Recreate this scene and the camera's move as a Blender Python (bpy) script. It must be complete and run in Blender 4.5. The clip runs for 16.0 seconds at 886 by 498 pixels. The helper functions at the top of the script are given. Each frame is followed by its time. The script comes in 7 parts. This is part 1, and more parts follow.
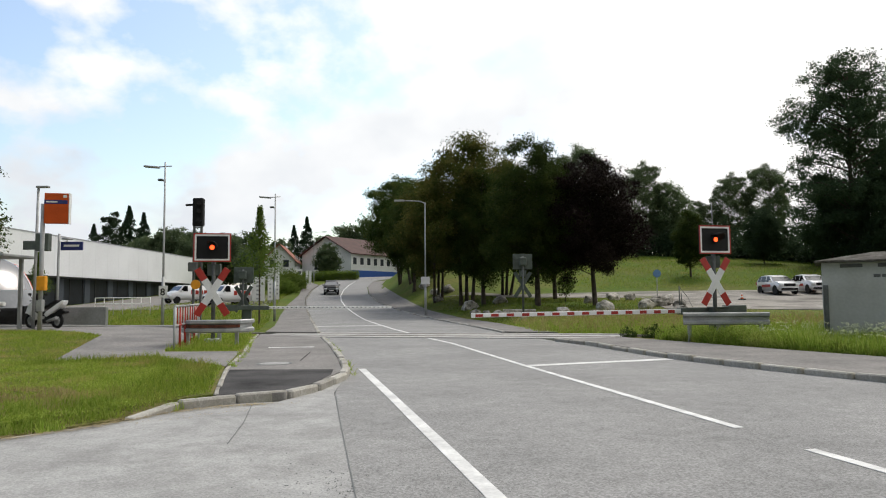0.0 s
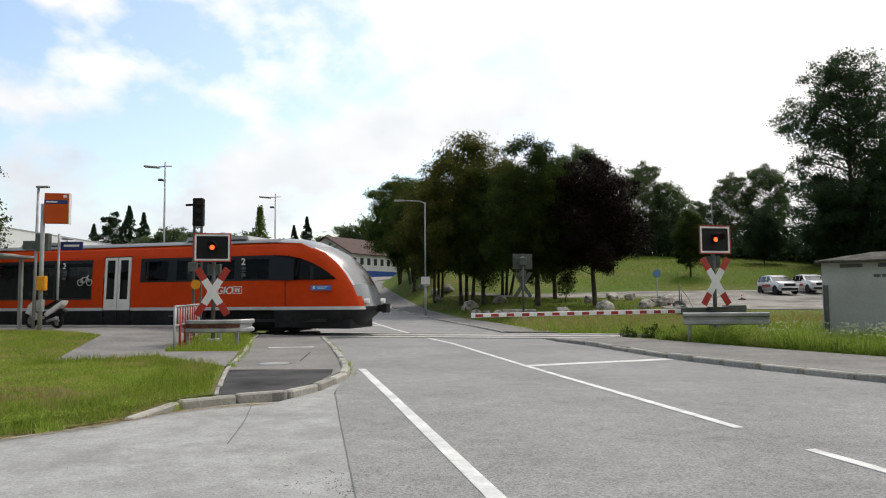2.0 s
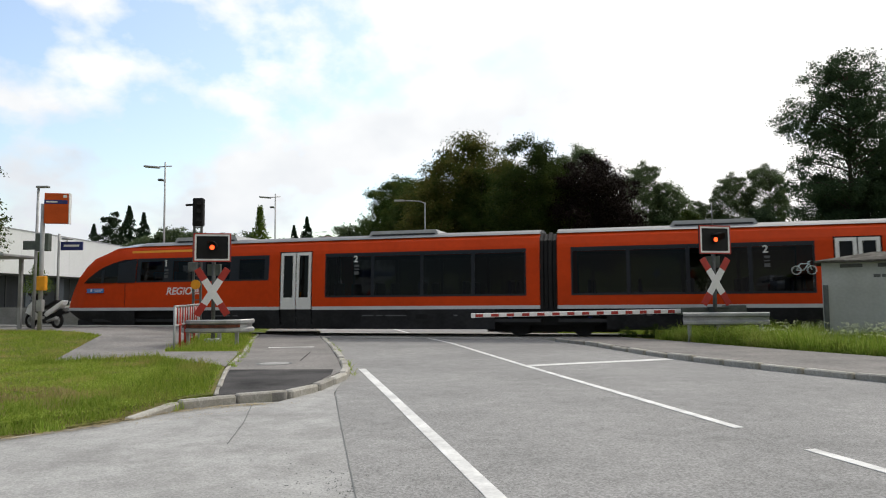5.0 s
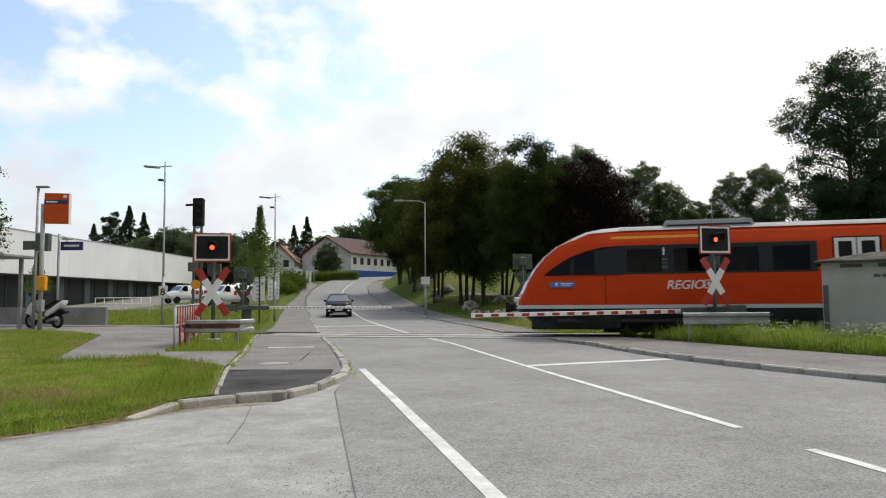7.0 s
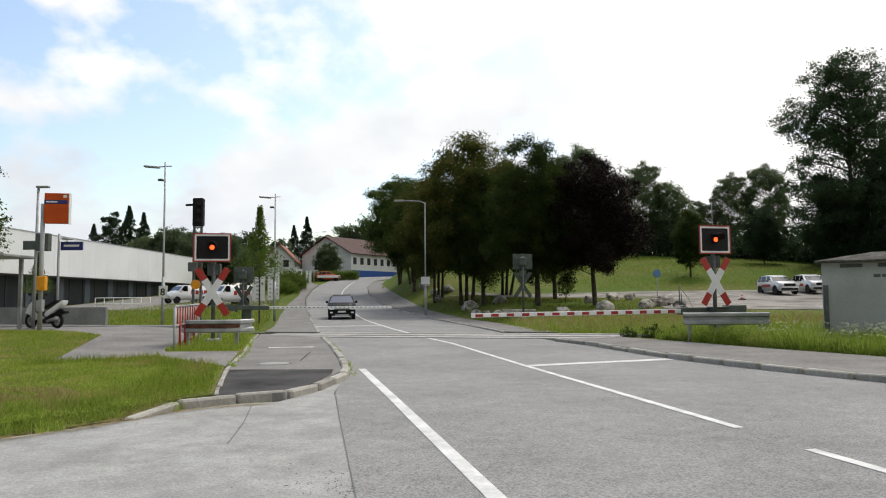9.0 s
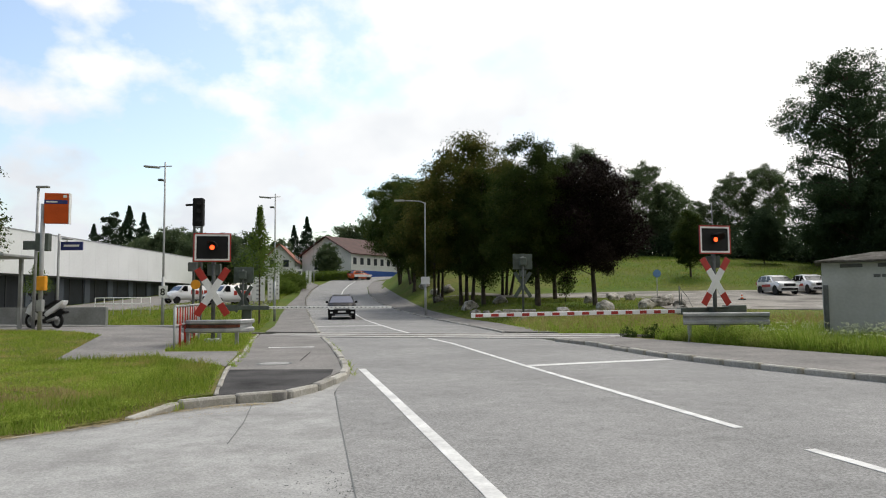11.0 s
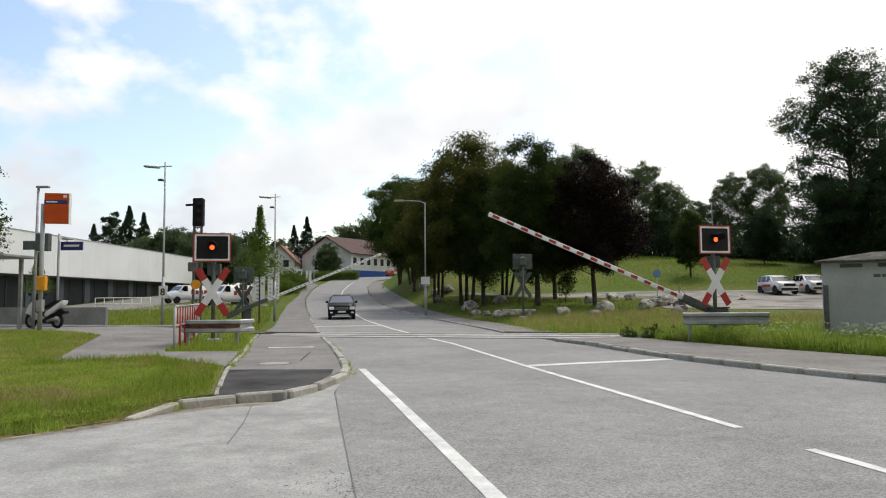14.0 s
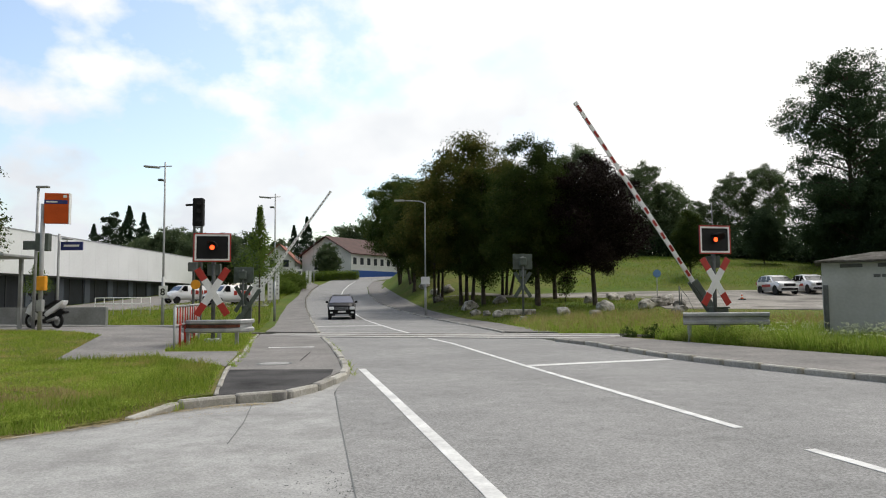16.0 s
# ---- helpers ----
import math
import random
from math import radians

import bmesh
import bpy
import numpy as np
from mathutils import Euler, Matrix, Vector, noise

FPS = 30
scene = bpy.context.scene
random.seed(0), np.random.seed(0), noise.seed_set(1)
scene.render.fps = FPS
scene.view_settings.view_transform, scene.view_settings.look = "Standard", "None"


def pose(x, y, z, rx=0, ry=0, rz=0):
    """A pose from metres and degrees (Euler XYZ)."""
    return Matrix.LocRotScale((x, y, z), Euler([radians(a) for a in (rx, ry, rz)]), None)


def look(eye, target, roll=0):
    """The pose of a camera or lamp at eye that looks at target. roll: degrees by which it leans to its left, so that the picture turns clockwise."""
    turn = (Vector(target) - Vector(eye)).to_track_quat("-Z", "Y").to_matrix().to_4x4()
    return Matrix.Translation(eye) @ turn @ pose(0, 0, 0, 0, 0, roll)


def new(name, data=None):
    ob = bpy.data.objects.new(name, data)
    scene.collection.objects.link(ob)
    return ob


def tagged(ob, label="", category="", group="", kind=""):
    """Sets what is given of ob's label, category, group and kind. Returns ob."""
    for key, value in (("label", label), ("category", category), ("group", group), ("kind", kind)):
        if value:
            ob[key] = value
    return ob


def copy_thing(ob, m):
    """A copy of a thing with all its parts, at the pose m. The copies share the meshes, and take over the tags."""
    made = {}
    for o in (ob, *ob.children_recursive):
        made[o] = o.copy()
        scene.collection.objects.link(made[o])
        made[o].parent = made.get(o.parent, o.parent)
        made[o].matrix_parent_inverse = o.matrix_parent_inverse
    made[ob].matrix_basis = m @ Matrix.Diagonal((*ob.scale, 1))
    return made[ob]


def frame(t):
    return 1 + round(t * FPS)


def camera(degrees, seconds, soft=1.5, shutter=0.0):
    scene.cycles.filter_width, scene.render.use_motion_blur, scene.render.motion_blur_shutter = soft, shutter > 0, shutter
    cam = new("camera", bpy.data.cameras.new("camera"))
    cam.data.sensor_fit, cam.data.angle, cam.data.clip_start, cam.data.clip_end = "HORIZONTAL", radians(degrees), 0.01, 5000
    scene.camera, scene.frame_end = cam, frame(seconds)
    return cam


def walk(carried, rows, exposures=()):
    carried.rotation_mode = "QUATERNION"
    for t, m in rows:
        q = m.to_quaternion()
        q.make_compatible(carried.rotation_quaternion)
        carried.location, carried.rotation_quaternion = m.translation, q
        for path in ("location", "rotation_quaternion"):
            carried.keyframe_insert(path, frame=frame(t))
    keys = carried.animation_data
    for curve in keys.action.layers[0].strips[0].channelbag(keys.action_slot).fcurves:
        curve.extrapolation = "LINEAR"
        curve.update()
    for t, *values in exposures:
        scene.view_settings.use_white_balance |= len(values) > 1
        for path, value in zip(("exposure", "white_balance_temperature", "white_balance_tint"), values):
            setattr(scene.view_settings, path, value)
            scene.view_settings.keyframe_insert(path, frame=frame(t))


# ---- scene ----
# ---- camera: a tripod at the kerbside, 1.40 m over the road ----
cam = camera(64.2, 16.0, 1.1, 0.15)
EYE = pose(0, 0, 1.40, 93.98, 0, 0) @ pose(0, 0, 0, 0, 0, -0.5)
walk(cam, [(0.0, EYE), (16.0, EYE)], [(0.0, -0.17, 6590, 10), (16.0, -0.17, 6590, 10)])

# ---- world: bright broken cloud over a pale blue sky, sun behind thin cloud ahead ----
SUN_ELEV, SUN_AZ = radians(52), radians(28)   # azimuth clockwise from +Y
world = bpy.data.worlds.new("sky")
scene.world = world
world.use_nodes = True
wt = world.node_tree
wt.nodes.clear()


def wnode(kind, **kw):
    n = wt.nodes.new(kind)
    for k, v in kw.items():
        n.inputs[k].default_value = v
    return n


w_out = wnode("ShaderNodeOutputWorld")
w_bg = wnode("ShaderNodeBackground", Strength=1.0)
w_sky = wt.nodes.new("ShaderNodeTexSky")
w_sky.sky_type, w_sky.sun_disc = "NISHITA", False
w_sky.sun_elevation, w_sky.sun_rotation = SUN_ELEV, SUN_AZ
w_sky.air_density, w_sky.dust_density = 1.2, 1.5
w_dim = wt.nodes.new("ShaderNodeVectorMath")
w_dim.operation = "SCALE"
w_dim.inputs["Scale"].default_value = 0.185
w_tc = wt.nodes.new("ShaderNodeTexCoord")
w_map = wt.nodes.new("ShaderNodeMapping")
w_map.inputs["Scale"].default_value = (1.0, 1.0, 1.5)
w_map.inputs["Location"].default_value = (0.37, 0.1, 0.22)
w_n = wnode("ShaderNodeTexNoise", Scale=5.4, Detail=9.0, Roughness=0.52, Distortion=0.0)
w_n2 = wnode("ShaderNodeTexNoise", Scale=2.4, Detail=6.0, Roughness=0.5)
w_sep = wt.nodes.new("ShaderNodeSeparateXYZ")
w_add = wt.nodes.new("ShaderNodeMath")
w_add.operation = "MULTIPLY_ADD"
w_add.inputs[1].default_value = 0.20
w_ramp = wt.nodes.new("ShaderNodeValToRGB")
w_ramp.color_ramp.elements[0].position, w_ramp.color_ramp.elements[1].position = 0.36, 0.47
w_cl = wt.nodes.new("ShaderNodeValToRGB")
w_cl.color_ramp.elements[0].position, w_cl.color_ramp.elements[0].color = 0.25, (0.70, 0.76, 0.84, 1)
w_cl.color_ramp.elements[1].position, w_cl.color_ramp.elements[1].color = 0.54, (1.18, 1.18, 1.17, 1)
w_mix = wt.nodes.new("ShaderNodeMixRGB")
L = wt.links.new
L(w_tc.outputs["Generated"], w_map.inputs["Vector"])
L(w_map.outputs["Vector"], w_n.inputs["Vector"])
L(w_map.outputs["Vector"], w_n2.inputs["Vector"])
L(w_tc.outputs["Generated"], w_sep.inputs["Vector"])
L(w_sep.outputs["X"], w_add.inputs[0])
L(w_n.outputs["Fac"], w_add.inputs[2])
L(w_add.outputs[0], w_ramp.inputs["Fac"])
w_add2 = wt.nodes.new("ShaderNodeMath")
w_add2.operation = "MULTIPLY_ADD"
w_add2.inputs[1].default_value = 0.34
L(w_sep.outputs["X"], w_add2.inputs[0])
L(w_n2.outputs["Fac"], w_add2.inputs[2])
L(w_add2.outputs[0], w_cl.inputs["Fac"])
L(w_sky.outputs["Color"], w_dim.inputs[0])
L(w_ramp.outputs["Color"], w_mix.inputs["Fac"])
L(w_dim.outputs["Vector"], w_mix.inputs["Color1"])
L(w_cl.outputs["Color"], w_mix.inputs["Color2"])
# the cloud is brightest round the hidden sun and dull on the far side of the sky
w_dot = wt.nodes.new("ShaderNodeVectorMath")
w_dot.operation = "DOT_PRODUCT"
w_dot.inputs[1].default_value = (math.sin(SUN_AZ) * math.cos(SUN_ELEV), math.cos(SUN_AZ) * math.cos(SUN_ELEV), math.sin(SUN_ELEV))
w_fall = wt.nodes.new("ShaderNodeMapRange")
w_fall.interpolation_type = "SMOOTHSTEP"
w_fall.inputs["From Min"].default_value, w_fall.inputs["From Max"].default_value = -0.45, 0.50
w_fall.inputs["To Min"].default_value, w_fall.inputs["To Max"].default_value = 0.28, 1.10
w_shade = wt.nodes.new("ShaderNodeVectorMath")
w_shade.operation = "SCALE"
L(w_tc.outputs["Generated"], w_dot.inputs[0])
L(w_dot.outputs["Value"], w_fall.inputs["Value"])
L(w_fall.outputs["Result"], w_shade.inputs["Scale"])
L(w_mix.outputs["Color"], w_shade.inputs[0])
L(w_shade.outputs["Vector"], w_bg.inputs["Color"])
L(w_bg.outputs["Background"], w_out.inputs["Surface"])

sun = new("sun", bpy.data.lights.new("sun", "SUN"))
sun.data.energy, sun.data.angle, sun.data.color = 2.3, radians(14), (1.0, 0.95, 0.87)
SUN_DIR = Vector((math.sin(SUN_AZ) * math.cos(SUN_ELEV), math.cos(SUN_AZ) * math.cos(SUN_ELEV), math.sin(SUN_ELEV)))
sun.matrix_basis = look(SUN_DIR * 50, (0, 0, 0))


# ---- materials ----
def material(name, color, rough=0.7, metal=0.0, var=0.15, scale=8.0, fine=60.0, bump=0.0, second=None, each=0.0, spec=0.5, coat=0.0, specks=0.0, speck_size=0.018):
    """A surface with broad stains, fine grain and relief; second: the colour of the stains; each: change from piece to piece."""
    m = bpy.data.materials.new(name)
    m.use_nodes = True
    nt = m.node_tree
    b = nt.nodes["Principled BSDF"]
    b.inputs["Roughness"].default_value, b.inputs["Metallic"].default_value = rough, metal
    b.inputs["Specular IOR Level"].default_value = spec
    b.inputs["Coat Weight"].default_value = coat
    tc = nt.nodes.new("ShaderNodeTexCoord")
    n1 = nt.nodes.new("ShaderNodeTexNoise")
    n1.inputs["Scale"].default_value, n1.inputs["Detail"].default_value = scale, 6
    n2 = nt.nodes.new("ShaderNodeTexNoise")
    n2.inputs["Scale"].default_value, n2.inputs["Detail"].default_value = fine, 3
    for n in (n1, n2):
        nt.links.new(tc.outputs["Object"], n.inputs["Vector"])
    mix = nt.nodes.new("ShaderNodeMixRGB")
    mix.inputs["Color1"].default_value = (*color, 1)
    mix.inputs["Color2"].default_value = (*(second or [c * (1 - 2.2 * var) for c in color]), 1)
    ramp = nt.nodes.new("ShaderNodeValToRGB")
    ramp.color_ramp.elements[0].position, ramp.color_ramp.elements[1].position = 0.38, 0.68
    nt.links.new(n1.outputs["Fac"], ramp.inputs["Fac"])
    nt.links.new(ramp.outputs["Color"], mix.inputs["Fac"])
    hsv = nt.nodes.new("ShaderNodeHueSaturation")
    mr = nt.nodes.new("ShaderNodeMapRange")
    mr.inputs["From Min"].default_value, mr.inputs["From Max"].default_value = 0.3, 0.7
    mr.inputs["To Min"].default_value, mr.inputs["To Max"].default_value = 1 - var, 1 + var
    nt.links.new(n2.outputs["Fac"], mr.inputs["Value"])
    if each:
        info = nt.nodes.new("ShaderNodeObjectInfo")
        er = nt.nodes.new("ShaderNodeMapRange")
        er.inputs["To Min"].default_value, er.inputs["To Max"].default_value = 1 - each, 1 + each
        nt.links.new(info.outputs["Random"], er.inputs["Value"])
        mu = nt.nodes.new("ShaderNodeMath")
        mu.operation = "MULTIPLY"
        nt.links.new(mr.outputs["Result"], mu.inputs[0])
        nt.links.new(er.outputs["Result"], mu.inputs[1])
        nt.links.new(mu.outputs[0], hsv.inputs["Value"])
    else:
        nt.links.new(mr.outputs["Result"], hsv.inputs["Value"])
    nt.links.new(mix.outputs["Color"], hsv.inputs["Color"])
    nt.links.new(hsv.outputs["Color"], b.inputs["Base Color"])
    if specks:
        # single stones of the aggregate, each with its own shade
        vo = nt.nodes.new("ShaderNodeTexVoronoi")
        vo.inputs["Scale"].default_value = 1 / speck_size
        nt.links.new(tc.outputs["Object"], vo.inputs["Vector"])
        sr = nt.nodes.new("ShaderNodeMapRange")
        sr.inputs["To Min"].default_value, sr.inputs["To Max"].default_value = 1 - specks, 1 + specks
        sx = nt.nodes.new("ShaderNodeSeparateColor")
        nt.links.new(vo.outputs["Color"], sx.inputs["Color"])
        nt.links.new(sx.outputs["Red"], sr.inputs["Value"])
        h2 = nt.nodes.new("ShaderNodeHueSaturation")
        nt.links.new(hsv.outputs["Color"], h2.inputs["Color"])
        nt.links.new(sr.outputs["Result"], h2.inputs["Value"])
        nt.links.new(h2.outputs["Color"], b.inputs["Base Color"])
    if bump:
        bp = nt.nodes.new("ShaderNodeBump")
        bp.inputs["Strength"].default_value, bp.inputs["Distance"].default_value = 0.6, bump
        nt.links.new(n2.outputs["Fac"], bp.inputs["Height"])
        nt.links.new(bp.outputs["Normal"], b.inputs["Normal"])
    return m


def leafy(name, color, second, trans=0.25, patch=None, rare=0.48):
    """Leaves: colour by clump (Random Per Island) and by tree, with light through them."""
    m = bpy.data.materials.new(name)
    m.use_nodes = True
    nt = m.node_tree
    b = nt.nodes["Principled BSDF"]
    b.inputs["Roughness"].default_value = 0.75
    b.inputs["Specular IOR Level"].default_value = 0.10
    geo = nt.nodes.new("ShaderNodeNewGeometry")
    info = nt.nodes.new("ShaderNodeObjectInfo")
    mix = nt.nodes.new("ShaderNodeMixRGB")
    mix.inputs["Color1"].default_value, mix.inputs["Color2"].default_value = (*color, 1), (*second, 1)
    nt.links.new(geo.outputs["Random Per Island"], mix.inputs["Fac"])
    hsv = nt.nodes.new("ShaderNodeHueSaturation")
    er = nt.nodes.new("ShaderNodeMapRange")
    er.inputs["To Min"].default_value, er.inputs["To Max"].default_value = 0.75, 1.25
    nt.links.new(info.outputs["Random"], er.inputs["Value"])
    nt.links.new(er.outputs["Result"], hsv.inputs["Value"])
    nt.links.new(mix.outputs["Color"], hsv.inputs["Color"])
    nt.links.new(hsv.outputs["Color"], b.inputs["Base Color"])
    if patch:
        tc = nt.nodes.new("ShaderNodeTexCoord")
        nz = nt.nodes.new("ShaderNodeTexNoise")
        nz.inputs["Scale"].default_value, nz.inputs["Detail"].default_value = 0.9, 4
        rp = nt.nodes.new("ShaderNodeValToRGB")
        rp.color_ramp.elements[0].position, rp.color_ramp.elements[1].position = rare, rare + 0.22
        pm = nt.nodes.new("ShaderNodeMixRGB")
        pm.inputs["Color2"].default_value = (*patch, 1)
        nt.links.new(tc.outputs["Object"], nz.inputs["Vector"])
        nt.links.new(nz.outputs["Fac"], rp.inputs["Fac"])
        nt.links.new(rp.outputs["Color"], pm.inputs["Fac"])
        nt.links.new(mix.outputs["Color"], pm.inputs["Color1"])
        nt.links.new(pm.outputs["Color"], hsv.inputs["Color"])
    tr = nt.nodes.new("ShaderNodeBsdfTranslucent")
    nt.links.new(hsv.outputs["Color"], tr.inputs["Color"])
    ms = nt.nodes.new("ShaderNodeMixShader")
    ms.inputs["Fac"].default_value = trans
    nt.links.new(b.outputs["BSDF"], ms.inputs[1])
    nt.links.new(tr.outputs["BSDF"], ms.inputs[2])
    nt.links.new(ms.outputs["Shader"], nt.nodes["Material Output"].inputs["Surface"])
    return m


def glow(name, color, strength):
    m = bpy.data.materials.new(name)
    m.use_nodes = True
    b = m.node_tree.nodes["Principled BSDF"]
    b.inputs["Base Color"].default_value = (*color, 1)
    b.inputs["Emission Color"].default_value = (*color, 1)
    b.inputs["Emission Strength"].default_value = strength
    return m


def tinted_glass(name, tint, rough=0.03, ior=1.5):
    """Thin tinted glazing: mirror gloss over a tinted see-through pane."""
    m = bpy.data.materials.new(name)
    m.use_nodes = True
    nt = m.node_tree
    nt.nodes.remove(nt.nodes["Principled BSDF"])
    t = nt.nodes.new("ShaderNodeBsdfTransparent")
    t.inputs["Color"].default_value = (*tint, 1)
    g = nt.nodes.new("ShaderNodeBsdfGlossy")
    g.inputs["Roughness"].default_value = rough
    f = nt.nodes.new("ShaderNodeFresnel")
    f.inputs["IOR"].default_value = ior
    ms = nt.nodes.new("ShaderNodeMixShader")
    nt.links.new(f.outputs["Fac"], ms.inputs["Fac"])
    nt.links.new(t.outputs["BSDF"], ms.inputs[1])
    nt.links.new(g.outputs["BSDF"], ms.inputs[2])
    nt.links.new(ms.outputs["Shader"], nt.nodes["Material Output"].inputs["Surface"])
    return m


M_ASPHALT = material("road_asphalt", (0.278, 0.275, 0.268), 0.9, var=0.09, scale=0.45, fine=3.5, bump=0.0, second=(0.225, 0.223, 0.218), spec=0.2, specks=0.30, speck_size=0.015)
M_APRON = material("worn_concrete", (0.360, 0.358, 0.347), 0.92, var=0.10, scale=1.3, fine=4.5, bump=0.0, second=(0.268, 0.265, 0.256), spec=0.2, specks=0.20, speck_size=0.013)
M_PAVE = material("footway_asphalt", (0.235, 0.222, 0.21), 0.92, var=0.14, scale=0.9, fine=10, bump=0.0, second=(0.175, 0.167, 0.159), spec=0.2, specks=0.16, speck_size=0.016)
M_PATCH = material("fresh_asphalt", (0.078, 0.075, 0.074), 0.92, var=0.3, scale=1.2, fine=90, bump=0.004, spec=0.15)
M_PAINT = material("road_paint", (0.72, 0.72, 0.70), 0.7, var=0.1, scale=3, fine=25, second=(0.5, 0.5, 0.49))
M_KERB = material("granite_kerb", (0.42, 0.405, 0.375), 0.9, var=0.16, scale=1.6, fine=24, bump=0.008, each=0.22, second=(0.27, 0.255, 0.21), spec=0.15, specks=0.14, speck_size=0.010)
M_SOIL = material("meadow_ground", (0.078, 0.125, 0.017), 0.95, var=0.3, scale=0.16, fine=3, bump=0.03, second=(0.125, 0.130, 0.034), spec=0.08)
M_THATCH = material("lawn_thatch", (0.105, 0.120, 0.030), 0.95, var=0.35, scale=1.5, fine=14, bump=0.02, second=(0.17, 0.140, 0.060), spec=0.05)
M_GRAVEL = material("gravel", (0.33, 0.31, 0.28), 0.95, spec=0.1, var=0.25, scale=0.5, fine=12, bump=0.02)
M_BALLAST = material("ballast", (0.20, 0.17, 0.145), 0.95, var=0.35, scale=2, fine=14, bump=0.03)
M_RAIL = material("rail_steel", (0.30, 0.27, 0.25), 0.45, 0.8, var=0.15, scale=4, fine=30)
M_STEEL = material("galvanised_steel", (0.40, 0.41, 0.41), 0.55, 0.35, var=0.12, scale=3, fine=30)
M_DKSTEEL = material("dark_weathered_steel", (0.13, 0.14, 0.135), 0.6, 0.3, var=0.2, scale=4, fine=30)
M_GREENBOX = material("grey_green_paint", (0.085, 0.105, 0.092), 0.65, var=0.15, scale=4, fine=30)
M_RED = material("train_red_paint", (0.61, 0.056, 0.006), 0.45, var=0.05, scale=0.8, fine=6, coat=0.04, spec=0.14)
M_SIGNRED = material("sign_red", (0.42, 0.032, 0.020), 0.5, var=0.08, scale=5, fine=30)
M_ORANGE = material("sign_orange", (0.54, 0.080, 0.010), 0.5, var=0.06, scale=3, fine=20, spec=0.25)
M_WHITE = material("white_paint", (0.78, 0.78, 0.77), 0.45, var=0.04, scale=3, fine=20)
M_GREYWHITE = material("aged_white_sheet", (0.82, 0.84, 0.86), 0.5, var=0.04, scale=0.2, fine=6)
M_SILVER = material("silver_roof_paint", (0.36, 0.375, 0.395), 0.45, 0.1, var=0.05, scale=2, fine=15)
M_DGREY = material("dark_grey_paint", (0.022, 0.023, 0.027), 0.5, var=0.15, scale=2, fine=15)
M_BLACK = material("black_rubber", (0.012, 0.012, 0.013), 0.65, var=0.15, scale=4, fine=30, spec=0.25)
M_BLUE = material("deep_blue_paint", (0.02, 0.03, 0.16), 0.45, var=0.05)
M_SKYBLUE = material("bright_blue_paint", (0.10, 0.22, 0.42), 0.45, var=0.05)
M_YELLOW = material("yellow_paint", (0.80, 0.33, 0.012), 0.45, var=0.06)
M_HUT = material("weathered_concrete_wall", (0.45, 0.47, 0.45), 0.9, var=0.06, scale=0.9, fine=14, bump=0.002, second=(0.35, 0.36, 0.335), spec=0.2)
M_ROOFTILE = material("red_roof_tiles", (0.085, 0.036, 0.030), 0.85, var=0.2, scale=1, fine=10)
M_RENDER = material("white_render", (0.70, 0.71, 0.71), 0.9, var=0.05, scale=0.5, fine=8)
M_STONE = material("limestone_boulder", (0.46, 0.43, 0.38), 0.95, second=(0.09, 0.085, 0.065), var=0.32, scale=3.2, fine=12, bump=0.05, each=0.35)
M_BARK = material("bark", (0.085, 0.068, 0.05), 0.95, var=0.3, scale=3, fine=20, bump=0.03)
# the paler olive patches put sunlit clump tops into the maple leaf colour
M_LEAF = leafy("maple_leaves", (0.032, 0.060, 0.013), (0.055, 0.084, 0.019), 0.48, (0.100, 0.115, 0.026))
M_LEAF_OLIVE = leafy("olive_maple_leaves", (0.044, 0.062, 0.013), (0.084, 0.096, 0.021), 0.42, (0.150, 0.125, 0.034))
# darker copy of the far leaves, with the wood's shade in the colour
M_LEAF_SHADE = leafy("shaded_wood_leaves", (0.034, 0.060, 0.030), (0.056, 0.086, 0.042), 0.36)
M_LEAF_RED = leafy("copper_leaves", (0.015, 0.009, 0.008), (0.017, 0.011, 0.008), 0.05)
# paler and bluer than the near leaves: distance haze put into the colour
M_LEAF_FAR = leafy("hazy_far_leaves", (0.068, 0.105, 0.052), (0.125, 0.165, 0.082), 0.45, (0.14, 0.175, 0.080))
M_CONIFER = leafy("spruce_needles", (0.018, 0.040, 0.018), (0.030, 0.055, 0.026), 0.1)
M_HEDGE = leafy("hedge_leaves", (0.10, 0.17, 0.025), (0.19, 0.25, 0.05), 0.3)
M_YOUNG = leafy("young_leaves", (0.07, 0.12, 0.022), (0.14, 0.19, 0.04), 0.35)
M_GRASS = leafy("grass_blades", (0.115, 0.200, 0.016), (0.33, 0.40, 0.065), 0.36, (0.42, 0.34, 0.13), 0.50)
M_TALLGRASS = leafy("tall_grass_blades", (0.14, 0.25, 0.02), (0.38, 0.44, 0.10), 0.36, (0.42, 0.38, 0.15), 0.56)
M_WEED = leafy("weed_leaves", (0.17, 0.25, 0.03), (0.33, 0.39, 0.08), 0.35)
M_FLOWER = leafy("white_umbels", (0.36, 0.42, 0.19), (0.54, 0.57, 0.36), 0.2)
M_GLASS = tinted_glass("tinted_glass", (0.14, 0.148, 0.158), 0.03, 1.40)
M_CLEAR = tinted_glass("clear_glass", (0.45, 0.48, 0.48))
M_FRONTGLASS = tinted_glass("front_glass", (0.30, 0.33, 0.35), 0.22, 4.2)
M_DOORGLASS = tinted_glass("door_glass", (0.02, 0.022, 0.025), 0.03)
M_SKIRT = material("train_skirt_paint", (0.030, 0.031, 0.034), 0.6, var=0.2, scale=1.2, fine=10, spec=0.15)
M_WAIST = material("train_waist_line", (0.60, 0.61, 0.63), 0.5, var=0.05, scale=1.5, fine=12, spec=0.3)
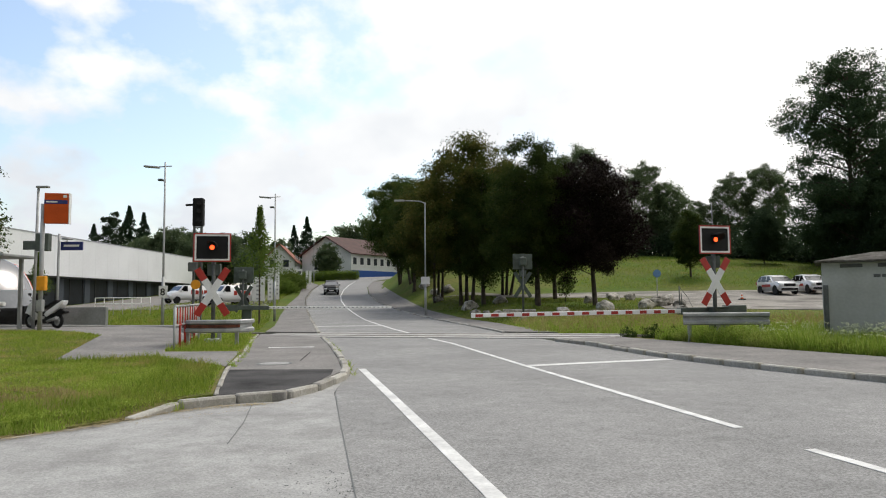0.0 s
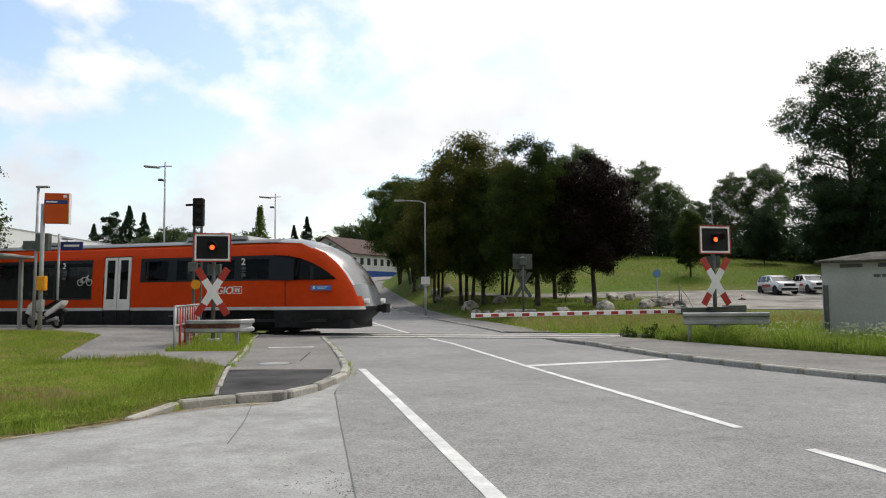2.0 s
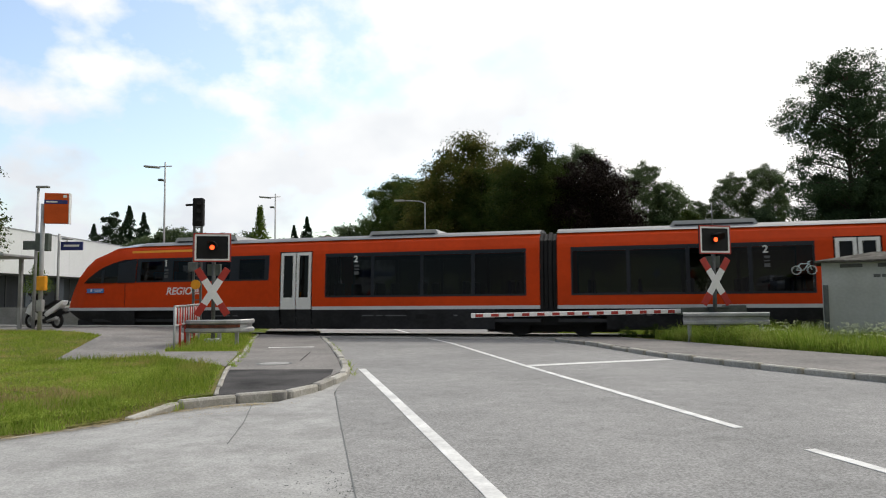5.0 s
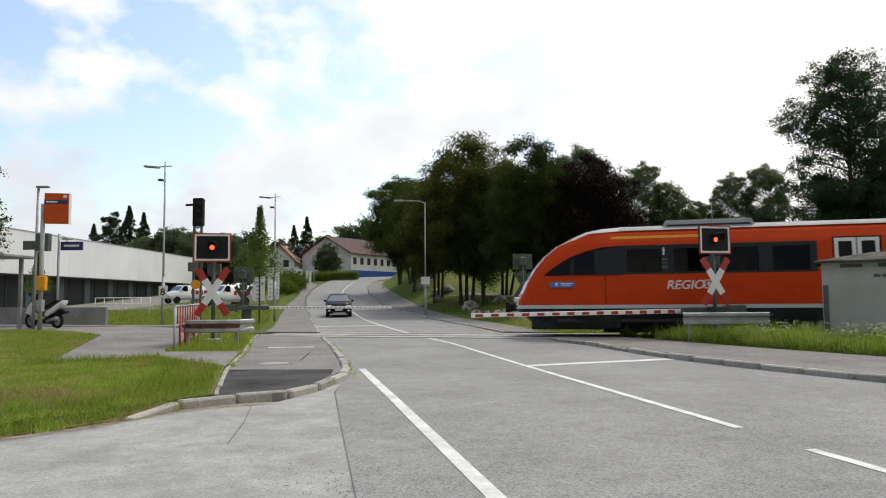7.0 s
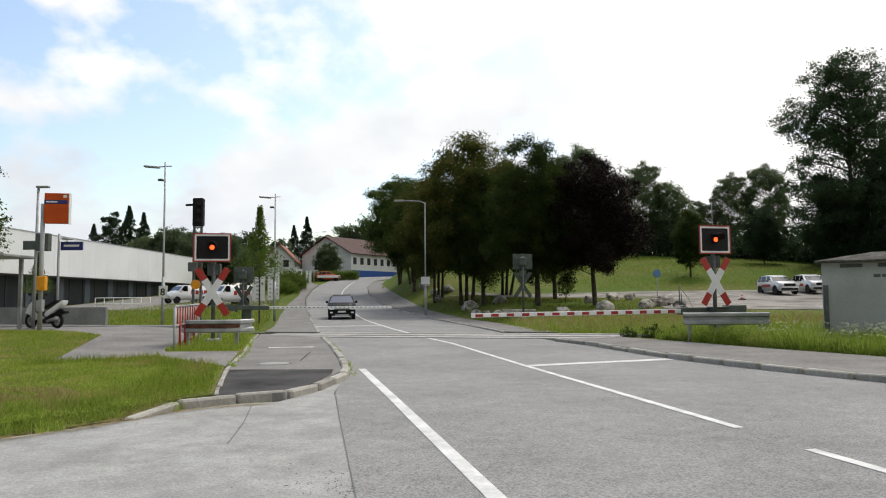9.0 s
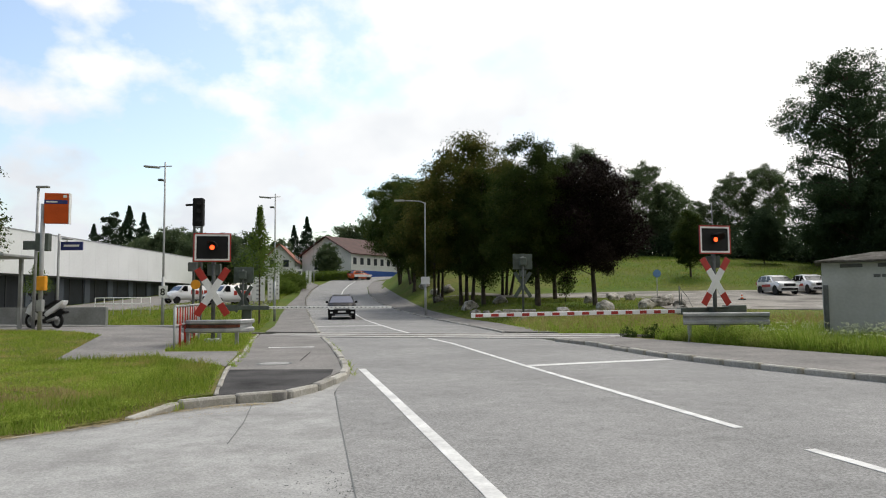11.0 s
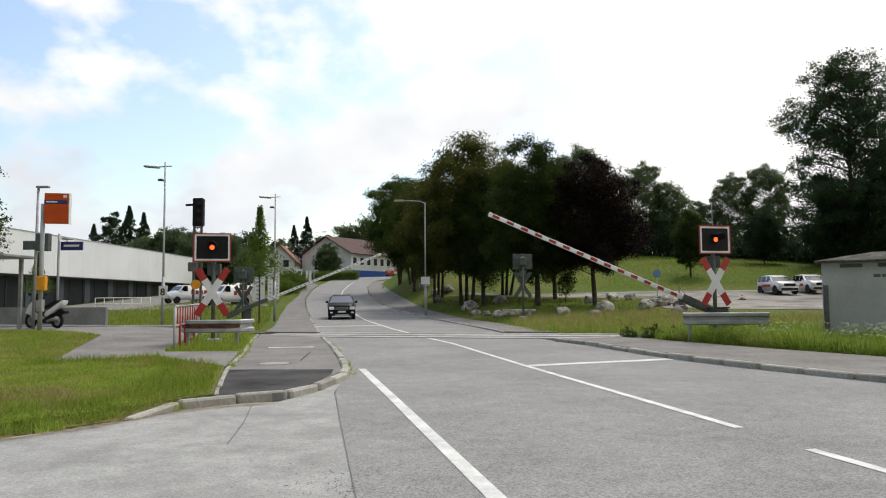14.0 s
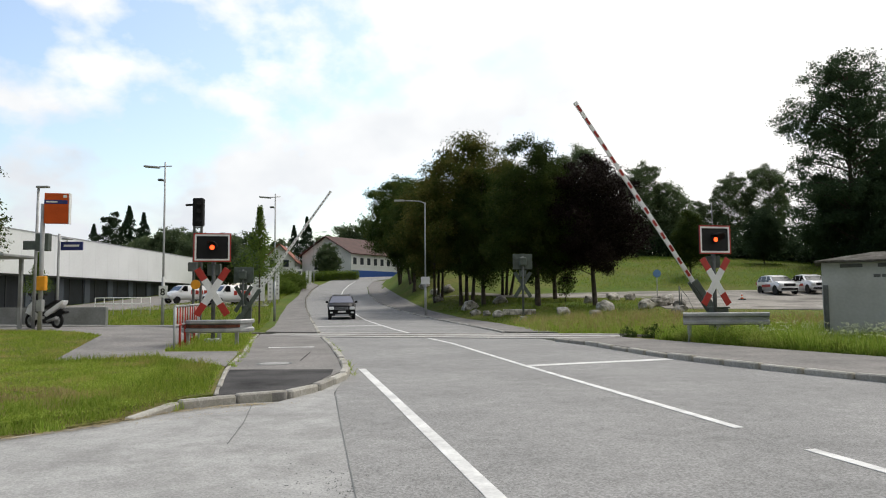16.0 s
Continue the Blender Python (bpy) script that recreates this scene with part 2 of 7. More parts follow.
M_NOSEROOF = material("nose_roof_paint", (0.16, 0.17, 0.19), 0.3, 0.1, var=0.05, scale=2, fine=15, coat=0.4)
M_LAMPPANEL = material("lamp_panel_glass", (0.20, 0.21, 0.225), 0.15, 0.2, var=0.06, scale=2, fine=10, coat=0.8)
M_NOSE = material("silver_nose_paint", (0.60, 0.61, 0.63), 0.32, 0.15, var=0.04, scale=2, fine=15, coat=0.4)
M_ROOFUNIT = material("roof_unit_sheet", (0.46, 0.475, 0.49), 0.5, 0.1, var=0.08, scale=2, fine=15)
M_CARROOF = material("railcar_roof_paint", (0.21, 0.22, 0.235), 0.6, 0.0, var=0.12, scale=1.5, fine=12, spec=0.3)
M_BAND = material("slate_window_band", (0.020, 0.023, 0.030), 0.3, var=0.08, scale=1, fine=8, spec=0.3)
M_NOTICE = material("notice_blue", (0.06, 0.20, 0.55), 0.45, var=0.05)
M_PALEPRINT = material("pale_window_print", (0.11, 0.115, 0.12), 0.6, var=0.2, scale=8, fine=40)
M_LAMPRED = glow("red_signal_light", (1.0, 0.09, 0.02), 3.0)
M_LAMPOFF = material("red_lens_unlit", (0.12, 0.012, 0.008), 0.2, var=0.05)


# ---- mesh helpers ----
def part(name, bm, mat, parent=None, label=""):
    me = bpy.data.meshes.new(name)
    bm.to_mesh(me)
    bm.free()
    me.materials.append(mat)
    ob = new(name, me)
    ob.parent = parent
    if label:
        ob["label"] = label
    return ob


def thing(name, m, label, category, group=""):
    ob = new(name)
    ob.empty_display_size = 0.2
    ob.matrix_basis = m
    return tagged(ob, label, category, group)


def box(bm, x0, x1, y0, y1, z0, z1, m=None):
    v = [bm.verts.new((x, y, z)) for x in (x0, x1) for y in (y0, y1) for z in (z0, z1)]
    for f in ((0, 1, 3, 2), (4, 6, 7, 5), (0, 4, 5, 1), (2, 3, 7, 6), (0, 2, 6, 4), (1, 5, 7, 3)):
        bm.faces.new([v[i] for i in f])
    if m is not None:
        for q in v:
            q.co = m @ q.co
    return bm


def boxb(x0, x1, y0, y1, z0, z1, r=0.01, seg=2, m=None):
    """A box with rounded edges."""
    bm = box(bmesh.new(), x0, x1, y0, y1, z0, z1)
    bmesh.ops.bevel(bm, geom=bm.edges[:], offset=r, segments=seg, affect="EDGES", profile=0.5)
    if m is not None:
        bm.transform(m)
    return bm


def cyl(bm, p0, p1, r0, r1=None, n=12, caps=True):
    p0, p1 = Vector(p0), Vector(p1)
    r1 = r0 if r1 is None else r1
    q = (p1 - p0).to_track_quat("Z", "Y")
    rings = []
    for p, r in ((p0, r0), (p1, r1)):
        rings.append([bm.verts.new(p + q @ Vector((r * math.cos(a), r * math.sin(a), 0))) for a in (2 * math.pi * i / n for i in range(n))])
    for i in range(n):
        bm.faces.new((rings[0][i], rings[0][(i + 1) % n], rings[1][(i + 1) % n], rings[1][i])).smooth = True
    if caps:
        bm.faces.new(rings[0][::-1])
        bm.faces.new(rings[1])
    return bm


def tube(bm, pts, r, n=8):
    for a, b in zip(pts, pts[1:]):
        cyl(bm, a, b, r, r, n)
    return bm


def prism(bm, poly, y0, y1, axis="y", m=None):
    """A polygon in the x-z plane pushed from y0 to y1 (axis y), or in the x-y plane pushed in z (axis z)."""
    def at(p, d):
        return (p[0], d, p[1]) if axis == "y" else (p[0], p[1], d) if axis == "z" else (d, p[0], p[1])
    a = [bm.verts.new(at(p, y0)) for p in poly]
    b = [bm.verts.new(at(p, y1)) for p in poly]
    n = len(poly)
    for i in range(n):
        bm.faces.new((a[i], a[(i + 1) % n], b[(i + 1) % n], b[i]))
    bm.faces.new(a[::-1])
    bm.faces.new(b)
    if m is not None:
        for v in a + b:
            v.co = m @ v.co
    bmesh.ops.recalc_face_normals(bm, faces=bm.faces[:])
    return bm


def lettering(text, size, mat, parent, m, shear=0.0, name="lettering", thick=0.003):
    cu = bpy.data.curves.new(name, "FONT")
    cu.body, cu.size, cu.shear, cu.extrude, cu.offset = text, size, shear, thick, size * 0.015
    tmp = new(name, cu)
    dg = bpy.context.evaluated_depsgraph_get()
    me = bpy.data.meshes.new_from_object(tmp.evaluated_get(dg))
    bpy.data.objects.remove(tmp)
    me.materials.clear()
    me.materials.append(mat)
    ob = new(name, me)
    ob.parent = parent
    ob.matrix_basis = m
    return ob


def face_to(bm, d):
    """Turns every face of an open sheet towards d."""
    bm.normal_update()
    for f in bm.faces:
        if f.normal.dot(Vector(d)) < 0:
            f.normal_flip()
    return bm


# ---- the lie of the land ----
def smooth(a):
    a = min(1.0, max(0.0, a))
    return a * a * (3 - 2 * a)


def lerp_table(x, xs, ys):
    return float(np.interp(x, xs, ys))


ROAD_L = [(-4.2, 24.8), (-4.67, 26.8), (-7.18, 39.2), (-9.95, 52.7), (-12.54, 64.5), (-15.21, 78.2), (-17.6, 94.5), (-18.6, 106), (-18.9, 118), (-16.5, 128), (-10, 138)]
ROAD_R = [(3.6, 22.6), (2.6, 27.4), (1.27, 35.7), (-0.9, 48.2), (-3.4, 58.0), (-6.65, 71.4), (-9.17, 86.6), (-11.0, 102), (-11.4, 116), (-8.0, 126), (-4.0, 134)]


def h_road(y):
    if y < 46:
        return 0.0
    if y < 125:
        return 0.00986 * (y - 46) ** 1.43
    return 5.1 + 2.2 * (1 - math.exp(-(y - 125) / 40))


def h_right(y):
    return lerp_table(y, [29, 38, 47, 59, 66, 80, 110, 140, 200, 400], [0.0, 0.45, 0.9, 1.4, 2.0, 4.3, 7.8, 10, 13, 15])


def road_edges(y):
    xl = lerp_table(y, [p[1] for p in ROAD_L], [p[0] for p in ROAD_L])
    xr = lerp_table(y, [p[1] for p in ROAD_R], [p[0] for p in ROAD_R])
    return xl, xr


def land(x, y):
    """The height of the carriageway level; verges and footways lie on it."""
    xl, xr = road_edges(y)
    base = h_road(y)
    if y > 28 and x > xr + 1.5:
        return base + (h_right(y) - base) * smooth((x - xr - 1.5) / 6)
    if y > 28 and x < xl - 3:
        return base * (1 - 0.35 * smooth((xl - 3 - x) / 15))
    if x < -6 and y <= 28.5:
        return 0.27 * smooth((-x - 6) / 6) * smooth((y - 14) / 9)
    return base


def ribbon(name, left, right, lift, mat, across=6, thick=0.25, parent=None):
    """A strip of paving between two lines with the same count of points, lying on the land."""
    bm = bmesh.new()
    rows = []
    for (a, b) in zip(left, right):
        row = []
        for i in range(across + 1):
            x, y = a[0] + (b[0] - a[0]) * i / across, a[1] + (b[1] - a[1]) * i / across
            row.append(bm.verts.new((x, y, land(x, y) + lift)))
        rows.append(row)
    for r0, r1 in zip(rows, rows[1:]):
        for i in range(across):
            bm.faces.new((r0[i], r0[i + 1], r1[i + 1], r1[i]))
    edge = [e for e in bm.edges if len(e.link_faces) == 1]
    ret = bmesh.ops.extrude_edge_only(bm, edges=edge)
    for v in [g for g in ret["geom"] if isinstance(g, bmesh.types.BMVert)]:
        v.co.z -= thick
    bmesh.ops.recalc_face_normals(bm, faces=bm.faces[:])
    return tagged(part(name, bm, mat, parent), kind="structure")


def dense(line, step):
    """The line with points about every step metres."""
    out = []
    for a, b in zip(line, line[1:]):
        n = max(1, round(math.hypot(b[0] - a[0], b[1] - a[1]) / step))
        out += [(a[0] + (b[0] - a[0]) * i / n, a[1] + (b[1] - a[1]) * i / n) for i in range(n)]
    return out + [line[-1]]


def resample(line, n):
    """n points spread evenly along a line."""
    d = [0.0]
    for a, b in zip(line, line[1:]):
        d.append(d[-1] + math.hypot(b[0] - a[0], b[1] - a[1]))
    return [(lerp_table(d[-1] * i / (n - 1), d, [p[0] for p in line]), lerp_table(d[-1] * i / (n - 1), d, [p[1] for p in line])) for i in range(n)]


def sheet(name, poly, lift, mat, step=1.0, thick=0.2, label=""):
    """A flat or draped patch with any outline: triangles cut to a grid, lying on the land."""
    bm = bmesh.new()
    bm.faces.new([bm.verts.new((x, y, 0)) for x, y in poly])
    xs, ys = [p[0] for p in poly], [p[1] for p in poly]
    for lo, hi, ax in ((min(xs), max(xs), 0), (min(ys), max(ys), 1)):
        c = lo + step
        while c < hi:
            co = (c, 0, 0) if ax == 0 else (0, c, 0)
            no = (1, 0, 0) if ax == 0 else (0, 1, 0)
            bmesh.ops.bisect_plane(bm, geom=bm.verts[:] + bm.edges[:] + bm.faces[:], plane_co=co, plane_no=no)
            c += step
    for v in bm.verts:
        v.co.z = land(v.co.x, v.co.y) + lift
    edge = [e for e in bm.edges if len(e.link_faces) == 1]
    ret = bmesh.ops.extrude_edge_only(bm, edges=edge)
    for v in [g for g in ret["geom"] if isinstance(g, bmesh.types.BMVert)]:
        v.co.z -= thick
    bmesh.ops.recalc_face_normals(bm, faces=bm.faces[:])
    return tagged(part(name, bm, mat), label, kind="structure")


# ---- the ground ----
def make_ground():
    def axis(fine, far):
        out, s, v = [], 1.5, 0.0
        while v < far:
            out.append(v)
            if v > fine:
                s *= 1.25
            v += s
        return out + [far]
    ax = axis(60, 2500)
    xs = [-v for v in ax[:0:-1]] + ax
    ys = [-v for v in axis(10, 2500)[:0:-1]] + axis(140, 2500)
    bm = bmesh.new()
    rows = [[bm.verts.new((x, y, land(x, y) - 0.07 + (0.06 * noise.noise((x * 0.15, y * 0.15, 0)) if y > 30 else 0))) for x in xs] for y in ys]
    for r0, r1 in zip(rows, rows[1:]):
        for i in range(len(xs) - 1):
            bm.faces.new((r0[i], r0[i + 1], r1[i + 1], r1[i])).smooth = True
    tagged(part("ground", bm, M_SOIL), "rising green meadow ground behind the railway", kind="structure")


make_ground()

KERB_L = [(-3.75, 8.46), (-3.38, 9.37), (-2.85, 9.76), (-2.32, 9.93), (-1.96, 10.97), (-1.80, 12.24), (-1.77, 13.0), (-2.2, 15.43), (-3.13, 19.94), (-4.2, 24.6)]
KERB_R = [(3.58, 22.54), (4.19, 20.7), (4.96, 16.71), (5.55, 14.66), (6.28, 12.91), (7.04, 11.36), (8.6, 8.5), (11.5, 3.0), (16, -6)]
JOINT = [(1.3, -6), (0.3, 0), (-0.66, 5.26), (-1.65, 10.73)]

near_l = resample(JOINT + [(-1.74, 12.24), (-1.72, 13.0), (-2.15, 15.43), (-3.08, 19.94), (-4.2, 24.8)], 40)
near_r = resample([p for p in reversed(KERB_R)], 40)
far_l, far_r = resample(ROAD_L, 80), resample(ROAD_R, 80)
ribbon("road", near_l + far_l[1:], near_r + far_r[1:], 0.0, M_ASPHALT, 8)
tagged(bpy.data.objects["road"], "grey worn asphalt road curving uphill past the crossing")
sheet("side_road", [(1.296, -6), (0.296, 0), (-0.664, 5.26), (-1.654, 10.73), (-1.745, 12.24), (-1.92, 10.97), (-2.28, 9.85), (-2.85, 9.68), (-3.34, 9.3), (-3.72, 8.4), (-4.6, 7.35), (-8, 5.6), (-30, 0), (-30, -6)],
      -0.003, M_APRON, 2.0, label="pale worn concrete apron of a side road")
# footway on the station side, near the crossing and beyond it
ribbon("pavement_left", resample([(-3.1, 9.7), (-4.15, 13.65), (-4.96, 17.8), (-5.7, 20.8), (-6.9, 26.9)], 24), resample([(-2.25, 10.05), (-1.9, 12.2), (-1.87, 13.05), (-2.3, 15.43), (-3.23, 19.94), (-4.3, 24.6)], 24), 0.10, M_PAVE)
ribbon("pavement_left_uphill", resample([(-7.25, 28.9), (-8.26, 34.55), (-11.82, 51.15), (-14.88, 67.4), (-17.29, 85.0), (-19.8, 99.1), (-21.0, 112)], 40),
       resample([(-5.1, 28.4), (-7.28, 39.2), (-10.05, 52.7), (-12.64, 64.5), (-15.31, 78.2), (-17.7, 94.5), (-18.7, 106)], 40), 0.10, M_PAVE)
ribbon("pavement_right", resample([(3.68, 22.5), (4.29, 20.7), (5.06, 16.71), (5.65, 14.66), (6.38, 12.91), (7.14, 11.36), (8.7, 8.5), (11.6, 3.0), (16.1, -6)], 30),
       resample([(5.75, 22.85), (6.78, 20.6), (7.58, 18.54), (8.39, 16.66), (9.3, 14.69), (11, 11), (14, 5), (19, -4)], 30), 0.10, M_PAVE)
ribbon("pavement_right_uphill", resample([(2.45, 28.2), (1.37, 35.7), (-0.8, 48.2), (-3.3, 58.0), (-6.55, 71.4), (-9.07, 86.6), (-10.9, 102), (-11.2, 114)], 40),
       resample([(4.4, 27.4), (2.7, 38.45), (0.6, 50.5), (-1.1, 57.55), (-2.6, 65.45), (-4.31, 74.25), (-6.64, 87.8), (-9.3, 105.75), (-9.4, 116)], 40), 0.06, M_PAVE)
sheet("footpath", [(-8.33, 15.1), (-9.29, 17.85), (-10.57, 21.95), (-13.5, 24.4), (-19, 25.8), (-19, 29.8), (-7.5, 26.7), (-8.4, 24.6), (-7.2, 18.4), (-6.9, 17.6), (-5.05, 17.6), (-4.2, 13.7), (-6.65, 16.2)], 0.135, M_PAVE, 1.0, label="asphalt footpath ramping up to the platform")
LAWN_EDGE = [(-3.75, 8.46), (-4.62, 7.36), (-8, 5.6), (-30, 0)]


def lawn_dip(x, y):
    """How far the lawn sinks towards the apron's edge."""
    best = 9.0
    for a, b in zip(LAWN_EDGE, LAWN_EDGE[1:]):
        dx, dy = b[0] - a[0], b[1] - a[1]
        t = min(1.0, max(0.0, ((x - a[0]) * dx + (y - a[1]) * dy) / (dx * dx + dy * dy)))
        best = min(best, math.hypot(x - a[0] - t * dx, y - a[1] - t * dy))
    return 0.118 * (1 - smooth(best / 0.9))


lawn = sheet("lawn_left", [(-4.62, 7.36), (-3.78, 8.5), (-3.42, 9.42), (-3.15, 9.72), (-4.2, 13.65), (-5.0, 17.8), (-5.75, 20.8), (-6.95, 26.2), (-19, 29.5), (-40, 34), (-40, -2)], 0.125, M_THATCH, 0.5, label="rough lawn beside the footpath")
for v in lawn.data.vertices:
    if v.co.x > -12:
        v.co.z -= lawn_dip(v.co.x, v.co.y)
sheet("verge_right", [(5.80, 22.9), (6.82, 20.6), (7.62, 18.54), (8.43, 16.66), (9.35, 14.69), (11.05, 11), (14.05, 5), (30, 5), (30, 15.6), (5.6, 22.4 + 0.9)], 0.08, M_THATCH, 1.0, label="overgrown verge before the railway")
# forecourt and yard at the park beyond the line
sheet("parking_lot", [(13.5, 43), (22, 41), (40, 41), (48, 62), (36, 65.5), (18, 65), (6, 62.5), (-0.3, 68), (-0.6, 66), (5.5, 60.0), (16, 57.5)], -0.035, M_GRAVEL, 3.0, label="pale gravel and asphalt parking yard")
sheet("forecourt", [(-16.8, 68), (-20.5, 86), (-26, 95), (-41.8, 112), (-41.8, 70), (-30, 68)], -0.02, M_PAVE, 4.0, label="asphalt forecourt of the hall")

# ---- the railway ----
TD, TN = Vector((0.9648, -0.2629, 0)), Vector((0.2629, 0.9648, 0))   # along and across the line
TRACK_0 = Vector((0, 25, 0)) + TN * 1.41
TRACK = Matrix.Translation(TRACK_0) @ pose(0, 0, 0, 0, 0, math.degrees(math.atan2(-0.2629, 0.9648)))
RAIL_Z = 0.05


M_DECK = material("pale_concrete_deck", (0.43, 0.42, 0.40), 0.9, var=0.15, scale=1.0, fine=30, bump=0.004, spec=0.2)


def make_track():
    bm = bmesh.new()
    prof = [(-2.2, -0.3), (-1.5, -0.055), (1.5, -0.055), (2.2, -0.3)]
    for x0, x1 in ((-160, -7.6), (6.2, 220)):
        prism(bm, prof, x0, x1, "x", TRACK)
    tagged(part("track_bed", bm, M_BALLAST), "brown stone ballast of a single railway track", kind="structure")
    for s in (-0.7525, 0.7525):
        bm = bmesh.new()
        prism(bm, [(s - 0.07, -0.10), (s + 0.07, -0.10), (s + 0.07, -0.085), (s + 0.012, -0.06), (s + 0.012, 0.01), (s + 0.034, 0.02), (s + 0.034, RAIL_Z), (s - 0.034, RAIL_Z), (s - 0.034, 0.02), (s - 0.012, 0.01), (s - 0.012, -0.06), (s - 0.07, -0.085)], -160, 220, "x", TRACK)
        tagged(part("rail", bm, M_RAIL), "steel rail of the level crossing", kind="structure")
    sl = bmesh.new()
    box(sl, -0.13, 0.13, -1.3, 1.3, -0.18, -0.045)
    me = bpy.data.meshes.new("sleeper")
    sl.to_mesh(me)
    me.materials.append(M_KERB)
    bed = bpy.data.objects["track_bed"]
    for i in range(-40, 50):
        x = i * 0.62
        if -7.8 < x < 6.4:
            continue
        ob = new("sleeper", me)
        ob.parent = bed
        ob.matrix_basis = TRACK @ pose(x, 0, 0)
    # deck panels of the crossing, between and beside the rails
    deck = tagged(new("crossing_deck"), "pale concrete deck panels between the rails", "deck")
    deck["kind"] = "structure"
    for y0, y1 in ((-1.55, -0.80), (-0.705, 0.705), (0.80, 1.55)):
        for i in range(6):
            x0 = -7.5 + i * 2.28
            bm = boxb(x0 + 0.01, x0 + 2.27, y0, y1, -0.2, 0.035, 0.012, 1, TRACK)
            part("deck_panel", bm, M_DECK, deck)


make_track()
P_EDGE = boxb(-160, -9.2, -1.95, -1.70, 0.1, 0.445, 0.02, 1, TRACK)
tagged(part("platform_edge", P_EDGE, M_DECK), "pale concrete platform edge", kind="structure")


# ---- painted lines ----
def line_mark(name, pts, w, lift=0.006, step=1.0):
    pts = dense(pts, step)
    lf, rt = [], []
    for i, p in enumerate(pts):
        a, b = pts[max(0, i - 1)], pts[min(len(pts) - 1, i + 1)]
        d = Vector((b[0] - a[0], b[1] - a[1])).normalized()
        lf.append((p[0] - d.y * w / 2, p[1] + d.x * w / 2))
        rt.append((p[0] + d.y * w / 2, p[1] - d.x * w / 2))
    return ribbon(name, lf, rt, lift, M_PAINT, 1, 0.004)


line_mark("edge_line", [(1.15, 1.4), (0.36, 5.05), (-0.75, 10.2), (-1.64, 14.25)], 0.14)
line_mark("centre_line", [(3.12, 7.59), (2.66, 9.81), (1.67, 14.6), (0.25, 22.04), (-0.55, 25.0)], 0.12)
line_mark("centre_line_uphill", [(-1.2, 28.1), (-2.17, 31.95), (-3.84, 40.15), (-5.84, 50.2), (-8.75, 63.95), (-10.78, 74.7), (-12.15, 83.75), (-13.41, 95.05), (-14.2, 106.45), (-14.3, 115)], 0.13)
line_mark("lane_dash", [(3.31, 6.52), (3.75, 4.6), (4.0, 3.5)], 0.12)
line_mark("stop_line", [(1.70, 14.6), (5.02, 15.85)], 0.30)
line_mark("stop_line_uphill", [(-6.9, 36.3), (-3.2, 37.2)], 0.40)
line_mark("footway_line", [(-4.75, 19.3), (-3.55, 19.4)], 0.20, 0.106)
sheet("asphalt_patch", [(-3.12, 9.78), (-2.3, 10.15), (-2.02, 11.1), (-1.95, 12.3), (-2.05, 13.2), (-4.0, 13.3)], 0.105, M_PATCH, 2.0, 0.02, "dark fresh asphalt patch in the footway")


def make_kerb(name, pts, label, step=0.95, w=0.15, top=0.115):
    root = tagged(new(name), label, kind="structure")
    total = sum(math.hypot(b[0] - a[0], b[1] - a[1]) for a, b in zip(pts, pts[1:]))
    pts = resample(pts, max(2, round(total / step) + 1))
    for n, (a, b) in enumerate(zip(pts, pts[1:])):
        d = math.hypot(b[0] - a[0], b[1] - a[1])
        z = (land(*a) + land(*b)) / 2
        # the first stone of the near kerb slopes down into the apron
        dip, tilt = (0.10, -math.degrees(math.asin(0.09 / d))) if n == 0 and name == "kerb_left" else (0, 0)
        bm = boxb(random.uniform(0.008, 0.02), d - random.uniform(0.008, 0.02), -w / 2, w / 2, -0.12, top + random.uniform(-0.016, 0.014), random.uniform(0.018, 0.032), 1)
        ob = part("kerbstone", bm, M_KERB, root)
        ob.matrix_basis = pose(a[0], a[1], z - dip, 0, tilt + random.uniform(-0.9, 0.9), math.degrees(math.atan2(b[1] - a[1], b[0] - a[0])) + random.uniform(-1.6, 1.6))


make_kerb("kerb_left", KERB_L, "weathered granite kerb with grass in its joints", 0.80, 0.15, 0.12)
make_kerb("kerb_right", KERB_R[:7], "weathered granite kerb along the footway")
make_kerb("kerb_left_uphill", [(-5.0, 28.4), (-7.2, 39.2), (-9.98, 52.7), (-12.56, 64.5), (-15.25, 78.2), (-17.6, 94.5)], "granite kerb along the uphill footway", 2.0)
make_kerb("kerb_right_uphill", [(2.4, 28.3), (1.3, 35.7), (-0.87, 48.2), (-3.37, 58.0), (-6.6, 71.4), (-9.1, 86.6)], "granite kerb along the park side", 2.0, top=0.07)
make_kerb("kerb_footway", [(-3.13, 9.8), (-4.17, 13.65), (-4.98, 17.8), (-5.72, 20.8), (-6.92, 26.4)], "narrow granite edging of the footway", 0.9, 0.085, 0.125)


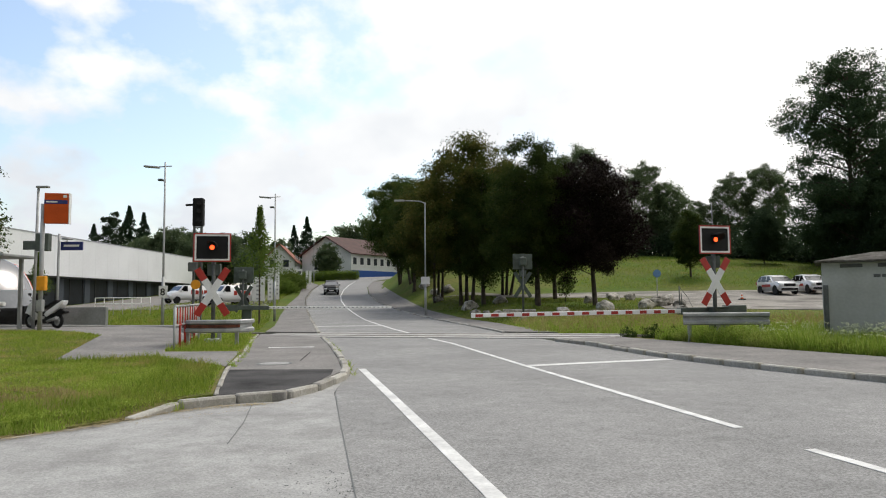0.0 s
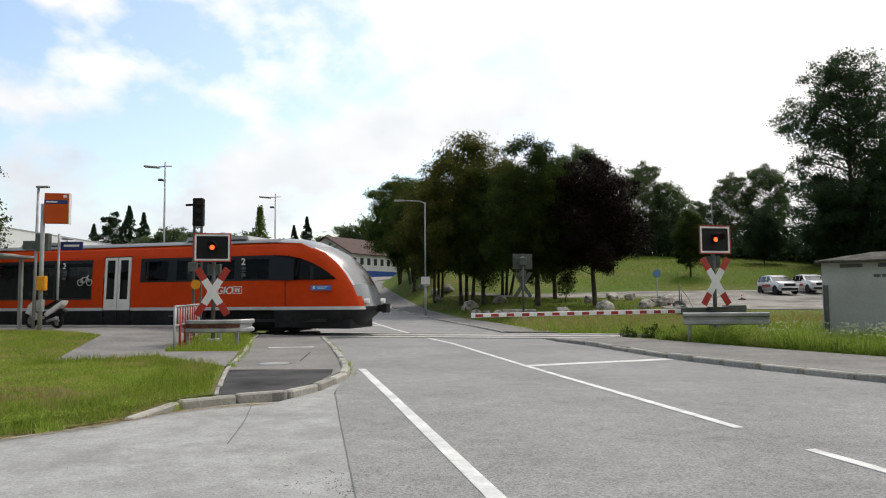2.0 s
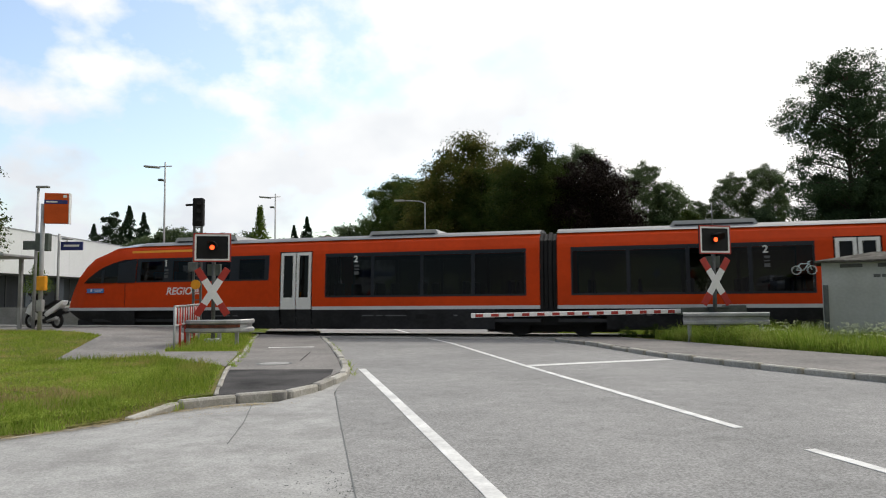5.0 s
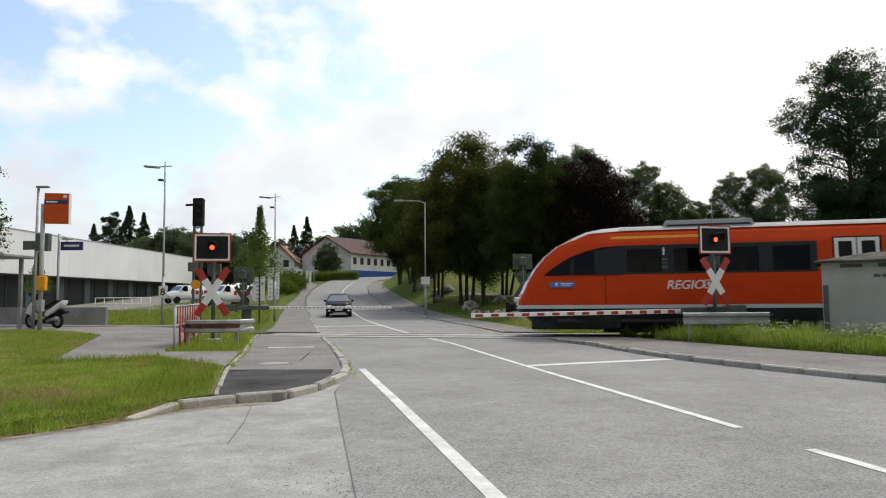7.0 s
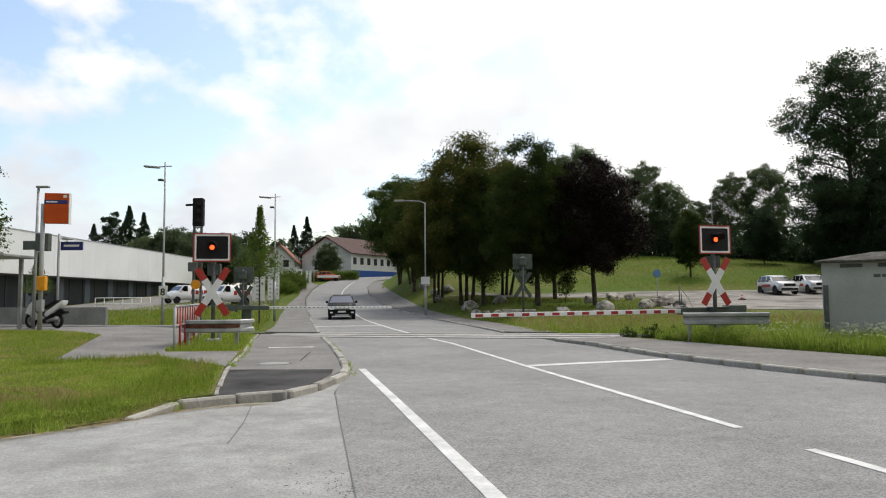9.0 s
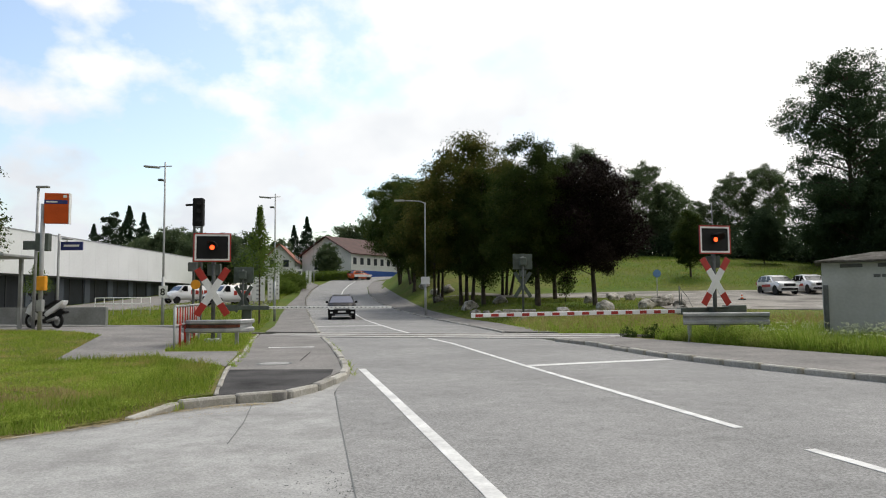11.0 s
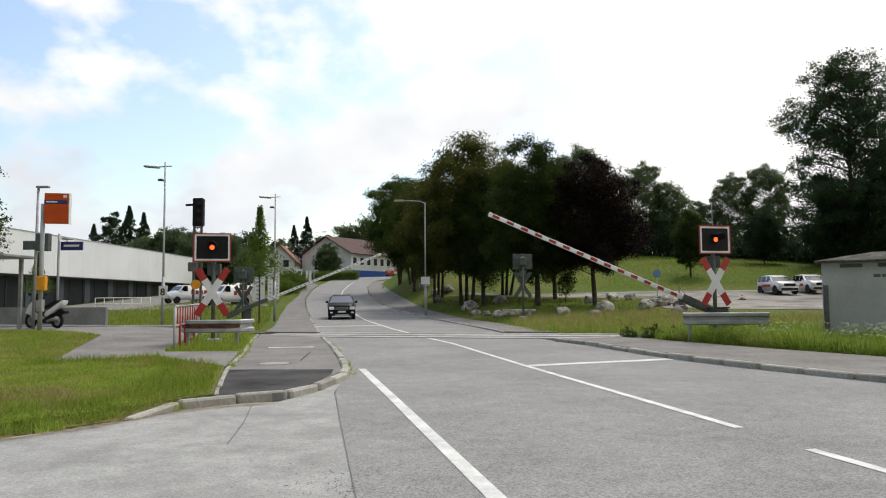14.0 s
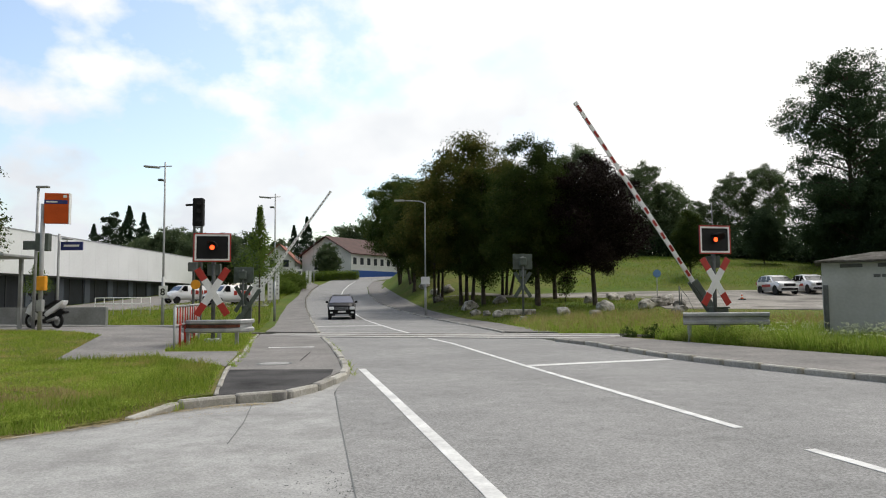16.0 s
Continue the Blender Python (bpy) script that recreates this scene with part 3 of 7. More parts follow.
# ---- the railcar ----
def railcar():
    """A two-part red diesel railcar; x runs forward from its middle joint, the seen side is y < 0, z from the rail's top."""
    root = thing("railcar", TRACK @ pose(0, 0, RAIL_Z), "red two-part diesel railcar with a white waist line passing the crossing", "train")

    def half(z):
        # the body's half width by height
        return lerp_table(z, [0.2, 0.6, 1.0, 2.2, 3.1, 3.45, 3.62, 3.72], [1.30, 1.36, 1.41, 1.41, 1.33, 1.20, 0.95, 0.55])

    zs = [0.26, 0.96, 1.08, 1.41, 2.08, 3.04, 3.15, 3.42, 3.55]
    openings = [(0.76, 8.26, 1.41, 3.04), (8.78, 10.14, 0.26, 3.15), (10.57, 16.49, 2.08, 3.04)]
    xs_cut = sorted({0.3, 16.54, *[o[0] for o in openings], *[min(o[1], 16.54) for o in openings]})
    for end in (1, -1):
        car = new("carriage_front" if end > 0 else "carriage_rear")
        car.parent = root
        car["label"] = "red carriage half with dark window band"
        bms = {"skirt": bmesh.new(), "waist_line": bmesh.new(), "body_side": bmesh.new()}
        for side in (-1, 1):
            for x0, x1 in zip(xs_cut, xs_cut[1:]):
                for z0, z1 in zip(zs, zs[1:]):
                    xm, zm = (x0 + x1) / 2, (z0 + z1) / 2
                    if any(a < xm < b and c < zm < d for a, b, c, d in openings):
                        continue
                    bm = bms["skirt" if z1 <= 0.97 else "waist_line" if z1 <= 1.09 else "body_side"]
                    lo = 1.9 if (z1 <= 0.97 and x0 < 1.9) else x0
                    pieces = [(lo, x1)]
                    if z1 <= 0.97:
                        pieces = [(a, min(b, 13.54)) for a, b in pieces if min(b, 13.54) > a]
                    for a, b in pieces:
                        for (u0, u1) in ((a, b),):
                            q = [(u0, half(z0), z0), (u1, half(z0), z0), (u1, half(z1), z1), (u0, half(z1), z1)]
                            outer = [bm.verts.new((end * x, side * y, z)) for x, y, z in q]
                            inner = [bm.verts.new((end * x, side * (y - 0.06), z)) for x, y, z in q]
                            bm.faces.new(outer)
                            bm.faces.new(inner[::-1])
                            for i in range(4):
                                bm.faces.new((outer[i], outer[(i + 1) % 4], inner[(i + 1) % 4], inner[i]))
        for n, mt in (("skirt", M_SKIRT), ("waist_line", M_WAIST), ("body_side", M_RED)):
            bmesh.ops.recalc_face_normals(bms[n], faces=bms[n].faces[:])
            part(n, bms[n], mt, car)
        # roof
        bm = bmesh.new()
        sec = [(-1.145, 3.55), (-1.0, 3.63), (-0.7, 3.72), (0, 3.76), (0.7, 3.72), (1.0, 3.63), (1.145, 3.55)]
        prism(bm, sec, end * 0.3, end * 16.54, "x")
        part("roof", bm, M_CARROOF, car, "dull grey rounded roof")
        # floor and seats seen through the windows
        bm = box(bmesh.new(), *sorted((end * 0.3, end * 18.64)), -1.3, 1.3, 0.5, 0.62)
        part("floor_pan", bm, M_DGREY, car)
        bm = box(bmesh.new(), *sorted((end * 0.3, end * 16.9)), -1.12, 1.12, 3.20, 3.26)
        part("saloon_ceiling", bm, M_DGREY, car)
        for i in range(11):
            x, z0, z1 = (1.3 + i * 1.64, 0.62, 1.95) if i < 5 else (10.94 + (i - 5) * 0.95, 1.2, 2.5)
            for y in (-0.85, 0.85):
                bm = boxb(*sorted((end * x, end * (x + 0.12))), y - 0.42, y + 0.42, z0, z1, 0.04, 1)
                part("seat_back", bm, M_BLUE, car, "dark blue seat back")
        # window panes with dark pillars
        for side in (-1, 1):
            for a, b, c, d in openings:
                if c < 1:
                    continue
                n = 4
                for i in range(n):
                    x0, x1 = a + (b - a) * i / n, a + (b - a) * (i + 1) / n
                    bm = bmesh.new()
                    q = [(x0, half(c) - 0.008, c), (x1, half(c) - 0.008, c), (x1, half(d) - 0.008, d), (x0, half(d) - 0.008, d)]
                    vs = [bm.verts.new((end * x, side * y, z)) for x, y, z in q]
                    bm.faces.new(vs)
                    face_to(bm, (0, side, 0))
                    part("window_pane", bm, M_GLASS, car)
                    bm = bmesh.new()
                    wide = 0.20 if c > 2 else 0.06
                    for xa, xb, ca, cb in ((x0, x0 + wide, c, d), (x1 - wide, x1, c, d), (x0 + wide, x1 - wide, c, c + 0.07), (x0 + wide, x1 - wide, d - 0.13, d)):
                        q = [(xa, half(ca) + 0.003, ca), (xb, half(ca) + 0.003, ca), (xb, half(cb) + 0.003, cb), (xa, half(cb) + 0.003, cb)]
                        o = [bm.verts.new((end * x, side * y, z)) for x, y, z in q]
                        k = [bm.verts.new((end * x, side * (y - 0.04), z)) for x, y, z in q]
                        bm.faces.new(o)
                        bm.faces.new(k[::-1])
                        for j in range(4):
                            bm.faces.new((o[j], o[(j + 1) % 4], k[(j + 1) % 4], k[j]))
                    bmesh.ops.recalc_face_normals(bm, faces=bm.faces[:])
                    part("window_frame", bm, M_BAND, car, "dark slate window surround")
            # double door
            for x0, x1 in ((8.84, 9.44), (9.48, 10.08)):
                door = bmesh.new()
                def leaf(bm, xa, xb, za, zb, out):
                    q = [(xa, half(za) + out, za), (xb, half(za) + out, za), (xb, half(zb) + out, zb), (xa, half(zb) + out, zb)]
                    o = [bm.verts.new((end * x, side * y, z)) for x, y, z in q]
                    k = [bm.verts.new((end * x, side * (y - 0.05), z)) for x, y, z in q]
                    bm.faces.new(o)
                    bm.faces.new(k[::-1])
                    for j in range(4):
                        bm.faces.new((o[j], o[(j + 1) % 4], k[(j + 1) % 4], k[j]))
                for za, zb, xa, xb in ((0.98, 1.42, x0, x1), (1.42, 3.0, x0, x0 + 0.11), (1.42, 3.0, x1 - 0.11, x1), (3.0, 3.11, x0, x1)):
                    leaf(door, xa, xb, za, zb, -0.012)
                bmesh.ops.recalc_face_normals(door, faces=door.faces[:])
                d_ob = part("door", door, M_WHITE, car, "white folding door leaf with a tall window")
                gl = bmesh.new()
                leaf(gl, x0 + 0.11, x1 - 0.11, 1.42, 3.0, -0.022)
                bmesh.ops.recalc_face_normals(gl, faces=gl.faces[:])
                part("door_window", gl, M_DOORGLASS, d_ob)
            bm = bmesh.new()
            for xa, xb in ((8.78, 8.84), (9.44, 9.48), (10.08, 10.14)):
                leaf(bm, xa, xb, 0.3, 3.15, -0.03)
            part("door_seal", bm, M_BLACK, car)
            for xa, xb in ((8.84, 9.44), (9.48, 10.08)):
                bm = bmesh.new()
                leaf(bm, xa, xb, 0.40, 0.98, -0.016)
                part("door_foot", bm, M_SKIRT, car, "dark grey foot of the door leaf")
            bm = bmesh.new()
            leaf(bm, 8.78, 10.14, 0.26, 0.40, 0.0)
            part("door_step", bm, M_SKIRT, car)
            bm = bmesh.new()
            leaf(bm, 8.84, 10.08, 3.11, 3.15, -0.03)
            part("door_header", bm, M_BLACK, car)
        # roof units
        for xa, xb, z in ((12.24, 15.14, 3.88), (4.0, 6.75, 3.86)):
            bm = bmesh.new()
            prism(bm, [(xa, 3.66), (xb, 3.66), (xb - 0.12, z), (xa + 0.12, z)], -0.85, 0.85)
            if end < 0:
                bm.transform(Matrix.Scale(-1, 4, (1, 0, 0)))
                bmesh.ops.reverse_faces(bm, faces=bm.faces[:])
            part("roof_unit", bm, M_ROOFUNIT, car, "silver air-conditioning unit with a dark strip for the shadow below")
            # thin dark strip round the unit's foot stands in for the shadow below
            bm = box(bmesh.new(), *sorted((end * (xa + 0.15), end * (xb - 0.15))), -0.87, 0.87, 3.68, 3.735)
            part("grille_and_shade", bm, M_DGREY, car)
        # nose: a front sheet bent back at its edges, and two cheeks
        prof = [(16.54, 3.74, 1.16), (17.14, 3.71, 1.17), (17.69, 3.60, 1.20), (18.24, 3.38, 1.26), (18.77, 3.08, 1.30), (19.24, 2.72, 1.31), (19.61, 2.30, 1.30), (19.88, 1.88, 1.27), (20.08, 1.46, 1.24), (20.22, 1.08, 1.21), (20.25, 0.96, 1.20), (19.80, 0.60, 1.10), (19.45, 0.30, 0.98)]
        back = [0.0, 0.08, 0.15, 0.20, 0.24, 0.27, 0.29, 0.31, 0.33, 0.34, 0.34, 0.34, 0.32]
        nv = 28
        front = {"cheek_left": bmesh.new(), "cheek_right": bmesh.new(), "windscreen": bmesh.new(), "nose_roof": bmesh.new(), "screen_sill": bmesh.new(), "frame_left": bmesh.new(), "frame_right": bmesh.new(), "bumper": bmesh.new(), "waist_line": bmesh.new()}
        def npt(k, v):
            x, z, w = prof[k]
            return (end * (x - back[k] * abs(v) ** 2.6), v * w, z - (0.20 if k < 2 else 0.12 if k < 4 else 0.0) * abs(v) ** 3)
        for k in range(len(prof) - 1):
            for i in range(nv):
                v0, v1 = -1 + 2 * i / nv, -1 + 2 * (i + 1) / nv
                vm = abs((v0 + v1) / 2)
                if k >= 10:
                    key = "bumper"
                elif k < 3:
                    key = "nose_roof"
                elif vm > (0.93 if k < 8 else 0.82):
                    key = "waist_line" if k == 9 else "cheek_left" if v0 < 0 else "cheek_right"
                elif k == 9:
                    key = "bumper"
                elif k in (7, 8):
                    key = "screen_sill"
                elif vm > 0.86:
                    key = "frame_left" if v0 < 0 else "frame_right"
                else:
                    key = "windscreen"
                bm = front[key]
                f = bm.faces.new([bm.verts.new(npt(*q)) for q in ((k, v0), (k, v1), (k + 1, v1), (k + 1, v0))])
                f.smooth = True
        for side in (-1, 1):
            for k in range(len(prof) - 1):
                key = "bumper" if k >= 10 else "waist_line" if k == 9 else "cheek_left" if side < 0 else "cheek_right"
                bm = front[key]
                for j in range(4):
                    q = []
                    for kk, jj in ((k, j), (k, j + 1), (k + 1, j + 1), (k + 1, j)):
                        ex, ey, ez = npt(kk, side)
                        f = jj / 4
                        zb = ez
                        x = end * 16.54 + (ex - end * 16.54) * f
                        wy = half(zb) + (abs(ey) - half(zb)) * f ** 2.2
                        q.append(bm.verts.new((x, side * wy, ez)))
                    try:
                        bm.faces.new(q).smooth = True
                    except ValueError:
                        pass
        for n, mt, lb in (("cheek_left", M_RED, ""), ("cheek_right", M_RED, ""), ("windscreen", M_FRONTGLASS, "large curved windscreen mirroring the sky"), ("nose_roof", M_NOSEROOF, "dark glossy roof of the nose"), ("screen_sill", M_LAMPPANEL, "glossy grey lamp panel below the windscreen"), ("frame_left", M_NOSE, ""), ("frame_right", M_NOSE, ""), ("bumper", M_SKIRT, ""), ("waist_line", M_WAIST, "")):
            bmesh.ops.remove_doubles(front[n], verts=front[n].verts[:], dist=0.001)
            bmesh.ops.recalc_face_normals(front[n], faces=front[n].faces[:])
            if n not in ("bumper", "waist_line"):
                face_to(front[n], (end, 0, 0.35) if n[:5] != "cheek" else (end * 0.3, -1 if n == "cheek_left" else 1, 0))
            part(n, front[n], mt, car, lb)
        for side in (-1, 1):
            bm = bmesh.new()
            zs_up = [q[1] for q in prof][::-1]
            def cheek_y(x, z):
                xe = lerp_table(z, zs_up, [prof[k][0] - back[k] for k in range(len(prof))][::-1])
                ye = lerp_table(z, zs_up, [q[2] for q in prof][::-1])
                f = min(1.0, max(0.0, (x - 16.54) / (xe - 16.54)))
                return half(z) + (ye - half(z)) * f ** 2.2 + 0.03
            cols = [(16.485, 3.04), (17.1, 3.0), (17.6, 2.89), (18.08, 2.72), (18.46, 2.52), (18.8, 2.30), (19.05, 2.09)]
            grid = []
            for x, zt in cols:
                grid.append([bm.verts.new((end * x, side * cheek_y(x, 2.08 + (zt - 2.08) * j / 4), 2.08 + (zt - 2.08) * j / 4)) for j in range(5)])
            for c0, c1 in zip(grid, grid[1:]):
                for j in range(4):
                    bm.faces.new((c0[j], c1[j], c1[j + 1], c0[j + 1]))
            face_to(bm, (0, side, 0))
            part("cab_window", bm, M_SCREEN, car, "dark wedge-shaped cab side window")
            bm = bmesh.new()
            g = [[bm.verts.new((end * x, side * (cheek_y(17.0, z) - 0.024), z)) for x in (16.99, 17.01)] for z in (1.12, 1.4, 1.7, 2.05)]
            for c0, c1 in zip(g, g[1:]):
                bm.faces.new((c0[0], c0[1], c1[1], c1[0]))
            face_to(bm, (0, side, 0))
            part("body_seam", bm, M_BLACK, car)
            for xa, xb, zt in ((16.485, 17.35, 3.02), (18.02, 18.16, 2.62)):
                bm = bmesh.new()
                g = [[bm.verts.new((end * (xa + (xb - xa) * u / 3), side * (cheek_y(xa + (xb - xa) * u / 3, 2.075 + (zt - 0.06 * u * (xb - xa) - 2.075) * v / 3) + 0.006), 2.075 + (zt - 0.06 * u * (xb - xa) - 2.075) * v / 3)) for v in range(4)] for u in range(4)]
                for c0, c1 in zip(g, g[1:]):
                    for v in range(3):
                        bm.faces.new((c0[v], c1[v], c1[v + 1], c0[v + 1])).smooth = True
                face_to(bm, (0, side, 0))
                part("cab_pillar", bm, M_BAND, car, "dark slate window surround")
        # coupler, lamps
        bm = boxb(20.0, 20.45, -0.16, 0.16, 0.86, 1.12, 0.03)
        box(bm, 20.43, 20.60, -0.22, 0.22, 0.82, 1.16)
        if end < 0:
            bm.transform(Matrix.Rotation(math.pi, 4, "Z"))
        part("coupler", bm, M_BLACK, car, "black automatic coupler")
        for y in (-0.85, 0.85):
            bm = bmesh.new()
            cyl(bm, (end * 19.84, y, 1.27), (end * 20.16, y, 1.27), 0.09, 0.09, 14)
            part("headlight", bm, M_WHITE, car)
        # end wheels
        bog = new("bogie")
        bog.parent = car
        bm = bmesh.new()
        box(bm, *sorted((end * 13.84, end * 16.84)), -1.05, 1.05, 0.42, 0.7)
        box(bm, *sorted((end * 13.64, end * 17.04)), -1.12, -0.95, 0.35, 0.85)
        box(bm, *sorted((end * 13.64, end * 17.04)), 0.95, 1.12, 0.35, 0.85)
        # the next two boxes are added black fill that keeps the underside dark
        box(bm, *sorted((end * 13.44, end * 17.34)), -1.2, 1.2, 0.64, 1.0)
        box(bm, *sorted((end * 13.59, end * 17.14)), -0.6, 0.6, 0.14, 0.66)
        part("bogie_frame_and_fill", bm, M_BLACK, bog)
        for x in (14.39, 16.29):
            for y in (-0.75, 0.75):
                bm = bmesh.new()
                cyl(bm, (end * x, y - 0.065, 0.385), (end * x, y + 0.065, 0.385), 0.385, 0.385, 28)
                part("wheel", bm, M_BLACK, bog)
        bm = boxb(17.14, 19.54, -1.12, 1.12, 0.25, 0.6, 0.04, 2)
        if end < 0:
            bm.transform(Matrix.Rotation(math.pi, 4, "Z"))
        part("obstacle_deflector", bm, M_SKIRT, car)
        bm = box(bmesh.new(), *sorted((end * 2.4, end * 13.24)), -1.05, 1.05, 0.24, 0.55)
        part("underfloor_gear", bm, M_BLACK, car)
        # service lettering on the seen side
        up = lambda x, z, s=-1: Matrix.Translation((x, s * (half(z) + 0.004), z)) @ pose(0, 0, 0, 90, 0, 0)
        xr = 13.60 if end > 0 else -15.08
        lettering("REGIO", 0.40, M_WHITE, car, up(xr, 1.585), 0.22, "lettering", 0.004)
        bm = bmesh.new()
        x0 = xr + 1.17
        for a, b, c, d in ((0, 0.40, 0, 0.03), (0, 0.40, 0.25, 0.28), (0, 0.03, 0.03, 0.25), (0.37, 0.40, 0.03, 0.25), (0.10, 0.18, 0.07, 0.21), (0.22, 0.30, 0.07, 0.21)):
            box(bm, x0 + a, x0 + b, -half(1.7) - 0.007, -half(1.7) + 0.01, 1.59 + c, 1.59 + d)
        part("operator_mark", bm, M_WHITE, car)
        lettering("2" if end > 0 else "1", 0.36, M_WHITE, car, up(15.10 if end > 0 else -15.22, 2.70), 0.0)
        for a, b in ((3.2, 3.35), (5.1, 5.9), (6.0, 6.25), (6.35, 6.8), (11.9, 12.1), (12.25, 12.9)):
            part("skirt_print", box(bmesh.new(), *sorted((end * a, end * b)), -half(0.74) - 0.006, -half(0.74) + 0.004, 0.72, 0.765), M_PALEPRINT, car, "faint grey print on the skirt")
        part("filler_flap", boxb(*sorted((end * 4.3, end * 4.75)), -half(0.7) - 0.008, -half(0.7) + 0.02, 0.62, 0.86, 0.01), M_BLACK, car)
        lettering("2", 0.34, M_WHITE, car, up(6.75 if end > 0 else -7.12, 2.70), 0.0)
        bm = box(bmesh.new(), *sorted((end * 18.04, end * 18.84)), -half(1.7) - 0.006, -half(1.7) + 0.12, 1.68, 1.86)
        part("notice_plate", bm, M_NOTICE, car, "small blue notice plate")
        xa = 18.30 if end > 0 else -18.50
        for a, b, c, d in ((0, 0.42, 1.785, 1.815), (0.04, 0.34, 1.735, 1.755), (-0.16, -0.08, 1.73, 1.84)):
            part("notice_print", box(bmesh.new(), xa + a, xa + b, -half(1.7) - 0.010, -half(1.7) - 0.004, c, d), M_WHITE, car)
        for xa in ((15.14, 6.79) if end > 0 else (-15.18, -7.08)):
            for c, d in ((2.52, 2.60), (2.42, 2.46), (2.24, 2.36)):
                part("window_notice", box(bmesh.new(), xa, xa + 0.17, -half(c) - 0.008, -half(c), c, d), M_PALEPRINT, car, "faint grey print on the window")
        if end < 0:
            bm = bmesh.new()
            q = [(-16.8, 3.27), (-13.42, 3.27), (-13.42, 3.36), (-16.8, 3.36)]
            bm.faces.new([bm.verts.new((x, -half(z) - 0.006, z)) for x, z in q])
            part("class_stripe", bm, M_YELLOW, car, "yellow first-class stripe")
    # bicycle pictogram
    bm = bmesh.new()
    for cx in (7.70, 8.14):
        tube(bm, [(cx + 0.13 * math.cos(a), -1.425, 2.12 + 0.13 * math.sin(a)) for a in (i * math.pi / 8 for i in range(17))], 0.014, 5)
    tube(bm, [(7.70, -1.425, 2.12), (7.82, -1.42, 2.32), (8.06, -1.42, 2.32), (7.90, -1.425, 2.12), (7.70, -1.425, 2.12)], 0.014, 5)
    tube(bm, [(8.14, -1.425, 2.12), (8.03, -1.42, 2.38), (8.11, -1.42, 2.40)], 0.014, 5)
    part("bicycle_pictogram", bm, M_WHITE, root, "white bicycle pictogram")
    # joint and the shared bogie
    bm = bmesh.new()
    for i in range(5):
        x = -0.3 + i * 0.15
        w = 0.05 if i % 2 else 0.0
        prism(bm, [(-1.36 + w, 0.75), (1.36 - w, 0.75), (1.36 - w, 2.4), (1.24 - w, 3.3), (0.9, 3.6 - w), (-0.9, 3.6 - w), (-1.24 + w, 3.3), (-1.36 + w, 2.4)], x, x + 0.12, "x")
    part("gangway_bellows", bm, M_BLACK, root, "black rubber bellows between the halves")
    bog = new("middle_bogie")
    bog.parent = root
    bm = bmesh.new()
    box(bm, -1.7, 1.7, -1.1, 1.1, 0.4, 0.75)
    # two more boxes of added black fill, for the darkness under the joint
    box(bm, -2.3, 2.3, -1.285, 1.285, 0.70, 1.0)
    box(bm, -2.3, 2.3, -0.6, 0.6, 0.14, 0.72)
    part("bogie_frame_and_fill", bm, M_BLACK, bog)
    for x in (-1.1, 1.1):
        for y in (-0.75, 0.75):
            bm = bmesh.new()
            cyl(bm, (x, y - 0.065, 0.385), (x, y + 0.065, 0.385), 0.385, 0.385, 28)
            part("wheel", bm, M_BLACK, bog)
    return root


M_SCREEN = tinted_glass("cab_glass", (0.03, 0.032, 0.036), 0.02)
train = railcar()


# ---- trees ----
def leaf_cloud(bm_v, bm_f, c, radius, n, size, flat=1.0):
    """n small leaf blades round c."""
    for _ in range(n):
        p = Vector((random.gauss(0, 0.5), random.gauss(0, 0.5), random.gauss(0, 0.5)))
        if p.length > 1:
            p *= random.uniform(0.6, 1.0) / p.length
        p = c + Vector((p.x * radius, p.y * radius, p.z * radius * flat))
        nrm = Vector((random.gauss(0, 0.8), random.gauss(0, 0.8), random.gauss(0.8, 0.8))).normalized()
        t = nrm.orthogonal().normalized()
        t = Matrix.Rotation(random.uniform(0, 6.3), 3, nrm) @ t
        b = nrm.cross(t)
        s = size * random.uniform(0.6, 1.3)
        k = len(bm_v)
        bm_v += [p - t * s * 0.5, p + b * s * 0.33, p + t * s * 0.55, p - b * s * 0.33]
        bm_f.append((k, k + 1, k + 2, k + 3))


def leaf_mesh(name, at, size, rng):
    """One three-cornered leaf at each of the places, turned at random, mostly facing up."""
    n = len(at)
    nrm = rng.normal(0, 0.75, (n, 3)) + (0, 0, 0.55)
    nrm /= np.linalg.norm(nrm, axis=1)[:, None] + 1e-6
    ref = rng.normal(0, 1, (n, 3))
    t = np.cross(nrm, ref)
    t /= np.linalg.norm(t, axis=1)[:, None] + 1e-6
    b = np.cross(nrm, t)
    s = (size * rng.uniform(0.65, 1.35, n))[:, None]
    vs = np.stack([at - t * s * 0.6, at + t * s * 0.6 + b * s * 0.25, at + b * s * 0.85 - t * s * 0.1], 1).reshape(-1, 3)
    me = bpy.data.meshes.new(name)
    me.from_pydata(vs.tolist(), [], np.arange(3 * n).reshape(-1, 3).tolist())
    return me


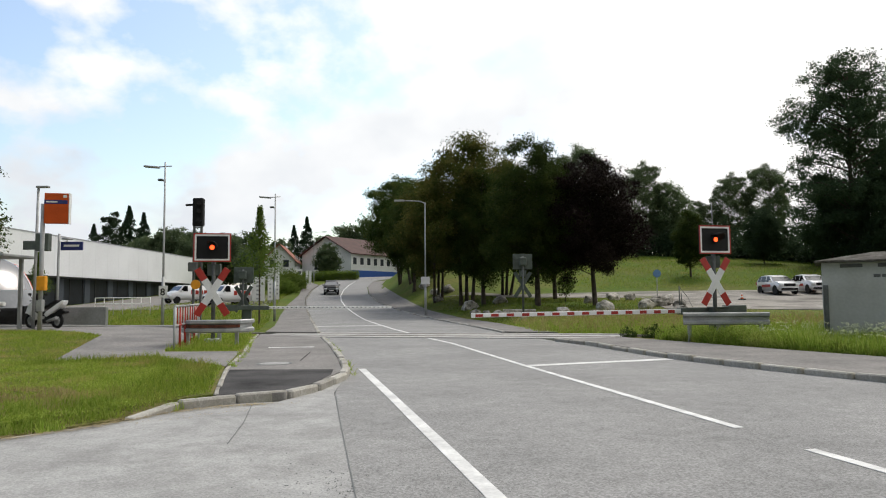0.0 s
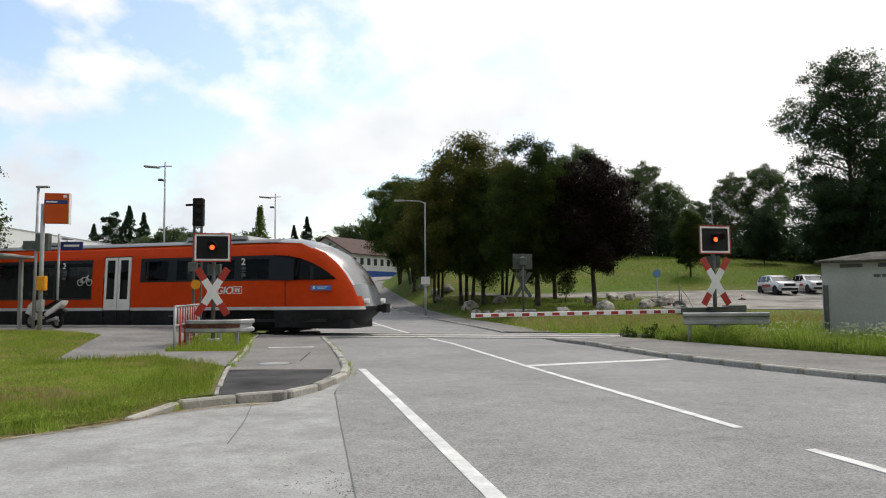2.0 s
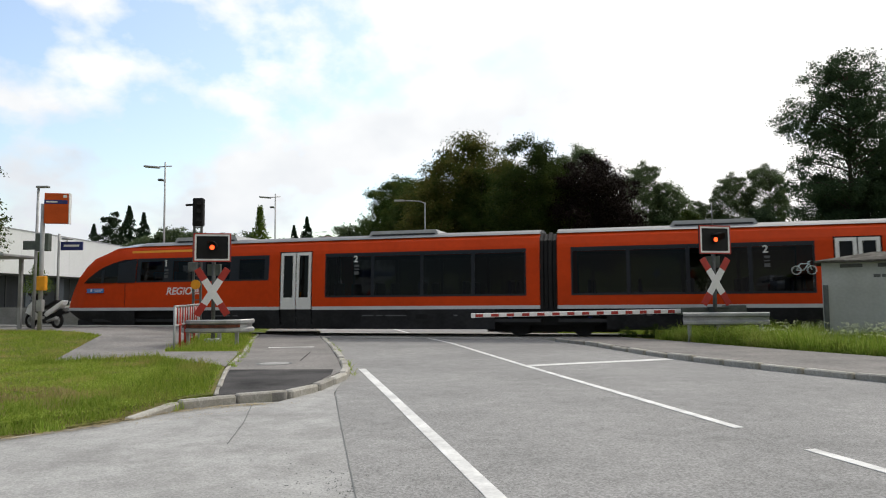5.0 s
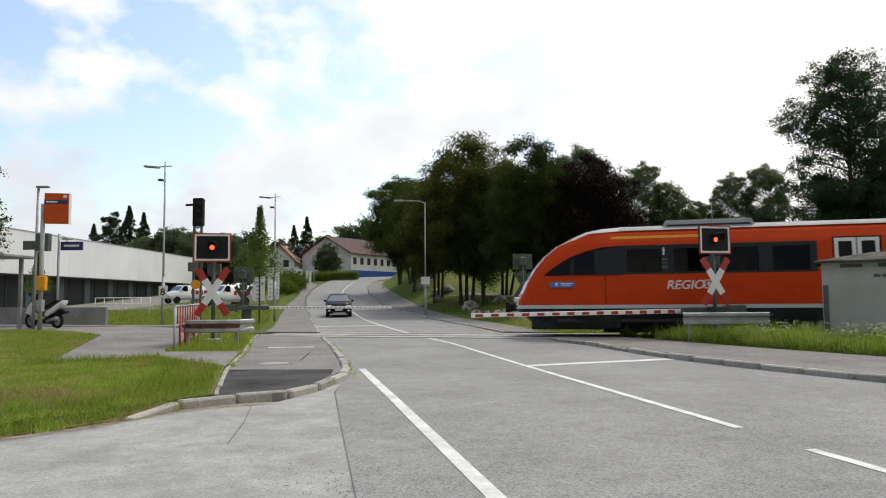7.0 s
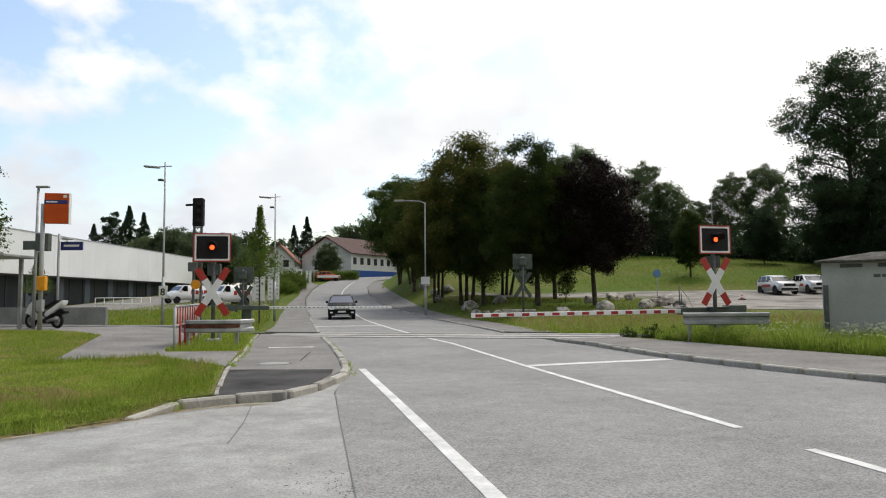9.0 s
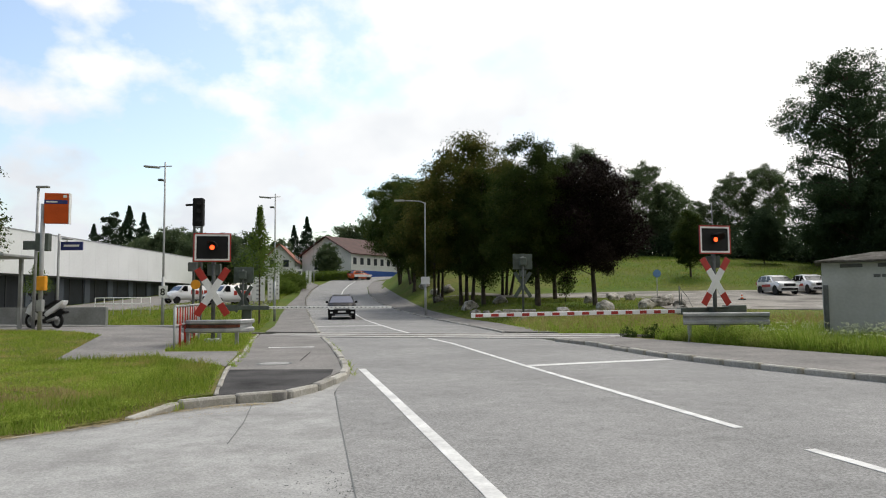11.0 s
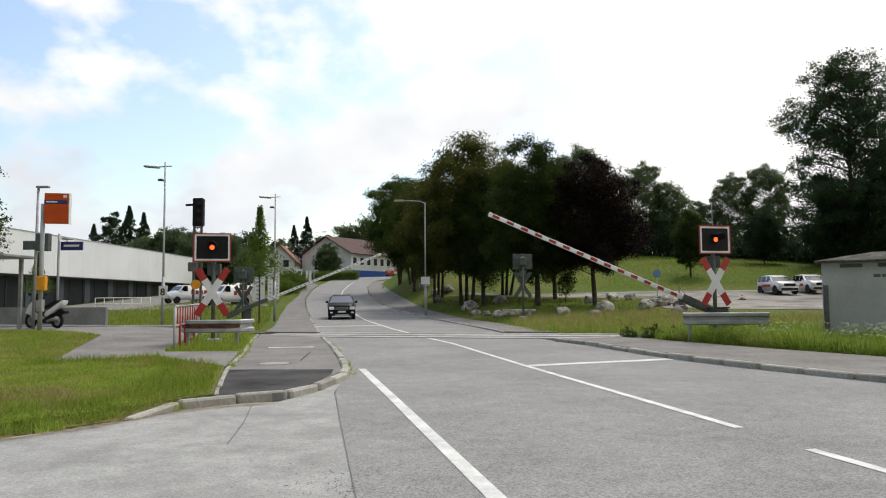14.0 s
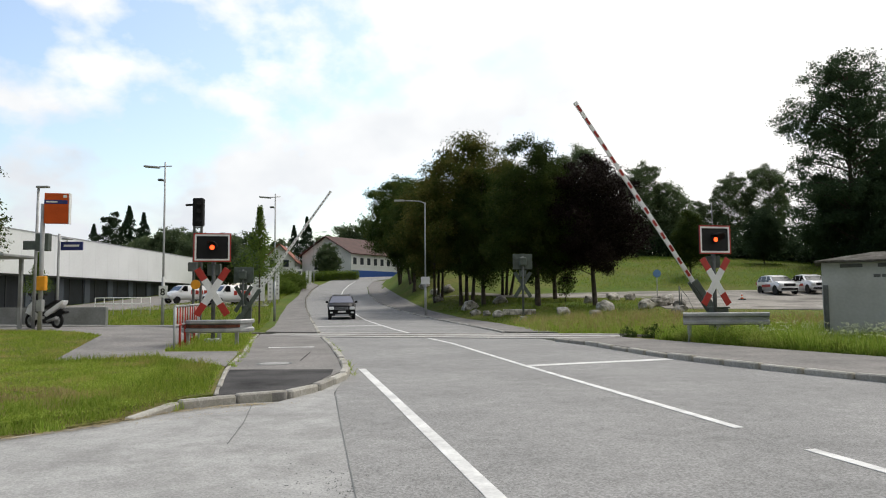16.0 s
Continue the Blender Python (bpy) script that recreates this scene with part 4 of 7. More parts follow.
def broadleaf(name, height, spread, trunk_h, leaves, size, leaf_mat, label, seed, r=0.22, group="", top=0.5, stems=1, boughs=46, core=0.30, airy=1.0, hang=0.85, rough=0.22):
    """A broad-leaved tree at the origin: trunk, limbs to each bough and a crown of leaves in twigs on uneven boughs; core: the share of leaves deep inside; airy: how tightly leaves hold to their twigs."""
    random.seed(seed)
    rng = np.random.default_rng(seed)
    root = thing(name, pose(0, 0, 0), label, "tree", group)
    bm = bmesh.new()
    heads = []
    zc = trunk_h + (height - trunk_h) * top
    for s in range(stems):
        d = Vector((random.uniform(-0.10, 0.10) * stems, random.uniform(-0.10, 0.10) * stems, 1)).normalized()
        p = Vector((0.45 * (s - (stems - 1) / 2), 0.15 * s, -0.3))
        q = p + d * (trunk_h + 0.3)
        cyl(bm, p, q, r, r * 0.75, 9, False)
        bend = Vector((random.uniform(-0.3, 0.3), random.uniform(-0.3, 0.3), 0))
        q2 = q + d * (height - trunk_h) * 0.4 + bend
        q3 = q2 + Vector((-bend.x, -bend.y, (height - trunk_h) * 0.38))
        cyl(bm, q, q2, r * 0.75, r * 0.42, 8, False)
        cyl(bm, q2, q3, r * 0.42, r * 0.1, 6, False)
        heads.append((q, q2, q3))
    places = []
    share = leaves * (1 - core) / boughs
    for i in range(boughs):
        # directions spread evenly over the ball, low ones included
        h = 1 - 2 * (i + 0.5) / boughs
        a = i * 2.39996 + random.uniform(-0.5, 0.5)
        c0 = math.sqrt(1 - h * h)
        d = Vector((c0 * math.cos(a), c0 * math.sin(a), h))
        out = 0.82 + rough * noise.noise(d * 1.7 + Vector((seed * 3.7, 0, 0))) + random.uniform(-0.16, 0.10)
        hz = (height - zc) if d.z > 0 else (zc - trunk_h * hang)
        tp = 1 - 0.22 * max(0.0, d.z) ** 2
        c = Vector((d.x * spread * tp * out, d.y * spread * tp * out, zc + d.z * hz * (0.90 * out + 0.08)))
        rad = spread * random.uniform(0.20, 0.33)
        qa, qb, qc = heads[i % stems]
        f = min(1.0, max(0.0, (c.z - rad - qa.z) / (qc.z - qa.z)))
        foot = qa.lerp(qb, f * 2) if f < 0.5 else qb.lerp(qc, f * 2 - 1)
        mid = foot.lerp(c, 0.55) + Vector((0, 0, 0.12 * (c - foot).length))
        cyl(bm, foot, mid, r * 0.24, r * 0.14, 5, False)
        cyl(bm, mid, c, r * 0.14, r * 0.04, 4, False)
        twigs = 9
        for k in range(twigs):
            e = rng.normal(0, 1, 3)
            e /= np.linalg.norm(e)
            e = e * rad * rng.uniform(0.45, 1.0) * (1, 1, 0.7)
            n = int(share / twigs * rng.uniform(0.6, 1.4))
            places.append(np.array(c) + e + rng.normal(0, 1, (n, 3)) * (rad * 0.27 * airy) * (1, 1, 0.75))
    n = int(leaves * core)
    v = rng.normal(0, 1, (n, 3))
    v /= np.linalg.norm(v, axis=1)[:, None]
    v *= (rng.random(n) ** 0.4)[:, None] * 0.72
    hz = np.where(v[:, 2] > 0, height - zc, zc - trunk_h * hang)
    places.append(np.stack([v[:, 0] * spread, v[:, 1] * spread, zc + v[:, 2] * hz], 1))
    part("trunk", bm, M_BARK, root, "dark rough trunk and limbs")
    me = leaf_mesh("crown", np.concatenate(places), size, rng)
    me.materials.append(leaf_mat)
    ob = new("crown", me)
    ob.parent = root
    return root


def conifer(name, height, spread, n, size, label, seed, mat=None, base=0.10, trunk=0.22, group="conifers on the skyline", taper=1.0):
    random.seed(seed)
    root = thing(name, pose(0, 0, 0), label, "tree", group)
    bm = bmesh.new()
    cyl(bm, (0, 0, -0.3), (0, 0, height * 0.97), trunk, 0.015, 8, False)
    part("trunk", bm, M_BARK, root)
    vs, fs = [], []
    tiers = 44
    for i in range(tiers):
        f = i / tiers
        z = height * (base + (0.98 - base) * f)
        rr = spread * (1 - f) ** taper * random.uniform(0.7, 1.12) + 0.06
        for k in range(7):
            a = random.uniform(0, 6.3)
            for j in range(max(4, int(n / tiers / 7))):
                d = rr * random.random() ** 0.6
                p = Vector((d * math.cos(a), d * math.sin(a), z + d * (0.35 if mat else -0.35) + random.uniform(-0.25, 0.25)))
                leaf_cloud(vs, fs, p, 0.16, 1, size)
    me = bpy.data.meshes.new("crown")
    me.from_pydata([tuple(v) for v in vs], [], fs)
    me.materials.append(mat or M_CONIFER)
    ob = new("crown", me)
    ob.parent = root
    return root


def place(ob, x, y, rz=0, s=1.0, dz=0.0):
    """Stands a thing on the land, turned and scaled."""
    ob.scale = (s, s, s)
    ob.matrix_basis = pose(x, y, land(x, y) - 0.05 + dz, 0, 0, rz) @ Matrix.Diagonal((s, s, s, 1))
    return ob


def place_copy(ob, x, y, rz=0, s=1.0, dz=0.0):
    c = copy_thing(ob, pose(x, y, land(x, y) - 0.05 + dz, 0, 0, rz))
    c.matrix_basis = pose(x, y, land(x, y) - 0.05 + dz, 0, 0, rz) @ Matrix.Diagonal((s, s, s, 1))
    return c


GREEN = "dark green maple tree in full leaf on the grass"
t_a = broadleaf("park_tree", 14.6, 4.5, 2.3, 74000, 0.135, M_LEAF_OLIVE, "olive-green maple with several stems on the grass", 11, 0.17, "trees of the park", stems=3, top=0.42, boughs=54, core=0.26)
place(t_a, 1.9, 57.5)
t_b = broadleaf("park_tree", 12.3, 3.5, 1.9, 74000, 0.115, M_LEAF, GREEN, 12, 0.22, "trees of the park", top=0.40, boughs=52, core=0.34, hang=0.7)
place(t_b, 6.35, 47.6, 0, 0.98)
t_c = broadleaf("park_tree", 10.6, 3.55, 2.0, 80000, 0.105, M_LEAF_RED, "dark copper-leaved tree standing on the grass", 13, 0.18, "trees of the park", top=0.40, boughs=56, core=0.42, airy=0.9)
place(t_c, 10.0, 46.6)
place_copy(t_b, 3.1, 54.6, 130, 0.86)
place_copy(t_a, -0.5, 64, 200, 0.86)
place_copy(t_b, -3.1, 75, 250, 0.92)
t_d = broadleaf("park_tree", 13.0, 4.3, 2.6, 60000, 0.15, M_LEAF, GREEN, 14, 0.2, "trees of the park", stems=2, top=0.45, boughs=44, core=0.22)
place(t_d, -5.3, 88, 80, 1.10)
place_copy(t_d, -3.6, 82, 20, 0.85)
place_copy(t_b, 9.0, 57, 30, 0.9)
place_copy(t_a, 5.4, 62, 300, 0.86)
place_copy(t_b, 26.3, 75, 70, 0.60)
WOOD = "trees at the wood's edge"
t_f = broadleaf("wood_tree", 22, 5.6, 2.0, 38000, 0.26, M_LEAF_FAR, "tall broad-leaved tree at the wood's edge", 21, 0.30, WOOD, top=0.5, boughs=62, core=0.10, airy=1.05)
place(t_f, 31.9, 112, 0, 0.70)
t_g = broadleaf("wood_tree", 18, 5.5, 0.6, 38000, 0.25, M_LEAF_FAR, "bushy broad-leaved tree at the wood's edge", 22, 0.30, WOOD, top=0.4, boughs=60, core=0.30, airy=1.2)
place(t_g, 36.0, 111, 0, 0.70)
t_h = broadleaf("wood_tree", 26.2, 7.2, 3.0, 80000, 0.20, M_LEAF_SHADE, "very tall dark tree above the parking yard", 23, 0.5, WOOD, top=0.55, boughs=84, core=0.16, airy=0.72, rough=0.42, hang=0.6)
place(t_h, 46.8, 80, 200, 0.98)
t_i = broadleaf("wood_tree", 12.5, 4.6, 0.4, 40000, 0.19, M_LEAF_SHADE, "lower leafy tree beside the tall dark one", 24, 0.2, WOOD, top=0.42, boughs=40, core=0.3)
place(t_i, 48.6, 77)
place_copy(t_i, 46.5, 84, 140, 0.95)
place_copy(t_i, 41.0, 90, 60, 0.62)
for i, (x, y, s) in enumerate([(46.0, 112, 0.61), (41.5, 113, 0.52), (51.8, 112, 0.68), (39.2, 115, 0.42), (21.6, 112, 0.83), (26.5, 118, 0.62), (18, 122, 0.7), (12, 125, 0.7), (5, 128, 0.7), (-1, 134, 0.7), (62, 92, 0.9), (66, 84, 1.0), (60, 74, 1.0), (72, 76, 1.05)]):
    place_copy((t_f, t_g)[i % 2], x, y, i * 77, s)


def undergrowth():
    """The bushy foot of the wood, too thick to tell its shrubs apart."""
    random.seed(5)
    vs, fs = [], []
    line = dense([(2, 122), (14, 119), (26, 113), (38, 106), (46, 97), (49, 86), (60, 74)], 1.1)
    for x, y in line:
        for k in range(11):
            px, py = x + random.uniform(-2, 3), y + random.uniform(-1.5, 8)
            r = random.uniform(0.9, 2.4)
            leaf_cloud(vs, fs, Vector((px, py, land(px, py) + r * random.uniform(0.3, 1.7))), r, 120, 0.34)
    me = bpy.data.meshes.new("undergrowth")
    me.from_pydata([tuple(v) for v in vs], [], fs)
    me.materials.append(M_LEAF_SHADE)
    tagged(new("undergrowth", me), "dense dark shrubs at the foot of the wood", kind="stuff")


undergrowth()


# ---- crossing equipment ----
def sub(name, m, parent, label=""):
    ob = new(name)
    ob.parent = parent
    ob.matrix_basis = m
    if label:
        ob["label"] = label
    return ob


M_RUST = material("rust", (0.16, 0.055, 0.03), 0.9, var=0.3, scale=6, fine=30)


def crossbuck(parent, z, turn, back=False):
    """Four arms of a St Andrew's cross, red ends and white middle."""
    cb = sub("crossbuck", pose(0, -0.12 if not back else 0.10, z, 0, 0, turn), parent, "red and white St Andrew's cross" if not back else "grey back of a St Andrew's cross")
    for s in (-1, 1):
        a = Matrix.Translation((0, -0.006 * s, 0)) @ Matrix.Rotation(s * radians(32.5), 4, "Y")
        for z0, z1, mt, nm in ((-0.42, 0.42, M_WHITE, "white_arm"), (0.42, 0.80, M_SIGNRED, "red_tip"), (-0.80, -0.42, M_SIGNRED, "red_tip")):
            # grey backs in a darker paint, with shade from trees put into it
            if back:
                mt = M_GREENBOX
            part(nm, boxb(-0.10, 0.10, -0.012, 0.012, z0, z1, 0.004, 1, a), mt, cb)


def signal(x, y, base, panel_z, cross_z, turn, label, back=False, lit=True, mast_top=None):
    root = thing("crossing_signal", pose(x, y, base), label, "signal", "crossing signals")
    bm = cyl(bmesh.new(), (0, 0, -0.3), (0, 0, panel_z + 0.3), 0.06, 0.055, 14)
    part("post", bm, M_DKSTEEL, root)
    pn = sub("light_panel", pose(0, -0.16 if not back else 0.12, panel_z, 0, 0, turn), root, "black signal board with red and white border" if not back else "grey back of a signal board")
    w, h = 0.53, 0.42
    part("board", boxb(-w, w, 0.0, 0.05, -h, h, 0.015), M_BLACK if not back else M_GREENBOX, pn)
    if not back:
        for e, d, mt, nm in ((0.0, 0.035, M_SIGNRED, "red_border"), (0.035, 0.085, M_WHITE, "white_border")):
            bm = bmesh.new()
            y0 = -0.008 if e else -0.012
            for a, b, c, dd in ((-w + e, w - e, h - d, h - e), (-w + e, w - e, -h + e, -h + d), (-w + e, -w + d, -h + d, h - d), (w - d, w - e, -h + d, h - d)):
                box(bm, a, b, y0, 0.001, c, dd)
            part(nm, bm, mt, pn)
        bm = cyl(bmesh.new(), (0, -0.012, 0.0), (0, -0.045, 0.0), 0.115, 0.115, 24)
        part("lens_ring", bm, M_BLACK, pn)
        bm = cyl(bmesh.new(), (0, -0.04, 0.0), (0, -0.052, 0.0), 0.072, 0.06, 24)
        part("red_lens", bm, M_LAMPRED if lit else M_LAMPOFF, pn)
        hood = bmesh.new()
        n = 14
        rings = []
        for i in range(n + 1):
            a = math.pi * (-0.05 + 0.80 * i / n)
            ca, sa = math.cos(a), math.sin(a)
            rings.append([hood.verts.new((r * ca, d, r * sa + 0.02)) for r, d in ((0.17, -0.01), (0.15, -0.50 + 0.22 * abs(ca)), (0.14, -0.50 + 0.22 * abs(ca)), (0.155, -0.01))])
        for r0, r1 in zip(rings, rings[1:]):
            for k in range(3):
                hood.faces.new((r0[k], r0[k + 1], r1[k + 1], r1[k])).smooth = True
        part("hood", hood, M_BLACK, pn, "long black sun hood")
    else:
        part("lamp_housing", boxb(-0.2, 0.2, 0.05, 0.35, -0.22, 0.22, 0.05), M_GREENBOX, pn)
    part("relay_box", boxb(-0.19, 0.19, -0.02, 0.16, panel_z - 0.82, panel_z - 0.48, 0.015), M_GREENBOX, root, "small grey-green relay box")
    crossbuck(root, cross_z, turn, back)
    part("foot", boxb(-0.2, 0.2, -0.2, 0.2, -0.3, 0.08, 0.03), M_HUT, root)
    return root


sig_l = signal(-6.76, 20.8, 0.20, 2.74, 1.44, 10, "crossing signal with red light and cross behind a guard rail")
sig_r = signal(8.01, 20.9, 0.10, 2.95, 1.72, 15, "crossing signal with red light and cross in tall grass")
part("aerial", cyl(bmesh.new(), (0, 0, 3.2), (0, 0, 4.0), 0.014, 0.01, 8), M_STEEL, sig_r)
signal(-10.65, 37.6, 0.10, 2.62, 1.35, 180, "back of a level-crossing signal beyond the track", back=True)
signal(4.34, 38.5, 0.30, 3.05, 1.80, 180, "back of a level-crossing signal under trees", back=True)


M_BOOMRED = material("boom_red_foil", (0.36, 0.026, 0.018), 0.5, var=0.1, scale=5, fine=30)


HINGE = 0.91   # height of the booms' axles over their feet


def barrier(name, x, y, base, dirx, diry, length, label, rear=False):
    """A half barrier: pedestal and a boom that turns in a vertical plane; the boom lies along its local x."""
    yaw = math.degrees(math.atan2(diry, dirx))
    root = thing(name, pose(x, y, base, 0, 0, yaw), label, "barrier", "crossing barriers")
    part("pedestal", boxb(-0.22, 0.22, -0.20, 0.20, -0.3, 0.98, 0.03), M_GREENBOX, root, "grey-green drive housing")
    part("pedestal_cap", boxb(-0.25, 0.25, -0.23, 0.23, 0.98, 1.03, 0.015), M_GREENBOX, root)
    arm = sub("boom", pose(0, -0.34, HINGE), root, "red and white striped barrier boom")
    n = round(length / 0.27)
    for i in range(n):
        x0, x1 = 1.05 + (length - 1.05) * i / n, 1.05 + (length - 1.05) * (i + 1) / n
        r = 0.070 - 0.012 * i / n
        if rear:
            part("white_band", boxb(x0, x1, -0.03, 0.03, -r, r, 0.012, 1), M_WHITE, arm)
            part("reflector", boxb(x0 + 0.05, x0 + 0.13, -0.036, -0.02, -r * 0.3, r * 0.4, 0.004, 1), M_DKSTEEL, arm)
        else:
            part("white_band", boxb(x0, x1, -0.03, 0.03, -r, r, 0.012, 1), M_WHITE, arm)
            if i % 2:
                # red stops short of the edges; the white rim above imitates the lit edge
                part("red_band", boxb(x0 + 0.005, x1 - 0.005, -0.034, 0.034, -r * 0.80, r * 0.66, 0.006, 1), M_BOOMRED, arm)
    part("boom_tip", boxb(length, length + 0.12, -0.032, 0.032, -0.07, 0.07, 0.02), M_WHITE, arm)
    for s in (-0.12, 0.12):
        part("boom_bracket", boxb(-1.0, 1.12, s - 0.03, s + 0.03, -0.11, 0.10, 0.012), M_GREENBOX, arm)
    part("counterweight", boxb(-1.1, -0.45, -0.16, 0.16, -0.17, 0.15, 0.02), M_GREENBOX, arm, "dark counterweight")
    bm = cyl(bmesh.new(), (0, -0.2, 0), (0, 0.36, 0), 0.06, 0.06, 14)
    part("axle", bm, M_DKSTEEL, arm)
    return root, arm


bar_r, boom_r = barrier("barrier", 8.36, 21.55, 0.04, -0.977, -0.212, 7.56, "half barrier with red and white boom beside the footway")
bar_l, boom_l = barrier("barrier", -10.3, 37.2, 0.08, 0.977, 0.212, 7.45, "half barrier with a pale boom seen from behind beyond the track", True)


def guardrail(name, pts, z, posts, label, depth=0.31):
    """A corrugated steel beam along pts with posts."""
    root = thing(name, pose(0, 0, 0), label, "guard rail", "guard rails")
    prof = [(0.0, -depth / 2), (0.035, -depth / 2 + 0.03), (0.035, -depth / 2 + 0.10), (-0.03, -0.035), (-0.03, 0.035), (0.035, depth / 2 - 0.10), (0.035, depth / 2 - 0.03), (0.0, depth / 2)]
    bm = bmesh.new()
    rows = []
    for i, p in enumerate(pts):
        a, b = pts[max(0, i - 1)], pts[min(len(pts) - 1, i + 1)]
        d = Vector((b[0] - a[0], b[1] - a[1], 0)).normalized()
        nrm = Vector((d.y, -d.x, 0))
        rows.append([bm.verts.new(Vector((p[0], p[1], z + q[1])) + nrm * q[0]) for q in prof] + [bm.verts.new(Vector((p[0], p[1], z + q[1])) + nrm * (q[0] - 0.006)) for q in reversed(prof)])
    for r0, r1 in zip(rows, rows[1:]):
        k = len(r0)
        for j in range(k):
            bm.faces.new((r0[j], r0[(j + 1) % k], r1[(j + 1) % k], r1[j]))
    for r in (rows[0], rows[-1]):
        bm.faces.new(r)
    bmesh.ops.recalc_face_normals(bm, faces=bm.faces[:])
    part("beam", bm, M_STEEL, root, "dull galvanised corrugated beam")
    for x, y in posts:
        part("post", boxb(x - 0.05, x + 0.05, y - 0.04, y + 0.04, -0.2, z + 0.1, 0.008), M_STEEL, root)
    return root


arc = [(-7.35, 20.9), (-7.42, 20.3), (-7.30, 19.85), (-7.0, 19.62), (-6.5, 19.55), (-6.0, 19.58), (-5.66, 19.72), (-5.5, 20.0), (-5.5, 20.5)]
guardrail("guard_rail", arc, 0.68, [(-7.15, 19.85), (-6.6, 20.9), (-5.78, 19.85)], "galvanised guard rail bent round the signal post", 0.36)
guardrail("guard_rail", [(6.85, 20.30), (7.6, 20.22), (8.4, 20.12), (9.2, 20.02)], 0.75, [(7.05, 20.36), (7.85, 20.28), (9.0, 20.12)], "galvanised guard rail in tall grass before the signal", 0.36)
gr = bpy.data.objects["guard_rail"]
bm = bmesh.new()
for a, b in zip(arc[2:], arc[3:-2]):
    d = Vector((b[0] - a[0], b[1] - a[1], 0))
    n = Vector((d.y, -d.x, 0)).normalized() * -0.02
    q = [Vector((*a, 0.64)) - n, Vector((*b, 0.64)) - n, Vector((*b, 0.72)) - n, Vector((*a, 0.72)) - n]
    k = [v + n * 0.6 for v in q]
    vq, vk = [bm.verts.new(v) for v in q], [bm.verts.new(v) for v in k]
    bm.faces.new(vq)
    bm.faces.new(vk)
    for i in range(4):
        bm.faces.new((vq[i], vq[(i + 1) % 4], vk[(i + 1) % 4], vk[i]))
bmesh.ops.recalc_face_normals(bm, faces=bm.faces[:])
part("rust_strip", bm, M_RUST, gr, "rusty red strip in the beam's groove")


def railing():
    root = thing("pedestrian_railing", pose(-6.98, 18.4, 0.12, 0, 0, 99), "red and white tubular railing along the footpath", "railing")
    L = 3.4
    for nm, z in (("top_rail", 1.12), ("mid_rail", 0.62)):
        for i in range(8):
            part(nm, cyl(bmesh.new(), (L * i / 8, 0, z + 0.03 * i / 8), (L * (i + 1) / 8, 0, z + 0.03 * (i + 1) / 8), 0.032, 0.032, 10), M_SIGNRED if (i % 2 and nm == "mid_rail") else M_STEEL, root)
    for i in range(6):
        x = L * i / 5
        part("post", cyl(bmesh.new(), (x, 0, -0.3), (x, 0, 1.12), 0.03, 0.03, 10), M_STEEL if i in (0, 5) else M_SIGNRED, root)
    for i in range(5):
        for j in range(3):
            x = L * (i + (j + 1) / 4) / 5
            part("baluster", cyl(bmesh.new(), (x, 0, 0.62), (x, 0, 1.12), 0.014, 0.014, 6), M_SIGNRED if j == 1 else M_WHITE, root)


railing()


def rail_signal():
    root = thing("railway_signal", pose(-8.15, 23.4, 0.3), "black railway light signal on a slim mast beside the platform", "signal")
    for x in (-0.12, 0.12):
        part("mast_leg", boxb(x - 0.035, x + 0.035, -0.04, 0.04, -0.3, 3.95, 0.008), M_DKSTEEL, root)
    for i in range(9):
        part("rung", boxb(-0.12, 0.12, -0.015, 0.015, 0.3 + i * 0.4, 0.33 + i * 0.4, 0.004, 1), M_DKSTEEL, root)
    part("head", boxb(-0.17, 0.19, -0.10, 0.14, 3.55, 4.50, 0.05), M_BLACK, root, "tall black signal head")
    part("hood_arm", boxb(-0.42, -0.15, -0.04, 0.04, 4.24, 4.31, 0.02), M_BLACK, root)
    for z in (4.3, 4.05, 3.75):
        part("shade", cyl(bmesh.new(), (0.05, -0.10, z), (0.12, -0.30, z), 0.075, 0.07, 14), M_BLACK, root)
    part("cable_box", boxb(-0.25, 0.05, -0.2, -0.05, 2.05, 2.35, 0.02), M_DKSTEEL, root)
    part("notice_disc", cyl(bmesh.new(), (-0.02, -0.08, 1.62), (-0.02, -0.10, 1.62), 0.16, 0.16, 18), M_YELLOW, root)


rail_signal()


